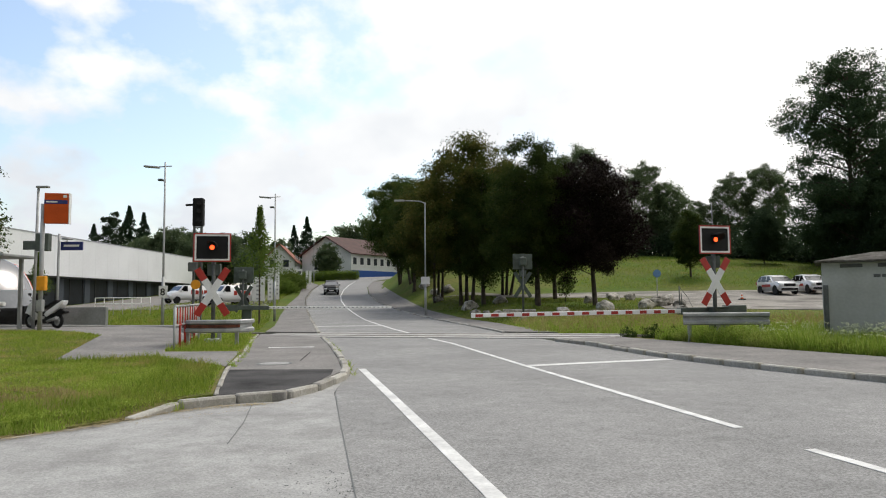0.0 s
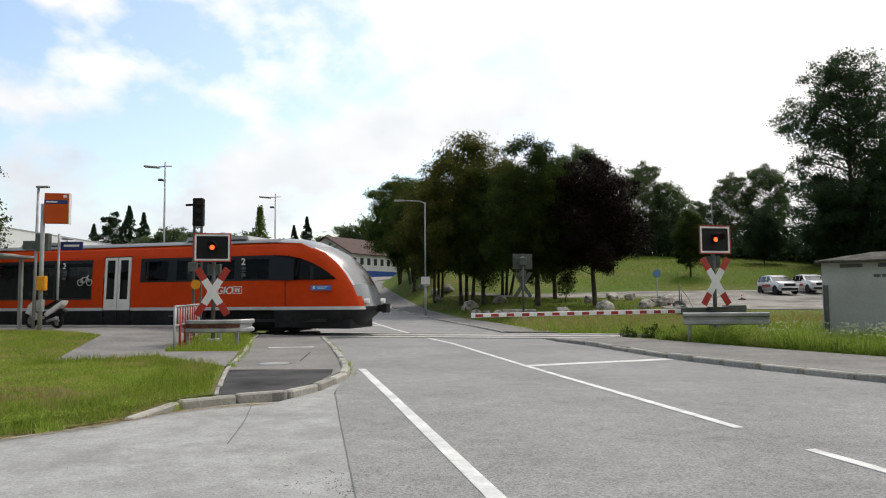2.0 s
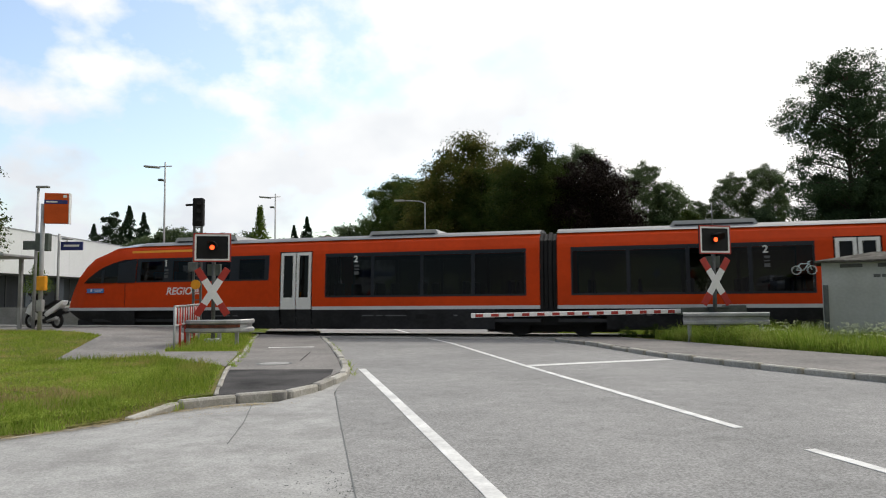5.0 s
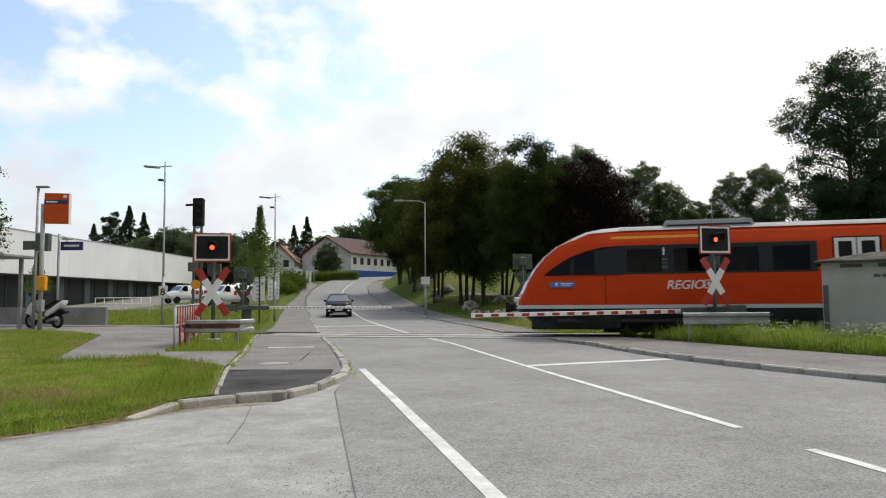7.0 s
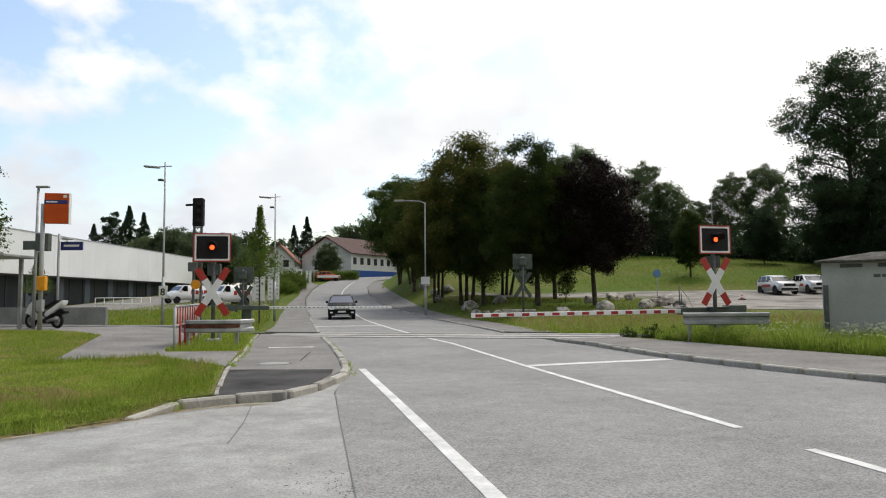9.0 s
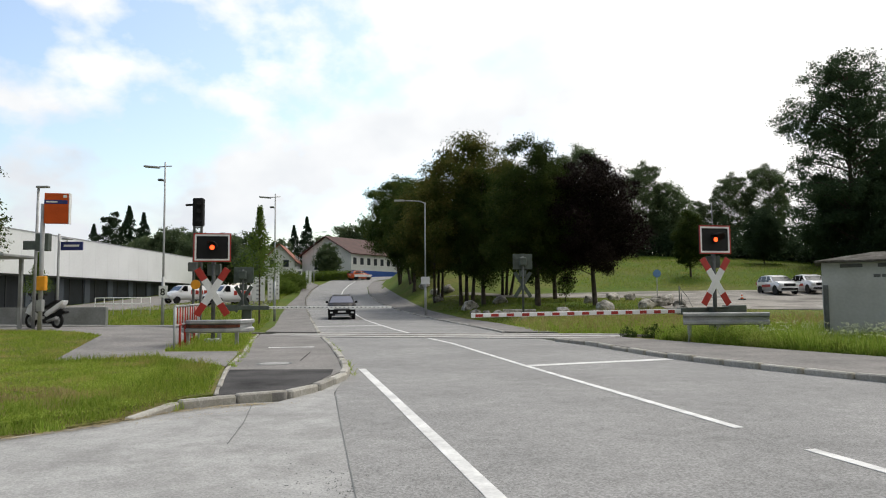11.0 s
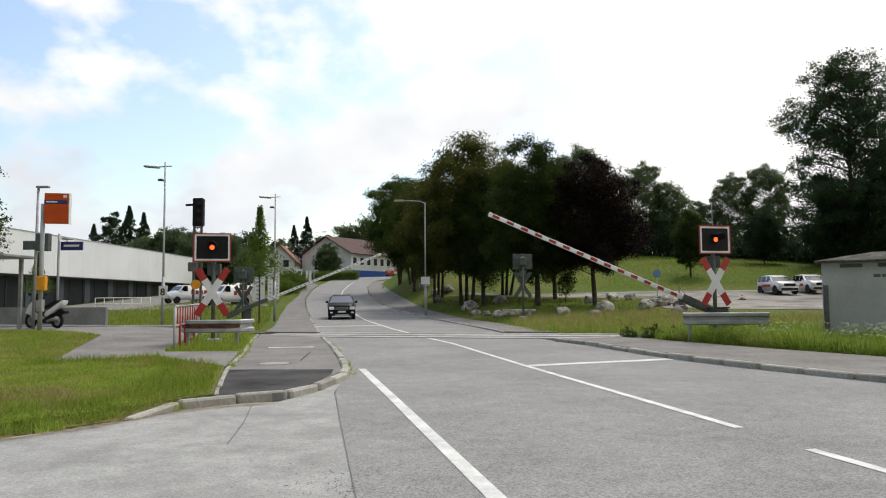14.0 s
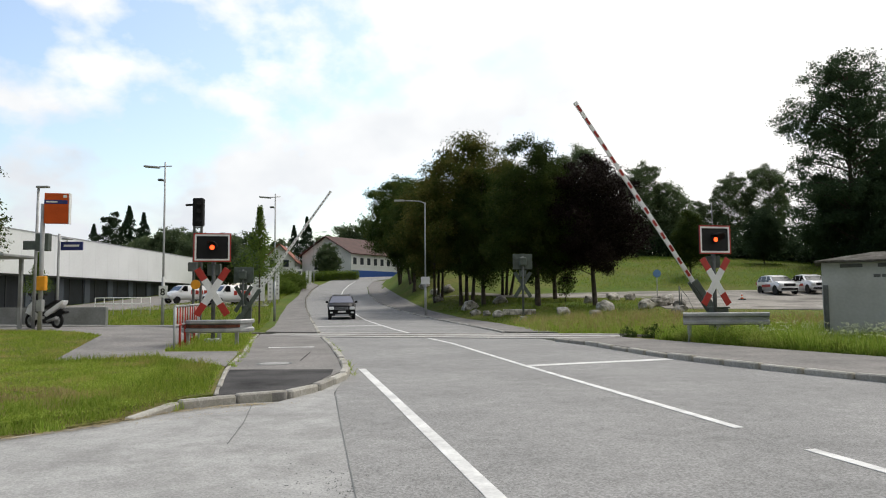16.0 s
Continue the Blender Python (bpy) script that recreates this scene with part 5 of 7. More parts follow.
# ---- the platform side ----
def station_sign():
    root = thing("station_sign", pose(-13.95, 24.5, 0.36), "orange station sign with dark name band on grey post", "sign")
    part("post", cyl(bmesh.new(), (0, 0, -0.2), (0, 0, 4.45), 0.075, 0.07, 14), M_STEEL, root)
    bd = part("board", boxb(0.06, 0.86, -0.13, 0.13, 3.76, 4.82, 0.02, 2, pose(0, 0, 0, 0, 0, 14)), M_ORANGE, root, "orange box sign")
    t = pose(0, 0, 0, 0, 0, 14)
    part("name_band", boxb(0.06, 0.80, -0.137, -0.12, 4.44, 4.58, 0.004, 1, t), M_BLUE, bd)
    part("name_bar", boxb(0.12, 0.48, -0.142, -0.13, 4.485, 4.535, 0.002, 1, t), M_WHITE, bd)
    part("edge_strip", boxb(0.84, 0.865, -0.14, 0.14, 3.75, 4.83, 0.004, 1, t), M_WHITE, bd)
    part("corner_mark", boxb(0.66, 0.78, -0.137, -0.12, 4.66, 4.76, 0.004, 1, t), M_WHITE, bd)
    part("ticket_validator", boxb(-0.06, 0.24, -0.2, 0.0, 1.42, 1.92, 0.03), M_YELLOW, root, "yellow ticket validator")
    part("fuse_box", boxb(-0.1, 0.1, -0.1, 0.1, 0.7, 1.1, 0.02), M_STEEL, root)


station_sign()


def platform_lamp():
    root = thing("platform_lamp", pose(-15.05, 26.0, 0.36), "slim grey platform lamp with a flat head and loudspeakers", "lamp")
    part("pole", cyl(bmesh.new(), (0, 0, -0.2), (0.05, 0, 5.3), 0.06, 0.045, 12), M_STEEL, root)
    part("lamp_head", boxb(-0.02, 0.45, -0.09, 0.09, 5.25, 5.33, 0.03), M_STEEL, root)
    part("sign_back", boxb(-0.42, 0.12, -0.08, -0.03, 2.95, 3.28, 0.01), M_GREENBOX, root, "grey back of an information panel")
    part("clock_box", boxb(0.08, 0.55, -0.15, 0.1, 2.9, 3.55, 0.02), M_GREENBOX, root)


platform_lamp()


def name_sign():
    root = thing("name_sign", pose(-14.4, 26.4, 0.38), "dark blue station name board on a thin post", "sign")
    part("post", cyl(bmesh.new(), (0, 0, -0.2), (0, 0, 3.55), 0.045, 0.045, 10), M_STEEL, root)
    part("board", boxb(0.08, 0.90, -0.04, 0.04, 2.93, 3.25, 0.012), M_BLUE, root)
    part("name_bar", boxb(0.2, 0.78, -0.047, -0.03, 3.06, 3.14, 0.002, 1), M_WHITE, root)
    part("lamp_disc", cyl(bmesh.new(), (0.3, 0, 3.34), (0.3, 0, 3.39), 0.22, 0.16, 18), M_STEEL, root)
    part("lamp_stem", cyl(bmesh.new(), (0.3, 0, 3.25), (0.3, 0, 3.34), 0.02, 0.02, 8), M_STEEL, root)


name_sign()


def shelter():
    root = thing("platform_shelter", pose(-16.0, 25.2, 0.36), "glazed platform shelter with a flat roof", "shelter")
    part("roof", boxb(-3.2, 0.85, -0.9, 1.1, 2.62, 2.72, 0.03), M_STEEL, root)
    for x, y in ((0.45, -0.6), (0.45, 0.8), (-2.8, -0.6), (-2.8, 0.8)):
        part("post", boxb(x - 0.06, x + 0.06, y - 0.06, y + 0.06, -0.2, 2.62, 0.01), M_STEEL, root)
    for i in range(4):
        part("side_bar", boxb(-1.0, 0.40, -0.62, -0.58, 0.3 + i * 0.62, 0.36 + i * 0.62, 0.008, 1), M_WHITE, root)
    part("glass_wall", boxb(-1.0, 0.40, -0.606, -0.594, 0.3, 2.4, 0.002, 1), M_CLEAR, root)


shelter()


M_GLOSSWHITE = material("glossy_white_plastic", (0.88, 0.88, 0.88), 0.2, var=0.03, coat=0.6)


def motorcycle():
    root = thing("motor_scooter", pose(-14.80, 26.3, 0.41, 0, 0, -22), "white motor scooter parked on its stand at the platform", "motorcycle")
    for x, nm in ((-0.70, "front_wheel"), (0.66, "rear_wheel")):
        w = sub(nm, pose(x, 0, 0.29), root)
        bm = bmesh.new()
        n, k = 24, 8
        rings = [[bm.verts.new(((0.235 + 0.055 * math.cos(b)) * math.cos(a), 0.06 * math.sin(b), (0.235 + 0.055 * math.cos(b)) * math.sin(a))) for b in (2 * math.pi * j / k for j in range(k))] for a in (2 * math.pi * i / n for i in range(n))]
        for i in range(n):
            for j in range(k):
                bm.faces.new((rings[i][j], rings[(i + 1) % n][j], rings[(i + 1) % n][(j + 1) % k], rings[i][(j + 1) % k])).smooth = True
        part("tyre", bm, M_BLACK, w)
        bm = cyl(bmesh.new(), (0, -0.03, 0), (0, 0.03, 0), 0.06, 0.06, 12)
        for i in range(5):
            a = i * 2 * math.pi / 5
            cyl(bm, (0, 0, 0), (0.19 * math.cos(a), 0, 0.19 * math.sin(a)), 0.018, 0.014, 6)
        part("rim", bm, M_SILVER, w)
        part("brake_disc", cyl(bmesh.new(), (0, -0.05, 0), (0, -0.042, 0), 0.13, 0.13, 18), M_STEEL, w)
    def shell(poly, w0, w1, r=0.02):
        """A panel pair's outline pushed across, narrower towards its top."""
        bm = bmesh.new()
        prism(bm, poly, -1, 1)
        zl, zh = min(p[1] for p in poly), max(p[1] for p in poly)
        for v in bm.verts:
            v.co.y *= w0 + (w1 - w0) * (v.co.z - zl) / (zh - zl)
        bmesh.ops.bevel(bm, geom=[e for e in bm.edges if e.calc_face_angle(0) > 1.2], offset=r, segments=2, affect="EDGES", clamp_overlap=True)
        return bm
    part("front_fairing", shell([(-0.78, 0.60), (-0.70, 0.84), (-0.52, 1.00), (-0.40, 0.98), (-0.44, 0.70), (-0.56, 0.48)], 0.20, 0.15), M_GLOSSWHITE, root, "white front fairing")
    part("side_fairing", shell([(-0.50, 0.62), (-0.36, 0.66), (-0.10, 0.50), (0.16, 0.44), (0.12, 0.34), (-0.28, 0.32), (-0.48, 0.44)], 0.20, 0.22), M_GLOSSWHITE, root, "white side panel")
    part("leg_shield", shell([(-0.42, 0.98), (-0.34, 1.00), (-0.20, 0.66), (0.08, 0.60), (0.10, 0.30), (-0.30, 0.22), (-0.44, 0.40)], 0.16, 0.13), M_BLACK, root, "black leg shield and footboard")
    part("tail_fairing", shell([(0.10, 0.52), (0.30, 0.67), (0.98, 1.03), (1.08, 1.02), (1.0, 0.88), (0.55, 0.58), (0.25, 0.43)], 0.16, 0.12), M_GLOSSWHITE, root, "white tail fairing")
    part("under_tail", shell([(0.10, 0.24), (0.14, 0.54), (0.6, 0.56), (0.9, 0.74), (1.16, 0.62), (1.10, 0.56), (0.8, 0.50), (0.5, 0.30)], 0.11, 0.11), M_BLACK, root)
    part("seat", boxb(0.02, 0.82, -0.14, 0.14, 0, 0.10, 0.04, 2, pose(0, 0, 0.67, 0, -22, 0)), M_BLACK, root, "black dual seat")
    part("engine", boxb(0.02, 0.55, -0.12, 0.12, 0.18, 0.42, 0.04), M_DGREY, root)
    part("windshield", boxb(-0.03, 0.0, -0.15, 0.15, 0, 0.32, 0.01, 1, pose(-0.42, 0, 0.98, 0, 28, 0)), M_SCREEN, root)
    for y in (-0.33, 0.33):
        part("mirror", boxb(-0.40, -0.36, y - 0.06, y + 0.06, 1.22, 1.31, 0.015), M_BLACK, root)
        part("mirror_stem", cyl(bmesh.new(), (-0.38, y * 0.5, 1.0), (-0.38, y, 1.24), 0.01, 0.01, 6), M_BLACK, root)
    part("handlebar", cyl(bmesh.new(), (-0.34, -0.36, 1.02), (-0.34, 0.36, 1.02), 0.016, 0.016, 8), M_BLACK, root)
    for y in (-0.05, 0.05):
        part("fork_leg", cyl(bmesh.new(), (-0.70, y * 1.6, 0.29), (-0.46, y * 1.6, 0.85), 0.025, 0.03, 8), M_SILVER, root)
    part("front_mudguard", boxb(-0.95, -0.46, -0.08, 0.08, 0.55, 0.62, 0.03), M_GLOSSWHITE, root)
    part("headlight", boxb(-0.56, -0.46, -0.12, 0.12, 0.78, 0.92, 0.03), M_CLEAR, root)
    part("exhaust", cyl(bmesh.new(), (0.35, -0.17, 0.26), (0.86, -0.20, 0.40), 0.05, 0.06, 12), M_STEEL, root)
    part("stand", cyl(bmesh.new(), (0.02, -0.12, 0.25), (0.0, -0.24, 0.0), 0.014, 0.014, 6), M_DKSTEEL, root)


motorcycle()


def street_lamp(x, y, height, arm, label, double=False, dz=0.0):
    root = thing("street_lamp", pose(x, y, land(x, y) + dz), label, "lamp", "street lamps")
    part("pole", cyl(bmesh.new(), (0, 0, -0.3), (0, 0, height), 0.065, 0.042, 12), M_STEEL, root)
    part("pole_base", cyl(bmesh.new(), (0, 0, -0.2), (0, 0, 2.6), 0.085, 0.075, 12), M_STEEL, root)
    if double:
        part("arm", cyl(bmesh.new(), (-0.5, 0, height - 0.25), (0.35, 0, height - 0.2), 0.03, 0.03, 8), M_STEEL, root)
        part("lamp_head", boxb(-1.1, -0.3, -0.14, 0.14, -0.05, 0.05, 0.045, 2, pose(0, 0, height - 0.30, 0, 5, 0)), M_STEEL, root, "flat tapered lamp head")
        part("floodlight", boxb(-0.36, -0.08, -0.1, 0.1, height - 0.98, height - 0.86, 0.04), M_DKSTEEL, root)
        part("stem", cyl(bmesh.new(), (-0.1, 0, height - 0.95), (0, 0, height - 1.1), 0.02, 0.02, 6), M_STEEL, root)
    else:
        s = -1 if arm < 0 else 1
        part("arm", tube(bmesh.new(), [(0, 0, height - 0.05), (s * 0.4, 0, height + 0.1), (arm, 0, height + 0.16)], 0.035), M_STEEL, root)
        part("lamp_head", boxb(min(arm, arm + s * 0.75), max(arm, arm + s * 0.75), -0.13, 0.13, height + 0.08, height + 0.22, 0.05), M_STEEL, root, "grey lamp head")
    return root


l1 = street_lamp(-14.35, 36.2, 8.55, -1, "tall grey forecourt lamp with a flat head beside the track", True)
bd = part("number_board", boxb(-0.16, 0.28, -0.16, -0.12, 1.55, 2.15, 0.01), M_WHITE, l1, "white stop board with a black figure")
lettering("8", 0.5, M_BLACK, bd, Matrix.Translation((-0.08, -0.165, 1.67)) @ pose(0, 0, 0, 90, 0, 0), 0, "figure")
street_lamp(-11.45, 48.0, 8.6, -1, "tall grey forecourt lamp with a flat head by the footway", True)
l3 = street_lamp(-1.30, 51.5, 8.3, -1.5, "tall grey street lamp with a curved arm before the trees")
part("notice_board", boxb(-0.32, 0.32, -0.16, -0.12, 2.3, 2.85, 0.01), M_WHITE, l3)
street_lamp(-20.7, 113, 8.0, 1.3, "grey street lamp on the hill")

# ---- the hall and forecourt ----
M_DARKGLASS = material("dark_shopfront_glass", (0.022, 0.028, 0.04), 0.35, var=0.2, scale=0.4, fine=3, spec=0.25)


M_PIER = material("slate_grey_panel", (0.10, 0.12, 0.15), 0.6, var=0.1)


def hall():
    root = thing("hall", pose(-42, 40, 0.4), "long low hall with white metal cladding over dark glazing", "building")
    L, d = 78, 26
    for i in range(26):
        part("cladding_panel", boxb(0, 0.12, i * 3 + 0.008, i * 3 + 2.992, 3.75, 8.05, 0.008, 1), M_GREYWHITE, root)
    part("parapet", boxb(-0.1, 0.16, 0, L, 8.05, 8.18, 0.02), M_SILVER, root)
    part("end_wall", boxb(-d, 0, L - 0.3, L, -0.5, 8.05, 0.02), M_GREYWHITE, root)
    part("near_wall", boxb(-d, 0, 0, 0.3, -0.5, 8.05, 0.02), M_GREYWHITE, root)
    part("back_wall", boxb(-d - 0.3, -d, 0, L, -0.5, 8.05, 0.02), M_GREYWHITE, root)
    part("roof", boxb(-d, -0.1, 0.3, L - 0.3, 7.7, 7.9, 0.02), M_DGREY, root)
    part("soffit", boxb(-1.6, 0, 0.3, L - 0.3, 3.6, 3.75, 0.01), M_DGREY, root)
    part("plinth", boxb(-1.5, -1.2, 0.3, L - 0.3, -0.5, 0.5, 0.01), M_DGREY, root)
    for i in range(26):
        part("glazing", boxb(-1.4, -1.35, i * 3 + 0.1, i * 3 + 2.9, 0.5, 3.6, 0.01, 1), M_DARKGLASS, root)
        part("column", boxb(-1.42, -1.30, i * 3 - 0.1, i * 3 + 0.1, 0.5, 3.6, 0.01, 1), M_DGREY, root)
        if i % 2:
            part("wall_pier", boxb(-1.44, -1.22, i * 3 + 0.2, i * 3 + 1.5, 0.5, 3.6, 0.01, 1), M_PIER, root)


hall()


M_WALLGREY = material("grey_retaining_concrete", (0.27, 0.28, 0.28), 0.9, var=0.1, scale=1.2, fine=12, second=(0.20, 0.205, 0.20), spec=0.2)


def low_wall():
    root = thing("retaining_wall", pose(0, 0, 0), "low grey concrete wall beyond the track", "wall")
    for i in range(9):
        x0 = -34 + i * 2
        part("wall_panel", boxb(x0 + 0.01, x0 + 1.99, 33.6 + 0.04 * (i % 2), 33.85, -0.3, 1.12, 0.02), M_WALLGREY, root)
    rail = thing("handrail", pose(0, 0, 0), "white tubular handrail by the forecourt", "railing")
    for i in range(7):
        part("post", cyl(bmesh.new(), (-24.6 + i * 0.65, 50, 0.45), (-24.6 + i * 0.65, 50, 1.62), 0.03, 0.03, 8), M_WHITE, rail)
    for z in (1.62, 1.2):
        part("rail_tube", cyl(bmesh.new(), (-24.6, 50, z), (-20.7, 50, z), 0.035, 0.035, 8), M_WHITE, rail)


low_wall()


# ---- vehicles ----
def wheel(parent, x, y, r=0.33, w=0.22):
    wh = sub("wheel", pose(x, y, r), parent)
    bm = cyl(bmesh.new(), (-w / 2, 0, 0), (w / 2, 0, 0), r, r, 24)
    bmesh.ops.bevel(bm, geom=[e for e in bm.edges if len(e.link_faces) == 2 and e.calc_face_angle(0) > 1], offset=0.03, segments=2, affect="EDGES")
    part("tyre", bm, M_BLACK, wh)
    bm = bmesh.new()
    for s in (-1, 1):
        cyl(bm, (s * (w / 2 - 0.02), 0, 0), (s * (w / 2 + 0.008), 0, 0), r * 0.62, r * 0.58, 18)
    part("rim", bm, M_SILVER, wh)
    return wh


def vehicle(name, prof, belt, width, windows, axles, paint, label, category="car", r=0.33, tuck=0.17, group="", front_z=(0.55, 0.85), dark_low=False, blobs=()):
    """A car facing -y with its side outline prof (y, z); windows: side panes (y0, y1 at the belt, y0, y1 at the roof)."""
    root = thing(name, pose(0, 0, 0), label, category, group)
    bm = bmesh.new()
    hw = width / 2
    prism(bm, prof, -hw, hw, "x")
    top = max(p[1] for p in prof)
    bmesh.ops.subdivide_edges(bm, edges=[e for e in bm.edges if abs(e.verts[0].co.x - e.verts[1].co.x) > 0.5], cuts=3)
    for v in bm.verts:
        f = max(0.0, v.co.z - belt) / (top - belt)
        v.co.x *= 1 - tuck * f ** 0.9
        if v.co.z < 0.5:
            v.co.x *= 0.96
        e = abs(v.co.x) / hw
        ymid = (prof[0][0] + max(p[0] for p in prof)) / 2
        if v.co.z < belt + 0.02:
            v.co.y += (0.16 if v.co.y < ymid else -0.10) * e ** 3 * (1 if abs(v.co.y - ymid) > 1.6 else 0)
    bmesh.ops.recalc_face_normals(bm, faces=bm.faces[:])
    sharp = [e for e in bm.edges if len(e.link_faces) == 2 and e.calc_face_angle(0) > 0.5]
    bmesh.ops.bevel(bm, geom=sharp, offset=0.12, segments=4, affect="EDGES", clamp_overlap=True)
    for f in bm.faces:
        f.smooth = True
    body = part("body", bm, paint, root)

    def xin(z):
        return hw * (1 - tuck * (max(0.0, z - belt) / (top - belt)) ** 0.9)
    zt = top - 0.10
    for a0, a1, b0, b1 in windows:
        for s in (-1, 1):
            bm = bmesh.new()
            q = [(a0, belt + 0.04), (a1, belt + 0.04), (b1, zt), (b0, zt)]
            bm.faces.new([bm.verts.new((s * (xin(z) + 0.012), y, z)) for y, z in q])
            face_to(bm, (s, 0, 0))
            part("side_window", bm, M_SCREEN, root)
    # windscreen and rear screen lie on the outline's slopes
    pr = [p for p in prof if p[1] >= belt - 0.08]
    fr = sorted(pr, key=lambda p: p[0])
    i_top_f = min(i for i, p in enumerate(fr) if p[1] > top - 0.12)
    i_top_r = max(i for i, p in enumerate(fr) if p[1] > top - 0.12)
    for nm, p, q, s in (("windscreen", fr[i_top_f - 1], fr[i_top_f], -1), ("rear_window", fr[min(i_top_r + 1, len(fr) - 1)], fr[i_top_r], 1)):
        bm = bmesh.new()
        d = Vector((q[0] - p[0], q[1] - p[1]))
        nn = Vector((-d.y, d.x)).normalized() * (0.014)
        if nn.x * s < 0:
            nn = -nn
        a, b = Vector(p) + d * 0.08 + nn, Vector(p) + d * 0.90 + nn
        bm.faces.new([bm.verts.new(v) for v in ((-xin(a.y) + 0.05, a.x, a.y), (xin(a.y) - 0.05, a.x, a.y), (xin(b.y) - 0.08, b.x, b.y), (-xin(b.y) + 0.08, b.x, b.y))])
        face_to(bm, (0, s, 0.5))
        part(nm, bm, M_CARGLASS, root)
    for y in axles:
        for s in (-1, 1):
            wheel(root, s * (hw - 0.13), y, r)
            part("wheel_arch", cyl(bmesh.new(), (s * (hw - 0.2), y, r), (s * (hw + 0.004), y, r), r + 0.07, r + 0.07, 22), M_BLACK, root)
    y0 = min(p[0] for p in prof)
    y1 = max(p[0] for p in prof)
    z0, z1 = front_z
    part("grille_and_shade", boxb(-hw * 0.52, hw * 0.52, y0 - 0.015, y0 + 0.15, z0 + 0.08, z1, 0.02), M_BLACK, root)
    part("lower_intake", boxb(-hw * 0.75, hw * 0.75, y0 - 0.02, y0 + 0.2, 0.30, z0 - 0.08, 0.03), M_BLACK if not dark_low else M_SILVER, root)
    part("plate", boxb(-0.26, 0.26, y0 - 0.03, y0, z0 - 0.06, z0 + 0.05, 0.004, 1), M_WHITE, root)
    part("rear_plate", boxb(-0.26, 0.26, y1, y1 + 0.02, 0.72, 0.83, 0.004, 1), M_WHITE, root)
    for s in (-1, 1):
        part("headlight", boxb(min(s * hw * 0.56, s * hw * 0.93), max(s * hw * 0.56, s * hw * 0.93), y0 - 0.03, y0 + 0.25, z1 - 0.17, z1 + 0.02, 0.04), M_HEADLIGHT, root, "clear headlight")
        part("tail_light", boxb(min(s * hw * 0.72, s * hw * 0.95), max(s * hw * 0.72, s * hw * 0.95), y1 - 0.16, y1 + 0.01, 0.80, 1.05, 0.03), M_SIGNRED, root)
        part("mirror", boxb(min(s * hw, s * (hw + 0.18)), max(s * hw, s * (hw + 0.18)), y0 + 1.35, y0 + 1.45, belt, belt + 0.15, 0.03), paint, root)
    return root


M_CARGLASS = tinted_glass("car_glass", (0.05, 0.052, 0.055), 0.04, 3.6)
M_HEADLIGHT = material("headlight_glass", (0.85, 0.87, 0.88), 0.2, 0.0, var=0.05)
M_CARBLACK = material("black_car_paint", (0.007, 0.007, 0.008), 0.4, 0.0, var=0.03, spec=0.14)
M_CARWHITE = material("white_car_paint", (0.72, 0.73, 0.74), 0.28, var=0.03, coat=0.5)
M_CARORANGE = material("orange_car_paint", (0.72, 0.13, 0.03), 0.3, var=0.03, coat=0.5)
SUV = [(-2.12, 0.30), (-2.15, 0.62), (-2.06, 0.88), (-1.45, 1.03), (-1.18, 1.07), (-0.32, 1.58), (0.3, 1.66), (1.5, 1.62), (2.02, 1.12), (2.14, 0.95), (2.12, 0.35), (1.6, 0.24), (-1.6, 0.24)]
suv = vehicle("dark_car", SUV, 1.08, 1.82, [(-0.85, 0.15, -0.28, 0.15), (0.22, 1.15, 0.22, 1.1), (1.2, 1.7, 1.15, 1.4)], (-1.32, 1.35), M_CARBLACK, "black sport utility car with roof rails waiting on the road", tuck=0.27)
for z in (0.70, 0.78):
    part("grille_bar", boxb(-0.44, 0.44, -2.185, -2.14, z, z + 0.03, 0.006, 1), M_SILVER, suv)
for s in (-1, 1):
    part("fog_lamp", boxb(*sorted((s * 0.60, s * 0.78)), -2.16, -2.0, 0.44, 0.54, 0.02), M_HEADLIGHT, suv)
part("skid_plate", boxb(-0.45, 0.45, -2.19, -2.05, 0.27, 0.36, 0.02), M_SILVER, suv)
for s in (-1, 1):
    part("roof_rail", tube(bmesh.new(), [(s * 0.58, -0.2, 1.58), (s * 0.58, -0.05, 1.71), (s * 0.58, 1.3, 1.70), (s * 0.58, 1.45, 1.58)], 0.022, 8), M_SILVER, suv)
WAGON = [(-2.05, 0.28), (-2.12, 0.58), (-2.02, 0.78), (-1.45, 0.98), (-1.15, 1.03), (-0.30, 1.50), (0.3, 1.60), (1.5, 1.56), (1.98, 1.08), (2.08, 0.85), (2.06, 0.35), (1.6, 0.2), (-1.6, 0.2)]
estate = vehicle("white_car", WAGON, 0.98, 1.80, [(-0.85, 0.15, -0.22, 0.15), (0.22, 1.05, 0.22, 1.0), (1.1, 1.72, 1.05, 1.42)], (-1.30, 1.30), M_CARWHITE, "white compact car with red lettering parked in the yard", group="white cars in the yard")
for s in (-1, 1):
    part("door_lettering", boxb(*sorted((s * 0.905, s * 0.915)), -0.6, 0.9, 0.58, 0.80, 0.002, 1), M_SIGNRED, estate)
estate.matrix_basis = pose(28.7, 60.8, land(28.7, 60.8) - 0.03, 0, 0, 2)
e2 = copy_thing(estate, pose(32.0, 61.6, land(32.0, 61.6) - 0.03, 0, 0, -3))
VAN = [(-2.55, 0.35), (-2.6, 0.75), (-2.45, 1.05), (-1.75, 1.25), (-1.55, 1.3), (-0.95, 1.90), (-0.6, 1.98), (2.45, 1.95), (2.56, 1.2), (2.6, 0.4), (2.0, 0.28), (-2.0, 0.28)]
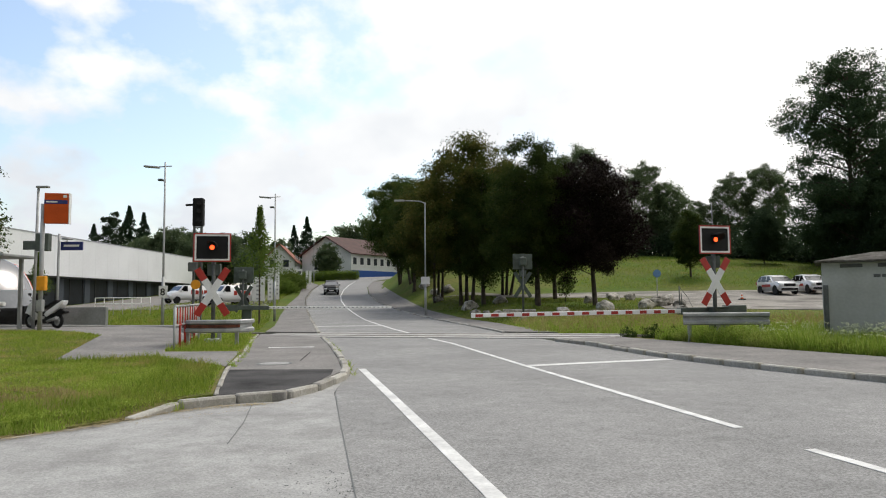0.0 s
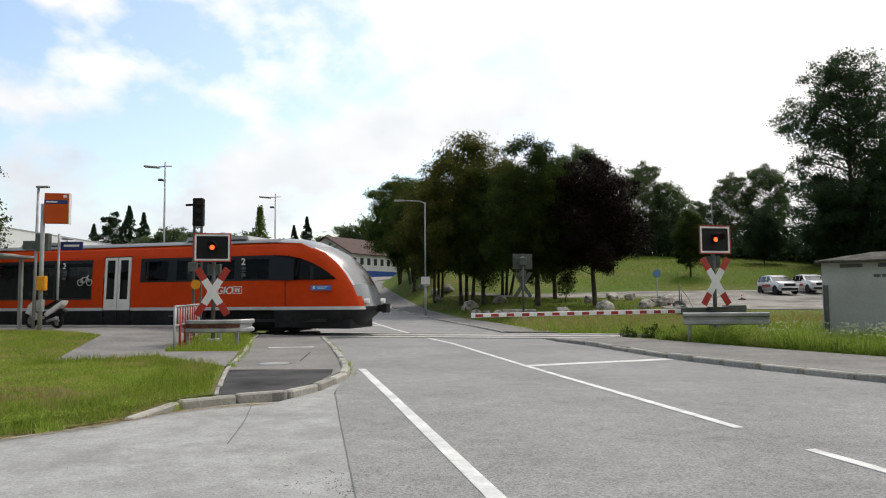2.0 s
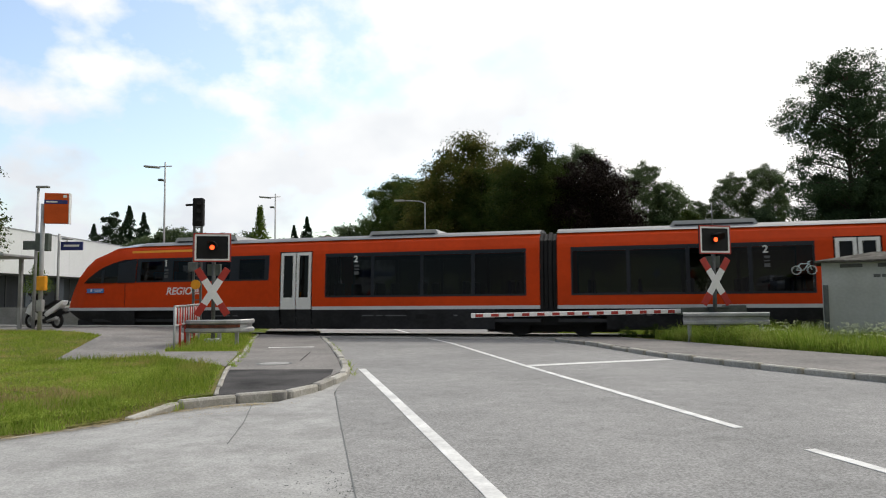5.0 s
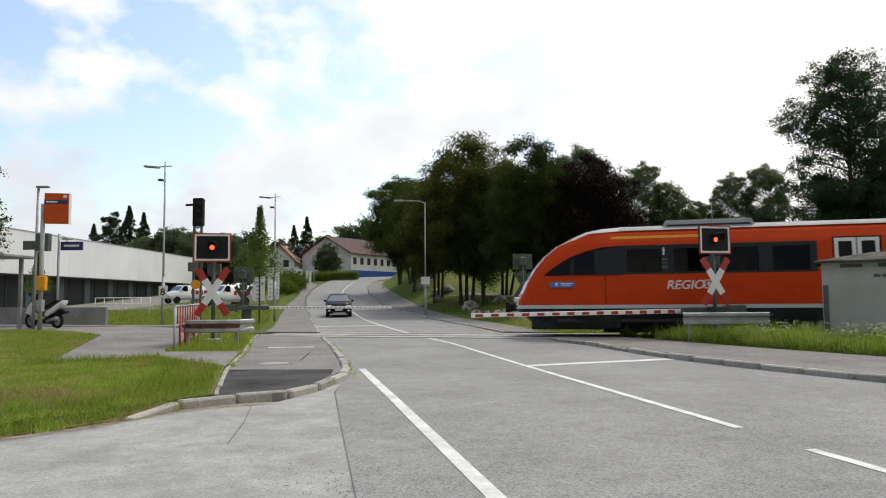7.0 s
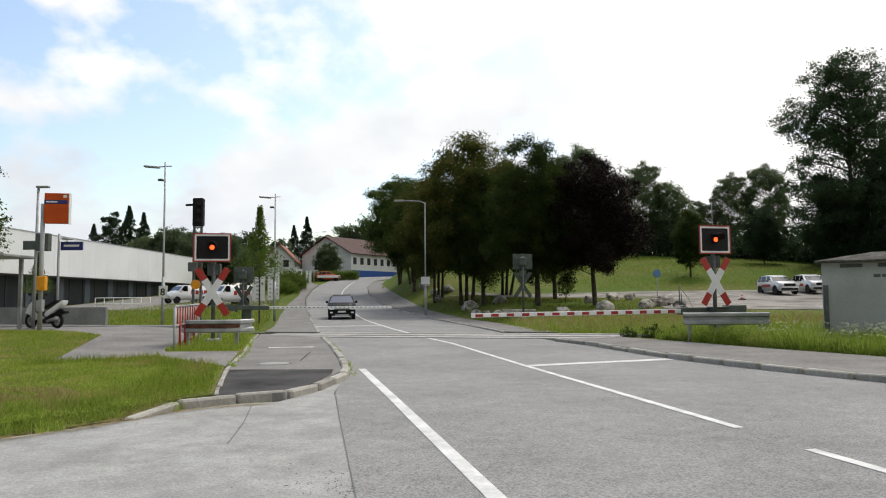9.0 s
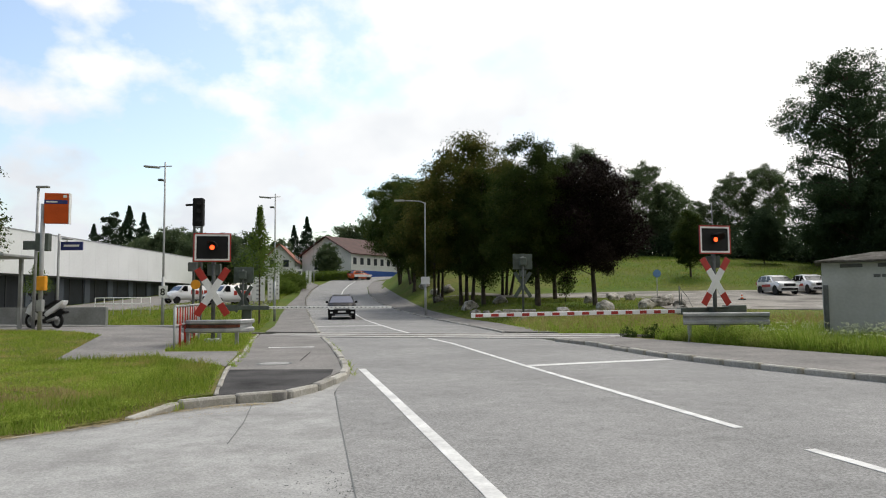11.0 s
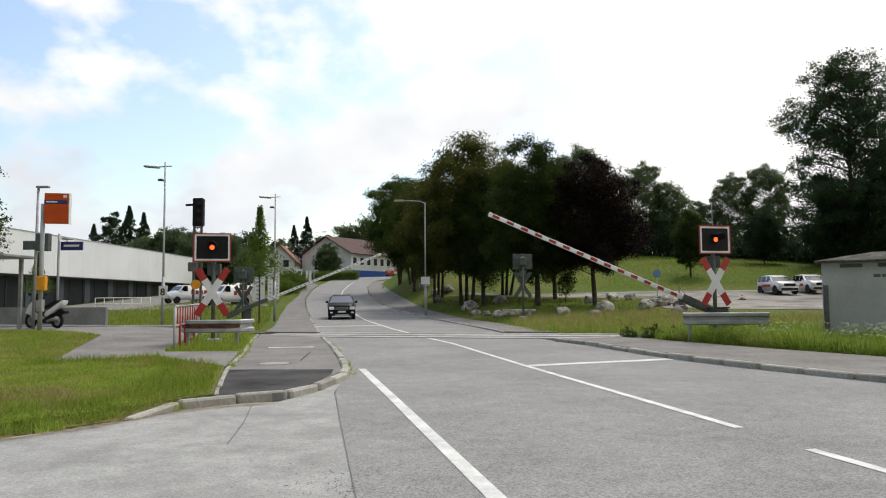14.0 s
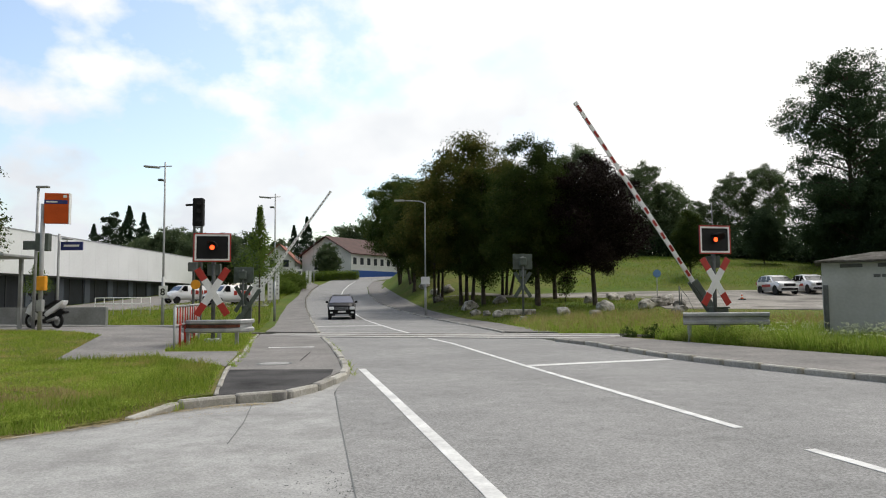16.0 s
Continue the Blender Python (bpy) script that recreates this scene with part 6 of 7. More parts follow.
van = vehicle("delivery_van", VAN, 1.25, 1.95, [(-1.35, -0.4, -0.85, -0.4)], (-1.7, 1.55), M_CARWHITE, "white delivery van with red lettering on the forecourt", "van", tuck=0.10)
for s in (-1, 1):
    for k in range(4):
        part("side_mark", boxb(*sorted((s * 0.98, s * 0.992)), 0.0 + k * 0.55, 0.40 + k * 0.55, 0.95, 1.40, 0.003, 1), M_SIGNRED, van)
van.matrix_basis = pose(-29.4, 80.9, land(-29.4, 80.9), 0, 0, -38)
copy_thing(van, pose(-21.8, 71.5, land(-21.8, 71.5), 0, 0, -35))
HATCH = [(-1.95, 0.28), (-2.0, 0.6), (-1.9, 0.82), (-1.2, 0.98), (-0.95, 1.02), (-0.2, 1.46), (0.4, 1.52), (1.5, 1.48), (1.95, 1.02), (2.0, 0.8), (1.95, 0.3), (1.4, 0.2), (-1.4, 0.2)]
ocar = vehicle("orange_car", HATCH, 1.0, 1.76, [(-0.7, 0.2, -0.12, 0.2), (0.27, 1.1, 0.27, 1.05), (1.15, 1.6, 1.1, 1.3)], (-1.25, 1.25), M_CARORANGE, "orange and white car driving past on the hill")
for s in (-1, 1):
    part("white_stripe", boxb(*sorted((s * 0.885, s * 0.9)), -1.7, 1.7, 0.45, 0.86, 0.003, 1), M_WHITE, ocar)


# ---- buildings on the hill ----
def house(name, x, y, z, rz, w, l, eave, ridge, label, blue=False, rows=1, cols=4, tiles=None):
    """A gabled house; its gable faces -y, its ridge runs along y."""
    root = thing(name, pose(x, y, z, 0, 0, rz), label, "house")
    bm = bmesh.new()
    prism(bm, [(-w / 2, -2), (w / 2, -2), (w / 2, eave), (0, ridge), (-w / 2, eave)], 0, l)
    part("wall", bm, M_RENDER, root)
    for s in (-1, 1):
        bm = bmesh.new()
        o = 0.5
        sl = (ridge - eave) / (w / 2)
        prism(bm, [(0, ridge + 0.22), (s * (w / 2 + o), eave - sl * o + 0.22), (s * (w / 2 + o), eave - sl * o + 0.04), (0, ridge + 0.04)], -o, l + o)
        part("roof", bm, tiles or M_ROOFTILE, root, "dull red tiled roof slope")
    for r in range(rows):
        for c in range(cols):
            yy = l * (c + 0.5) / cols
            zz = 2.3 + r * 2.8
            wd = sub("window", pose(w / 2, yy, zz), root)
            part("pane", boxb(-0.02, 0.02, -0.55, 0.55, 0, 1.3, 0.01, 1), M_DARKGLASS, wd)
            part("frame", boxb(-0.01, 0.035, -0.65, -0.55, -0.1, 1.4, 0.01, 1), M_WHITE, wd)
            part("frame", boxb(-0.01, 0.035, 0.55, 0.65, -0.1, 1.4, 0.01, 1), M_WHITE, wd)
            part("sill", boxb(-0.01, 0.09, -0.7, 0.7, -0.16, -0.08, 0.01, 1), M_WHITE, wd)
    for xx in (-w * 0.22, w * 0.22):
        wd = sub("window", pose(xx, 0, 1.4), root)
        part("pane", boxb(-0.5, 0.5, -0.03, 0.02, 0, 1.3, 0.01, 1), M_DARKGLASS, wd)
        part("sill", boxb(-0.6, 0.6, -0.09, 0.02, -0.1, 0, 0.01, 1), M_WHITE, wd)
    if blue:
        part("blue_band", boxb(w / 2, w / 2 + 0.06, 0.2, l - 0.2, -1.2, 1.2, 0.01, 1), M_BLUEWALL, root)
        part("blue_band", boxb(-w / 2, w / 2, -0.06, 0, -1.2, 0.9, 0.01, 1), M_BLUEWALL, root)
    return root


M_ORANGETILE = material("orange_roof_tiles", (0.30, 0.105, 0.062), 0.85, var=0.2, scale=1, fine=10)
M_BLUEWALL = material("blue_wall_paint", (0.03, 0.10, 0.42), 0.7, var=0.08)
house("hill_house", -22.4, 135, 5.6, -30, 12.0, 20, 4.4, 7.7, "long white house with red roof and blue plinth", True, 1, 9)
house("small_house", -30.2, 130, 6.0, 5, 5.6, 9, 2.6, 5.5, "small white house with a steep red roof", False, 1, 3, M_ORANGETILE)
house("small_house", -52.0, 150, 6.0, 5, 8, 10, 3.6, 6.8, "small white house with a steep red roof", False, 1, 3, M_ORANGETILE)


def gate_signs():
    g = thing("entrance_sign", pose(-22.8, 112, land(-22.8, 112)), "small white sign on two posts beside the hill road", "sign")
    part("board", boxb(-0.45, 0.45, -0.03, 0.03, 1.3, 2.3, 0.01), M_WHITE, g)
    part("dark_print", boxb(-0.28, 0.28, -0.04, -0.028, 1.55, 1.95, 0.004, 1), M_DKSTEEL, g)
    for x in (-0.35, 0.35):
        part("post", cyl(bmesh.new(), (x, 0.05, -0.3), (x, 0.05, 1.4), 0.04, 0.04, 8), M_STEEL, g)
    for x in (-21.7, -21.2):
        p = thing("gate_pillar", pose(x, 112.5, land(x, 112.5)), "white rendered gate pillar beside the hill road", "pillar", "gate pillars")
        part("shaft", boxb(-0.18, 0.18, -0.18, 0.18, -0.3, 2.0, 0.02), M_WHITE, p)
        part("cap", boxb(-0.22, 0.22, -0.22, 0.22, 2.0, 2.08, 0.02), M_STEEL, p)


gate_signs()


# ---- the relay hut ----
def hut():
    root = thing("relay_hut", pose(9.80, 18.3, 0.05, 0, 0, -29), "grey concrete relay hut with a shallow roof in tall grass", "hut")
    w, d, h = 2.9, 2.3, 2.18
    part("wall", boxb(0, w, 0, d, -0.3, h, 0.03), M_HUT, root)
    part("door_leaf", boxb(1.9, 2.75, -0.03, 0.02, 0.1, 2.0, 0.01), M_GREENBOX, root)
    bm = bmesh.new()
    o = 0.16
    b = [bm.verts.new(p) for p in ((-o, -o, h), (w + o, -o, h), (w + o, d + o, h), (-o, d + o, h))]
    t = [bm.verts.new(p) for p in ((-o, -o, h + 0.045), (w + o, -o, h + 0.045), (w + o, d + o, h + 0.045), (-o, d + o, h + 0.045))]
    p = [bm.verts.new((w * 0.42, d / 2, h + 0.30)), bm.verts.new((w * 0.58, d / 2, h + 0.30))]
    bm.faces.new(b[::-1])
    for i in range(4):
        bm.faces.new((b[i], b[(i + 1) % 4], t[(i + 1) % 4], t[i]))
    bm.faces.new((t[0], t[1], p[1], p[0]))
    bm.faces.new((t[1], t[2], p[1]))
    bm.faces.new((t[2], t[3], p[0], p[1]))
    bm.faces.new((t[3], t[0], p[0]))
    part("roof", bm, M_HUTROOF, root, "weathered shallow hipped roof")
    for x0 in (0.42, 1.25):
        part("air_vent", boxb(x0, x0 + 0.5, -0.02, 0.02, h - 0.14, h - 0.05, 0.008, 1), M_DKSTEEL, root)
    part("cable_duct", boxb(0.02, 0.14, -0.07, 0.0, -0.2, 1.6, 0.01), M_DKSTEEL, root)
    for i, (a, bb) in enumerate(((1.15, 1.30), (1.33, 1.44), (1.47, 1.60), (1.66, 1.76))):
        part("lettering_bar", boxb(a, bb, -0.006, 0.01, 1.78, 1.86, 0.001, 1), M_DKSTEEL, root)


M_STRAW = material("dry_straw", (0.42, 0.33, 0.17), 0.95, var=0.2)
M_HUTROOF = material("weathered_roofing", (0.060, 0.055, 0.046), 0.95, var=0.4, scale=3, fine=16, bump=0.02, second=(0.15, 0.145, 0.13), spec=0.1)
hut()


# ---- boulders, signs and small things in the park ----
def boulder(x, y, r, seed, flat=0.7, label="pale weathered limestone boulder on the grass"):
    bm = bmesh.new()
    bmesh.ops.create_icosphere(bm, subdivisions=3, radius=1)
    cuts = [Vector((noise.noise((seed, k, 1.3)), noise.noise((seed, k, 5.1)), abs(noise.noise((seed, k, 8.7))))).normalized() for k in range(7)]
    o = Vector((seed * 7.3, seed * 3.1, seed * 1.7))
    for v in bm.verts:
        n = noise.noise(v.co * 1.1 + o) * 0.45 + noise.noise(v.co * 3.0 + o) * 0.14
        v.co *= 1 + n
        for c in cuts:
            over = v.co.dot(c) - 0.72
            if over > 0:
                v.co -= c * over
        v.co = Vector((v.co.x * r, v.co.y * r * 0.8, v.co.z * r * flat))
    ob = part("boulder", bm, M_STONE)
    ob.matrix_basis = pose(x, y, land(x, y) + r * flat * 0.45, 0, 0, seed * 53)
    tagged(ob, label, "boulder", "boulders of the park")


for i, (x, y, r) in enumerate([(6.7, 39.4, 0.5), (7.9, 36.8, 0.4), (9.5, 42, 0.62), (12.4, 43.4, 0.62), (14.2, 54, 0.55), (14.1, 46, 0.72), (12.6, 38, 0.5), (13.0, 54.3, 0.6), (10.4, 50.2, 0.62), (4.3, 53, 0.55), (2.2, 49, 0.42), (2.9, 47.2, 0.34), (3.5, 44.9, 0.4), (-0.5, 63.8, 0.6), (-0.8, 68.3, 0.6), (0.4, 67.6, 0.7), (2.0, 53.6, 0.7), (-2.0, 74, 0.6), (14.9, 44.6, 0.5), (13.2, 45.0, 0.42), (16.6, 52, 0.5)]):
    boulder(x, y, r, i + 1)
bm = boxb(-1.0, 1.0, -0.22, 0.22, 0, 0.34, 0.05)
ob = part("stone_bench", bm, M_STONE)
ob.matrix_basis = pose(4.6, 43, land(4.6, 43) - 0.02, 0, 0, -6)
tagged(ob, "long low stone slab on the grass", "bench")


def round_sign():
    root = thing("blue_sign", pose(16.2, 53.6, land(16.2, 53.6)), "round blue traffic sign on a grey post", "sign")
    part("post", cyl(bmesh.new(), (0, 0, -0.2), (0, 0, 2.0), 0.035, 0.035, 8), M_STEEL, root)
    part("disc", cyl(bmesh.new(), (0, -0.05, 1.95), (0, -0.035, 1.95), 0.30, 0.30, 24), M_SKYBLUE, root)
    c = thing("traffic_cone", pose(22.1, 52.4, land(22.1, 52.4)), "orange and white traffic cone in the yard", "cone")
    part("base", boxb(-0.2, 0.2, -0.2, 0.2, -0.05, 0.04, 0.01), M_BLACK, c)
    for i, mt in enumerate((M_CARORANGE, M_WHITE, M_CARORANGE, M_WHITE)):
        part("red_ring" if i % 2 == 0 else "white_ring", cyl(bmesh.new(), (0, 0, 0.04 + i * 0.1), (0, 0, 0.14 + i * 0.1), 0.12 - 0.025 * i, 0.095 - 0.025 * i, 14), mt, c)
    for bx, by, bw, bh in ((-18.7, 71.5, 0.62, 2.7), (-17.75, 72.5, 0.25, 2.4), (-17.2, 73.2, 0.22, 3.1)):
        b = thing("info_board", pose(bx, by, land(bx, by), 0, 0, 8), "white information board with grey lettering by the forecourt", "sign", "boards by the forecourt")
        part("board", boxb(-bw, bw, -0.06, 0.06, 0.3, bh, 0.02), M_WHITE, b)
        for k in range(5):
            part("lettering_bar", boxb(-bw * 0.3, bw * 0.35, -0.068, -0.058, bh - 0.6 - k * 0.42, bh - 0.42 - k * 0.42, 0.002, 1), M_STEEL, b)
        for q in (-bw * 0.8, bw * 0.8):
            part("post", cyl(bmesh.new(), (q, 0.08, -0.2), (q, 0.08, bh - 0.1), 0.04, 0.04, 8), M_STEEL, b)
    m = thing("manhole", pose(-3.45, 14.5, 0.102), "round cast-iron manhole cover in the footway", "manhole cover")
    part("cover", cyl(bmesh.new(), (0, 0, -0.02), (0, 0, 0.006), 0.30, 0.30, 26), M_APRON, m)
    part("ring", cyl(bmesh.new(), (0, 0, -0.02), (0, 0, 0.003), 0.36, 0.36, 26), M_DKSTEEL, m)


round_sign()


def fence_posts():
    root = thing("fence", pose(13.2, 39.6, land(13.2, 39.6)), "two thin dark posts with a slack wire", "fence")
    part("post", cyl(bmesh.new(), (0, 0, -0.2), (0, 0, 1.45), 0.035, 0.03, 8), M_DKSTEEL, root)
    part("post", cyl(bmesh.new(), (0.28, 0.3, -0.2), (0.20, 0.3, 1.05), 0.03, 0.03, 8), M_DKSTEEL, root)
    part("wire", tube(bmesh.new(), [(0, 0, 1.4), (0.5, 0.1, 0.8), (0.85, 0.2, 0.1)], 0.012, 5), M_DKSTEEL, root)


fence_posts()

# ---- more planting ----
sap = conifer("young_tree", 6.8, 1.85, 4600, 0.13, "slim young tree beside the far signal", 31, M_YOUNG, 0.36, 0.06, "young trees", 1.6)
place(sap, -10.5, 40.4)
shr = broadleaf("young_tree", 2.3, 0.75, 0.4, 1100, 0.13, M_YOUNG, "small bush between the boulders", 32, 0.03)
place(shr, 9.0, 52)
place_copy(sap, -28.7, 50, 40, 0.72)
low = broadleaf("bush", 1.0, 0.75, 0.05, 2600, 0.06, M_LEAF, "low dark shrub at the trackside", 36, 0.02, top=0.35, boughs=20)
place(low, 6.7, 22.7, 0, 0.55)
place_copy(low, 6.0, 23.1, 80, 0.45)
place_copy(low, 7.3, 22.3, 150, 0.5)
bsh = broadleaf("bush", 2.0, 1.5, 0.1, 6000, 0.11, M_HEDGE, "rounded light green bush beside the uphill footway", 35, 0.03, top=0.35)
place(bsh, -19.6, 88)
for x, y, s in ((-20.2, 93, 1.5), (-21.3, 90, 1.2), (-20.8, 97, 1.3)):
    place_copy(bsh, x, y, x * 31, s)
edge_tree = broadleaf("platform_tree", 8.0, 2.6, 2.5, 20000, 0.10, M_LEAF, "leafy tree beside the platform", 33, 0.14)
place(edge_tree, -21.3, 30.0)
con = conifer("spruce", 17, 6.0, 22000, 0.24, "dark spruce on the skyline", 41)
place(con, -62.5, 140)
for x, y, s in ((-59.6, 140, 0.92), (-69.0, 139, 0.78), (-34.9, 165, 0.88), (-31.9, 165, 1.0)):
    place_copy(con, x, y, x * 13, s, 0.0)
far = broadleaf("far_tree", 12, 4.4, 0.8, 18000, 0.30, M_LEAF_FAR, "leafy tree on the skyline behind the hall", 42, 0.25, "trees on the skyline", top=0.42)
place(far, -53, 133, 0, 1.0)
tall = broadleaf("far_tree", 16.2, 2.5, 2.5, 16000, 0.22, M_LEAF_SHADE, "slim tall tree on the skyline among spruces", 43, 0.2, "trees on the skyline", top=0.55, boughs=26, core=0.2)
place(tall, -65.3, 139)
for i, (x, y, s) in enumerate([(-73, 141, 0.80), (-58, 136, 0.90), (-49, 131, 1.0), (-44, 140, 0.92), (-40, 145, 1.0), (-47, 150, 1.0), (-35, 150, 0.9), (-30, 178, 1.15), (-24, 175, 1.3), (-19, 172, 1.3), (-24, 150, 0.8), (-38, 126, 0.85), (-20.3, 124, 0.55), (-14, 170, 1.2), (-80, 145, 0.85), (-90, 145, 0.8), (-8, 160, 1.1), (-2, 150, 1.0), (-33, 120, 0.6), (-43, 124, 0.9)]):
    place_copy(far, x, y, i * 67, s)


def hedge(x0, y0, x1, y1, h, w, label):
    vs, fs = [], []
    n = int(math.hypot(x1 - x0, y1 - y0) * 2)
    for i in range(n):
        f = (i + 0.5) / n
        x, y = x0 + (x1 - x0) * f, y0 + (y1 - y0) * f
        for k in range(3):
            leaf_cloud(vs, fs, Vector((x, y + random.uniform(-w, w) / 2, land(x, y) + h * (0.2 + 0.3 * k))), h * 0.40, 520, 0.12)
    me = bpy.data.meshes.new("hedge")
    me.from_pydata([tuple(v) for v in vs], [], fs)
    me.materials.append(M_HEDGE)
    tagged(new("hedge", me), label, "hedge")


hedge(-24, 118.5, -14.5, 120.2, 1.4, 1.2, "clipped green hedge along the hill road")


# ---- grass ----
def inside(poly, x, y):
    c = False
    j = len(poly) - 1
    for i in range(len(poly)):
        (xi, yi), (xj, yj) = poly[i], poly[j]
        if (yi > y) != (yj > y) and x < (xj - xi) * (y - yi) / (yj - yi) + xi:
            c = not c
        j = i
    return c


def blades(name, poly, holes, n, h0, h1, w, lift, mat, label, tufts=0.5, clump=None):
    """Upright blades scattered over a patch of ground, thicker in tufts."""
    xs, ys = [p[0] for p in poly], [p[1] for p in poly]
    vs, fs = [], []
    made, tries = 0, 0
    while made < n and tries < n * 12:
        tries += 1
        x, y = random.uniform(min(xs), max(xs)), random.uniform(min(ys), max(ys))
        t = noise.noise((x * 0.9, y * 0.9, 3.0)) * 0.5 + 0.5
        if random.random() > 1 - tufts + tufts * t * 1.4 or not inside(poly, x, y) or any(inside(q, x, y) for q in holes):
            continue
        if clump is not None and noise.noise((x * 1.9, y * 1.9, 5.0)) < clump:
            continue
        h = (h0 + (h1 - h0) * random.random() ** 2) * (0.55 + 0.9 * t)
        a = random.uniform(0, 6.3)
        lean = h * (random.uniform(0.15, 0.8) if random.random() < 0.75 else random.uniform(0.9, 1.6))
        h *= 1.0 if lean < 0.85 * h else 0.6
        la = random.uniform(0, 6.3)
        z = land(x, y) + lift - 0.01 - (lawn_dip(x, y) if lift == 0.125 else 0)
        k = len(vs)
        dx, dy = math.cos(a) * w, math.sin(a) * w
        mx, my = x + math.cos(la) * lean * 0.35, y + math.sin(la) * lean * 0.35
        vs += [(x - dx, y - dy, z), (x + dx, y + dy, z), (mx + dx * 0.7, my + dy * 0.7, z + h * 0.6), (mx - dx * 0.7, my - dy * 0.7, z + h * 0.6), (x + math.cos(la) * lean, y + math.sin(la) * lean, z + h)]
        fs += [(k, k + 1, k + 2, k + 3), (k + 3, k + 2, k + 4)]
        made += 1
    me = bpy.data.meshes.new(name)
    me.from_pydata(vs, [], fs)
    me.materials.append(mat)
    return tagged(new(name, me), label, kind="stuff")


M_DRYGRASS = leafy("dry_grass_blades", (0.30, 0.24, 0.09), (0.46, 0.38, 0.19), 0.25)
random.seed(77)
PATH = [(-8.33, 15.1), (-9.29, 17.85), (-10.57, 21.95), (-13.5, 24.4), (-19, 25.8), (-19, 29.8), (-7.5, 26.7), (-8.4, 24.6), (-7.2, 18.4), (-6.9, 17.6), (-5.05, 17.6), (-4.2, 13.7), (-6.65, 16.2)]
LAWN = [(-4.66, 7.4), (-3.84, 8.5), (-3.48, 9.42), (-3.2, 9.75), (-4.25, 13.65), (-5.05, 17.7), (-5.8, 20.8), (-6.95, 25.8), (-16, 26.5), (-18, 26.5), (-12, 17), (-8, 11)]
blades("lawn_grass", LAWN, [PATH], 85000, 0.02, 0.10, 0.0055, 0.125, M_GRASS, "short uneven grass with dry patches")
blades("dry_grass", [(-5.1, 7.6), (-4.4, 8.2), (-4.6, 9.2), (-5.6, 10.4), (-6.6, 10.2), (-6.8, 9.2), (-6.2, 8.2)], [], 6500, 0.03, 0.13, 0.005, 0.125, M_DRYGRASS, "flattened dry grass in the lawn", 0.9, -0.1)
blades("matted_grass", [(-4.5, 7.5), (-3.85, 8.5), (-4.2, 9.3), (-5.2, 8.9), (-6.6, 8.0), (-8.6, 7.0), (-8.2, 5.7), (-6.2, 6.7)], [], 15000, 0.04, 0.15, 0.0055, 0.125, M_TALLGRASS, "long matted grass along the lawn's foot", 0.6)
blades("island_grass", [(-7.1, 18.0), (-5.2, 18.0), (-5.75, 20.8), (-6.9, 25.5), (-8.2, 24.6)], [], 6000, 0.05, 0.25, 0.006, 0.125, M_GRASS, "rough grass round the signal post")
blades("verge_grass", [(6.4, 21.6), (6.9, 20.62), (7.68, 18.6), (8.5, 16.7), (9.4, 14.8), (11, 14), (13, 17), (14, 19.6), (8, 21.6)], [], 60000, 0.12, 0.58, 0.007, 0.08, M_TALLGRASS, "tall grass and weeds on the verge", 0.4)


def umbels(n):
    """Flat white flower heads on thin stems over the verge grass."""
    random.seed(15)
    vs, fs = [], []
    poly = [(7.7, 20.0), (8.7, 17.2), (9.6, 15.4), (12, 16), (11, 19.2)]
    made = 0
    while made < n:
        x, y = random.uniform(7.5, 12), random.uniform(15, 20.2)
        if not inside(poly, x, y) or noise.noise((x * 0.8, y * 0.8, 9)) < -0.08:
            continue
        made += 1
        z = land(x, y) + 0.08 + random.uniform(0.34, 0.66)
        k = len(vs)
        vs += [(x - 0.003, y, land(x, y)), (x + 0.003, y, land(x, y)), (x, y, z)]
        fs.append((k, k + 1, k + 2))
        for _ in range(7):
            a, d = random.uniform(0, 6.3), random.uniform(0, 0.05)
            px, py, pz, q = x + d * math.cos(a), y + d * math.sin(a), z + random.uniform(-0.02, 0.02), random.uniform(0.006, 0.011)
            k = len(vs)
            vs += [(px - q, py - q, pz), (px + q, py - q, pz - 0.006), (px + q, py + q, pz + 0.008), (px - q, py + q, pz + 0.004)]
            fs.append((k, k + 1, k + 2, k + 3))
    me = bpy.data.meshes.new("verge_flowers")
    me.from_pydata(vs, [], fs)
    me.materials.append(M_FLOWER)
    tagged(new("verge_flowers", me), "white flowering weeds in the verge", kind="stuff")


umbels(260)


def weeds(name, poly, n, h0, h1, size, mat, label, lift, seed):
    """Broad-leaved weeds: short stems with leaves all the way up, in clumps."""
    rng = np.random.default_rng(seed)
    random.seed(seed)
    xs, ys = [p[0] for p in poly], [p[1] for p in poly]
    at = []
    while len(at) < n:
        x, y = random.uniform(min(xs), max(xs)), random.uniform(min(ys), max(ys))
        if not inside(poly, x, y) or noise.noise((x * 1.1, y * 1.1, 2.0)) < random.uniform(-0.3, 0.15):
            continue
        h = random.uniform(h0, h1) * (0.8 + 0.5 * noise.noise((x * 0.7, y * 0.7, 6.0)))
        k = 16
        z = rng.random(k) ** 0.8 * h
        at.append(np.stack([x + rng.normal(0, 0.07, k), y + rng.normal(0, 0.07, k), land(x, y) + lift + z], 1))
    me = leaf_mesh(name, np.concatenate(at), size, rng)
    me.materials.append(mat)
    tagged(new(name, me), label, kind="stuff")


weeds("verge_weeds", [(6.6, 21.4), (7.0, 20.55), (7.75, 18.6), (8.55, 16.75), (9.5, 14.8), (11, 14), (12, 17), (9.6, 18.2), (9.4, 20.4), (8, 21.6)], 2600, 0.18, 0.50, 0.045, M_WEED, "lush green weeds on the verge", 0.06, 61)
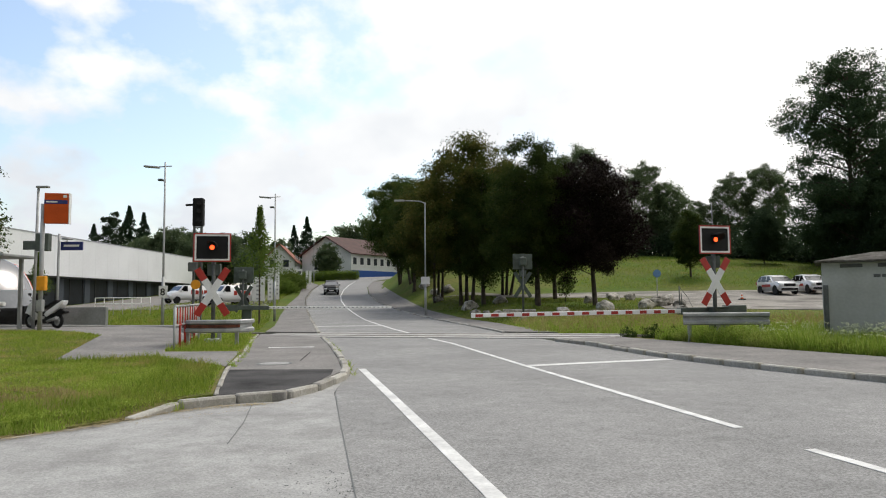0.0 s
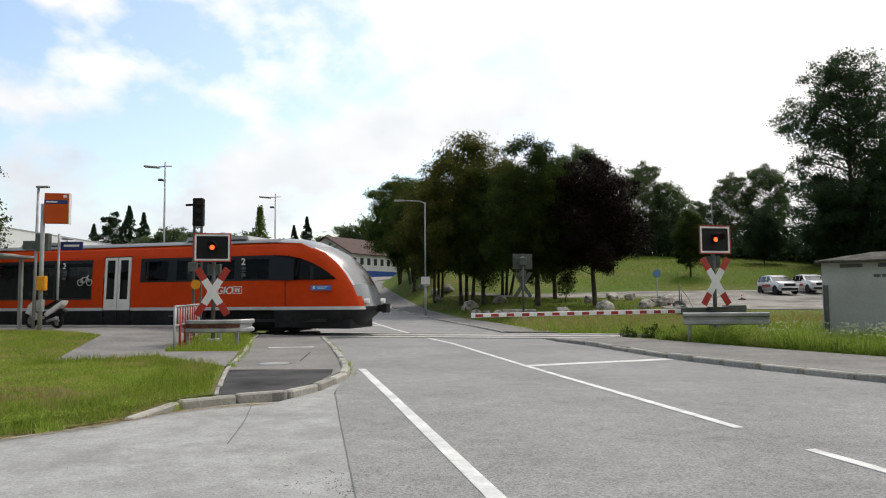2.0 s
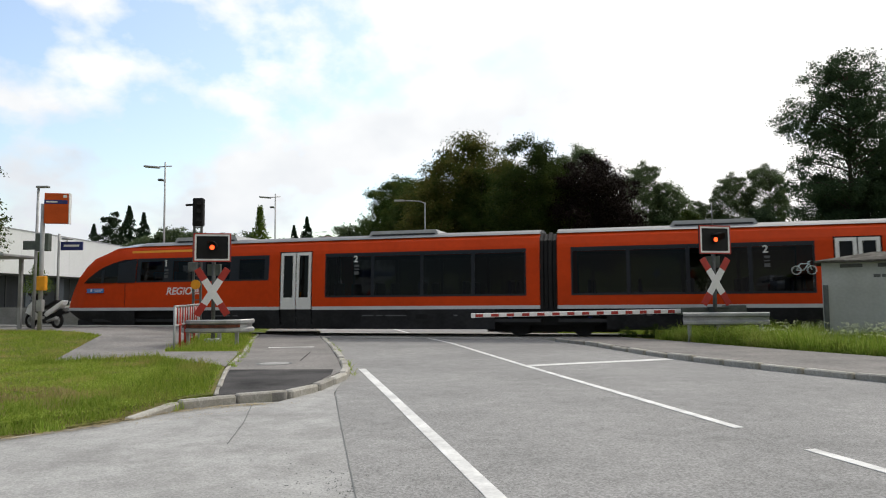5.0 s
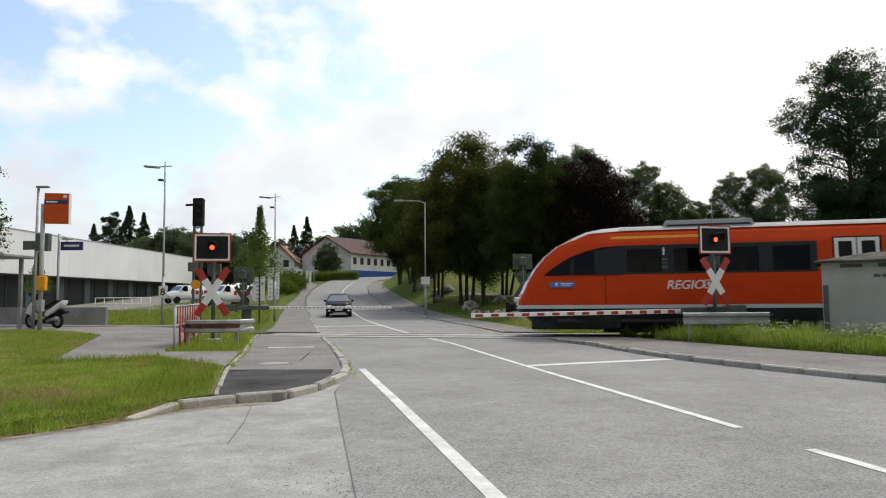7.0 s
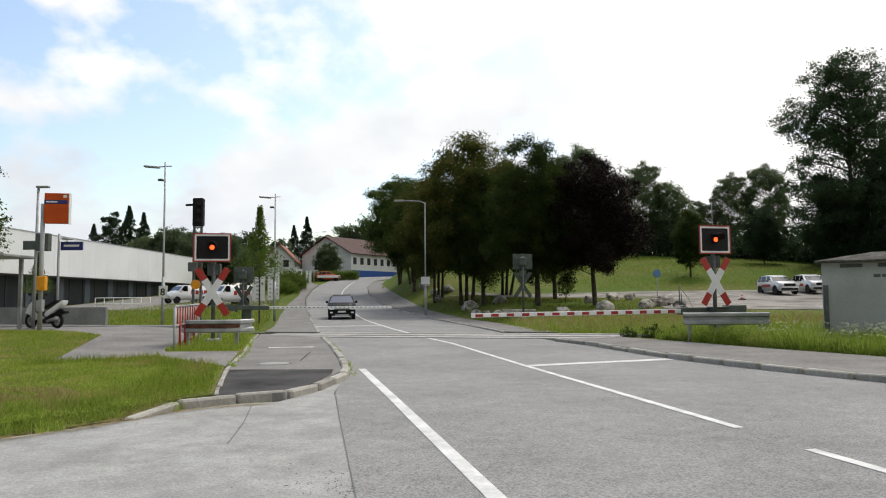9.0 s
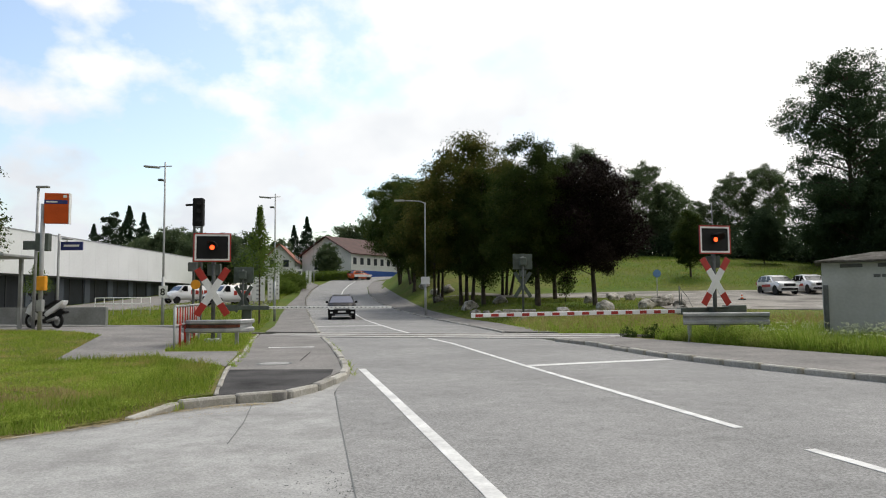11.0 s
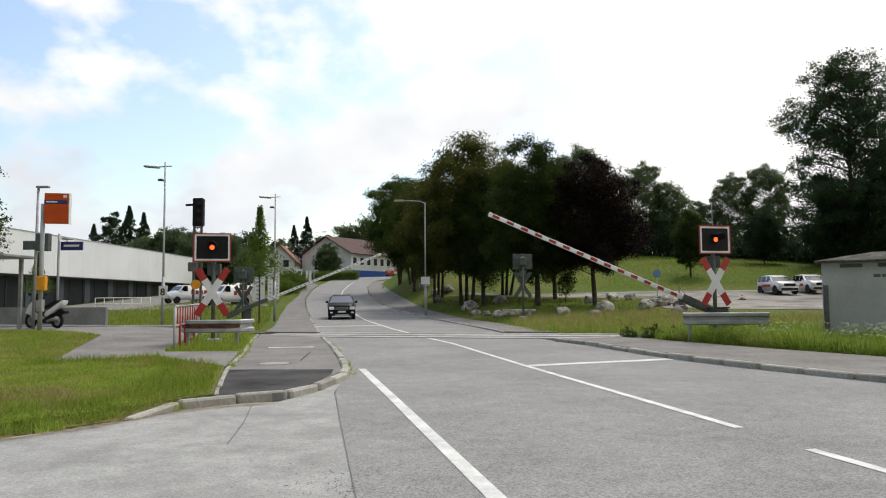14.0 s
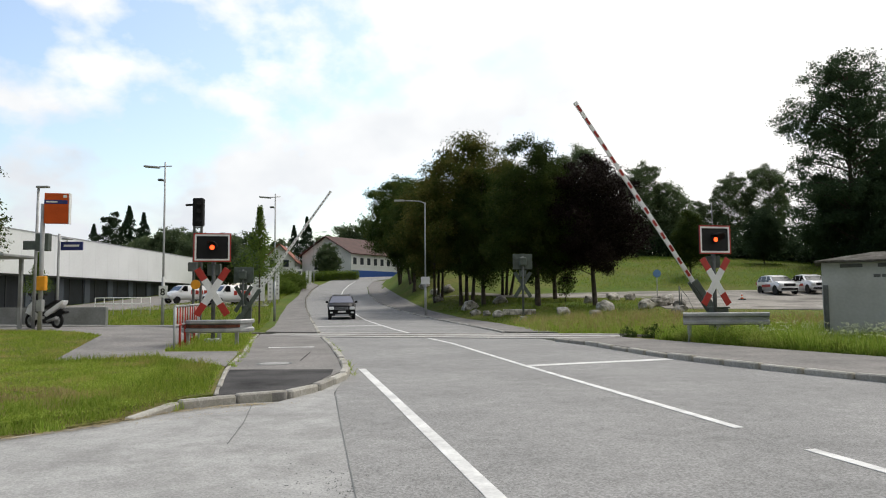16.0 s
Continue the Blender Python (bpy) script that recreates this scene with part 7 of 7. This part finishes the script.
weeds("trackside_weeds", [(4.2, 28.0), (3.6, 33), (8, 33), (14, 30), (19, 27), (16, 24.6)], 700, 0.2, 0.6, 0.07, M_WEED, "green weeds beyond the track", -0.07, 62)
weeds("lawn_clover", [(-4.7, 7.6), (-3.9, 8.6), (-3.4, 9.8), (-4.3, 13.6), (-6.7, 16.0), (-8.4, 14.8), (-12, 16.5), (-8.5, 10.5), (-6.2, 7.9)], 3600, 0.02, 0.07, 0.022, M_WEED, "clover and plantain in the lawn", 0.115, 63)
blades("hut_grass", [(8.7, 20.7), (9.6, 20.2), (10.3, 19.8), (10.9, 20.9), (9.4, 21.4)], [], 2600, 0.25, 0.62, 0.007, 0.05, M_TALLGRASS, "tall yellowed grass behind the guard rail", 0.5)
blades("trackside_grass", [(3.7, 27.6), (3.1, 36), (5, 38), (13, 36), (20, 33), (20, 26), (16, 24.2)], [], 30000, 0.12, 0.55, 0.010, -0.07, M_TALLGRASS, "tall dry grass beyond the track", 0.4)
blades("dead_stalks", [(3.9, 28.2), (3.4, 35), (5, 37), (13, 36), (20, 32), (19, 26.5)], [], 19000, 0.2, 0.70, 0.010, -0.07, M_DRYGRASS, "brown dead stalks in the trackside grass", 0.9, 0.1)
blades("meadow_grass", [(-9.2, 29.2), (-8.8, 34), (-12.5, 51), (-16, 66), (-18.2, 80), (-20.2, 96), (-26, 96), (-32, 66), (-30, 45), (-24, 36), (-16, 34)], [], 46000, 0.08, 0.35, 0.016, -0.07, M_GRASS, "rough grass beyond the track")
blades("park_grass", [(3.3, 37), (1.2, 50), (-1, 60), (-4.5, 76), (0, 66), (6, 59), (16, 57), (13, 43), (13, 36.5)], [], 16000, 0.05, 0.18, 0.016, -0.07, M_GRASS, "short park grass among boulders")
blades("slope_grass", [(14, 67), (30, 68), (46, 68), (50, 84), (40, 100), (26, 108), (14, 112), (4, 112), (6, 84)], [], 30000, 0.08, 0.28, 0.022, -0.07, M_GRASS, "rough meadow grass on the slope", 0.8)
blades("lawn_tufts", [(-8.4, 14.9), (-6.65, 16.05), (-4.3, 13.6), (-3.3, 9.9), (-3.7, 8.7), (-4.6, 7.6), (-5.4, 8.2), (-4.4, 9.8), (-5.0, 13.2), (-6.7, 15.0), (-8.3, 13.9)], [], 6000, 0.06, 0.22, 0.005, 0.125, M_GRASS, "taller grass tufts along the lawn edge", 0.9)
for nm, line in (("kerb_weeds", [(-1.72, 12.6), (-1.72, 13.2), (-2.15, 15.4), (-3.08, 19.9), (-4.15, 24.5)]), ("edging_weeds", [(-4.12, 13.8), (-4.95, 17.8), (-5.7, 20.8), (-6.8, 25.5)]), ("apron_weeds", [(-4.6, 7.4), (-3.75, 8.4), (-3.36, 9.36), (-2.85, 9.7), (-2.3, 9.9)])):
    vs = [(p[0] + o * 0.09, p[1]) for o, seq in ((1, line), (-1, line[::-1])) for p in seq]
    blades(nm, vs, [], 2600, 0.03, 0.17, 0.006, 0.0 if nm != "edging_weeds" else 0.1, M_TALLGRASS, "weeds growing in the kerb joints", 0.3, 0.10 if nm == "apron_weeds" else -0.05)


def grit(name, n, area, r0, r1, mat, label, lift=0.0, seed=9):
    """Loose stones too many to count."""
    random.seed(seed)
    vs, fs = [], []
    for _ in range(n):
        x, y = area()
        r = random.uniform(r0, r1)
        k = len(vs)
        z = land(x, y) + lift
        a = random.uniform(0, 6.3)
        ring = [(x + r * math.cos(a + i * 1.257) * random.uniform(0.7, 1.2), y + r * math.sin(a + i * 1.257) * random.uniform(0.7, 1.2), z - 0.002) for i in range(5)]
        vs += ring + [(x, y, z + r * random.uniform(0.5, 0.9))]
        fs += [(k + i, k + (i + 1) % 5, k + 5) for i in range(5)]
    me = bpy.data.meshes.new(name)
    me.from_pydata(vs, [], fs)
    me.materials.append(mat)
    tagged(new(name, me), label, kind="stuff")


grit("apron_grit", 420, lambda: (random.gauss(-0.5, 0.55), random.gauss(5.4, 0.4)), 0.002, 0.008, M_DKSTEEL, "dark grit lying on the concrete apron")
grit("loose_grit", 260, lambda: (random.uniform(-5.0, 0.2), random.uniform(4.8, 9.0)), 0.002, 0.006, M_STONE, "scattered small stones on the apron", seed=10)
grit("gutter_grit", 160, lambda: (lambda f: (-3.7 + 1.75 * f + random.uniform(-0.1, 0.1), 8.25 + 1.75 * f - 0.2 + random.gauss(0, 0.07)))(random.random()), 0.002, 0.006, M_STRAW, "grit along the kerb", seed=11)


def straw(n):
    """Dry stalks lying flat on the concrete at the lawn's and the kerb's foot."""
    random.seed(19)
    line = [(-8.2, 5.42), (-6.2, 6.45), (-4.75, 7.15), (-3.95, 8.1), (-3.55, 8.95), (-3.0, 9.45), (-2.4, 9.68)]
    pts = dense(line, 0.05)
    vs, fs = [], []
    for _ in range(n):
        x, y = random.choice(pts)
        x, y = x + random.gauss(0.03, 0.06), y - abs(random.gauss(0, 0.09))
        a, l, w = random.gauss(0.5, 0.7), random.uniform(0.02, 0.09), random.uniform(0.0015, 0.003)
        dx, dy, z = math.cos(a) * l, math.sin(a) * l, land(x, y) + random.uniform(0.002, 0.012)
        nx, ny = -math.sin(a) * w, math.cos(a) * w
        k = len(vs)
        vs += [(x - nx, y - ny, z), (x + nx, y + ny, z), (x + dx + nx, y + dy + ny, z + 0.004), (x + dx - nx, y + dy - ny, z + 0.004)]
        fs.append((k, k + 1, k + 2, k + 3))
    me = bpy.data.meshes.new("straw")
    me.from_pydata(vs, [], fs)
    me.materials.append(M_STRAW)
    tagged(new("straw", me), "dry straw along the foot of the lawn", kind="stuff")


straw(3200)
line_mark("apron_joint", [(-2.55, 9.45), (-2.30, 8.2), (-2.12, 7.0)], 0.008, 0.002).data.materials[0] = M_DKSTEEL
line_mark("footway_joint", [(-3.3, 17.6), (-3.05, 15.1)], 0.03, 0.103, 0.4).data.materials[0] = M_PATCH
line_mark("road_joint", [(-1.66, 10.9), (-1.32, 8.9), (-0.66, 5.26), (-0.2, 2.7)], 0.010, 0.004, 0.4).data.materials[0] = M_DKSTEEL


# ---- all that moves ----
def motions():
    rows = []
    for i in range(33):
        t = i * 0.5
        u = -5.45 + 9.056 * (t - 4) + 0.098 * (t - 4) ** 2
        rows.append((t, TRACK @ pose(u, 0, RAIL_Z)))
    walk(train, rows)
    # the booms rise at the end
    lift = [(0.0, 0.0), (12.55, 0.0), (12.8, 1.6), (13.0, 6.3), (13.5, 13.8), (14.0, 22.4), (14.5, 30.8), (15.0, 38.6), (15.5, 47.2), (16.0, 55.7)]
    walk(boom_r, [(t, pose(0, -0.34, HINGE, 0, 0.4 - a, 0)) for t, a in lift])
    walk(boom_l, [(t, pose(0, -0.34, HINGE, 0, 0.4 - a, 0)) for t, a in lift])
    # the black car rolls down to the stop line
    rows = []
    for t, x, y in [(0.0, -13.85, 87.5), (0.5, -13.4, 84.9), (1.0, -12.97, 82.4), (1.5, -12.55, 79.9), (3.0, -11.2, 71.8), (4.5, -9.75, 63.5), (5.6, -8.7, 57.8), (6.4, -8.1, 54.5), (7.0, -7.8, 52.7), (7.5, -7.5, 51.4), (8.0, -7.3, 50.3), (8.5, -7.17, 49.7), (9.0, -7.15, 49.6), (16.0, -7.15, 49.6)]:
        rise = math.degrees(math.atan2(land(x, y + 1.3) - land(x, y - 1.3), 2.6))
        rows.append((t, pose(x, y, land(x, y), 0, 0, 9) @ pose(0, 0, 0, rise, 0, 0)))
    walk(suv, rows)
    rows = []
    for t, x, y, a in [(0.0, -75, 114, 84), (5.0, -35, 116.5, 84), (6.5, -26.8, 117.5, 86), (7.0, -25.6, 117.6, 86), (7.5, -23.0, 117.7, 87), (8.0, -21.2, 117.8, 90), (8.5, -20.3, 118, 92), (9.0, -19.2, 118, 95), (10.3, -16.0, 118.6, 118), (11.5, -13.1, 120.5, 145), (12.0, -12.5, 122, 158), (12.5, -12.2, 125, 163), (13.0, -11.8, 129, 160), (14.0, -9.5, 137, 155), (16.0, -4, 150, 155)]:
        rows.append((t, pose(x, y, land(x, y) + 0.02, 0, 0, a)))
    walk(ocar, rows)


motions()
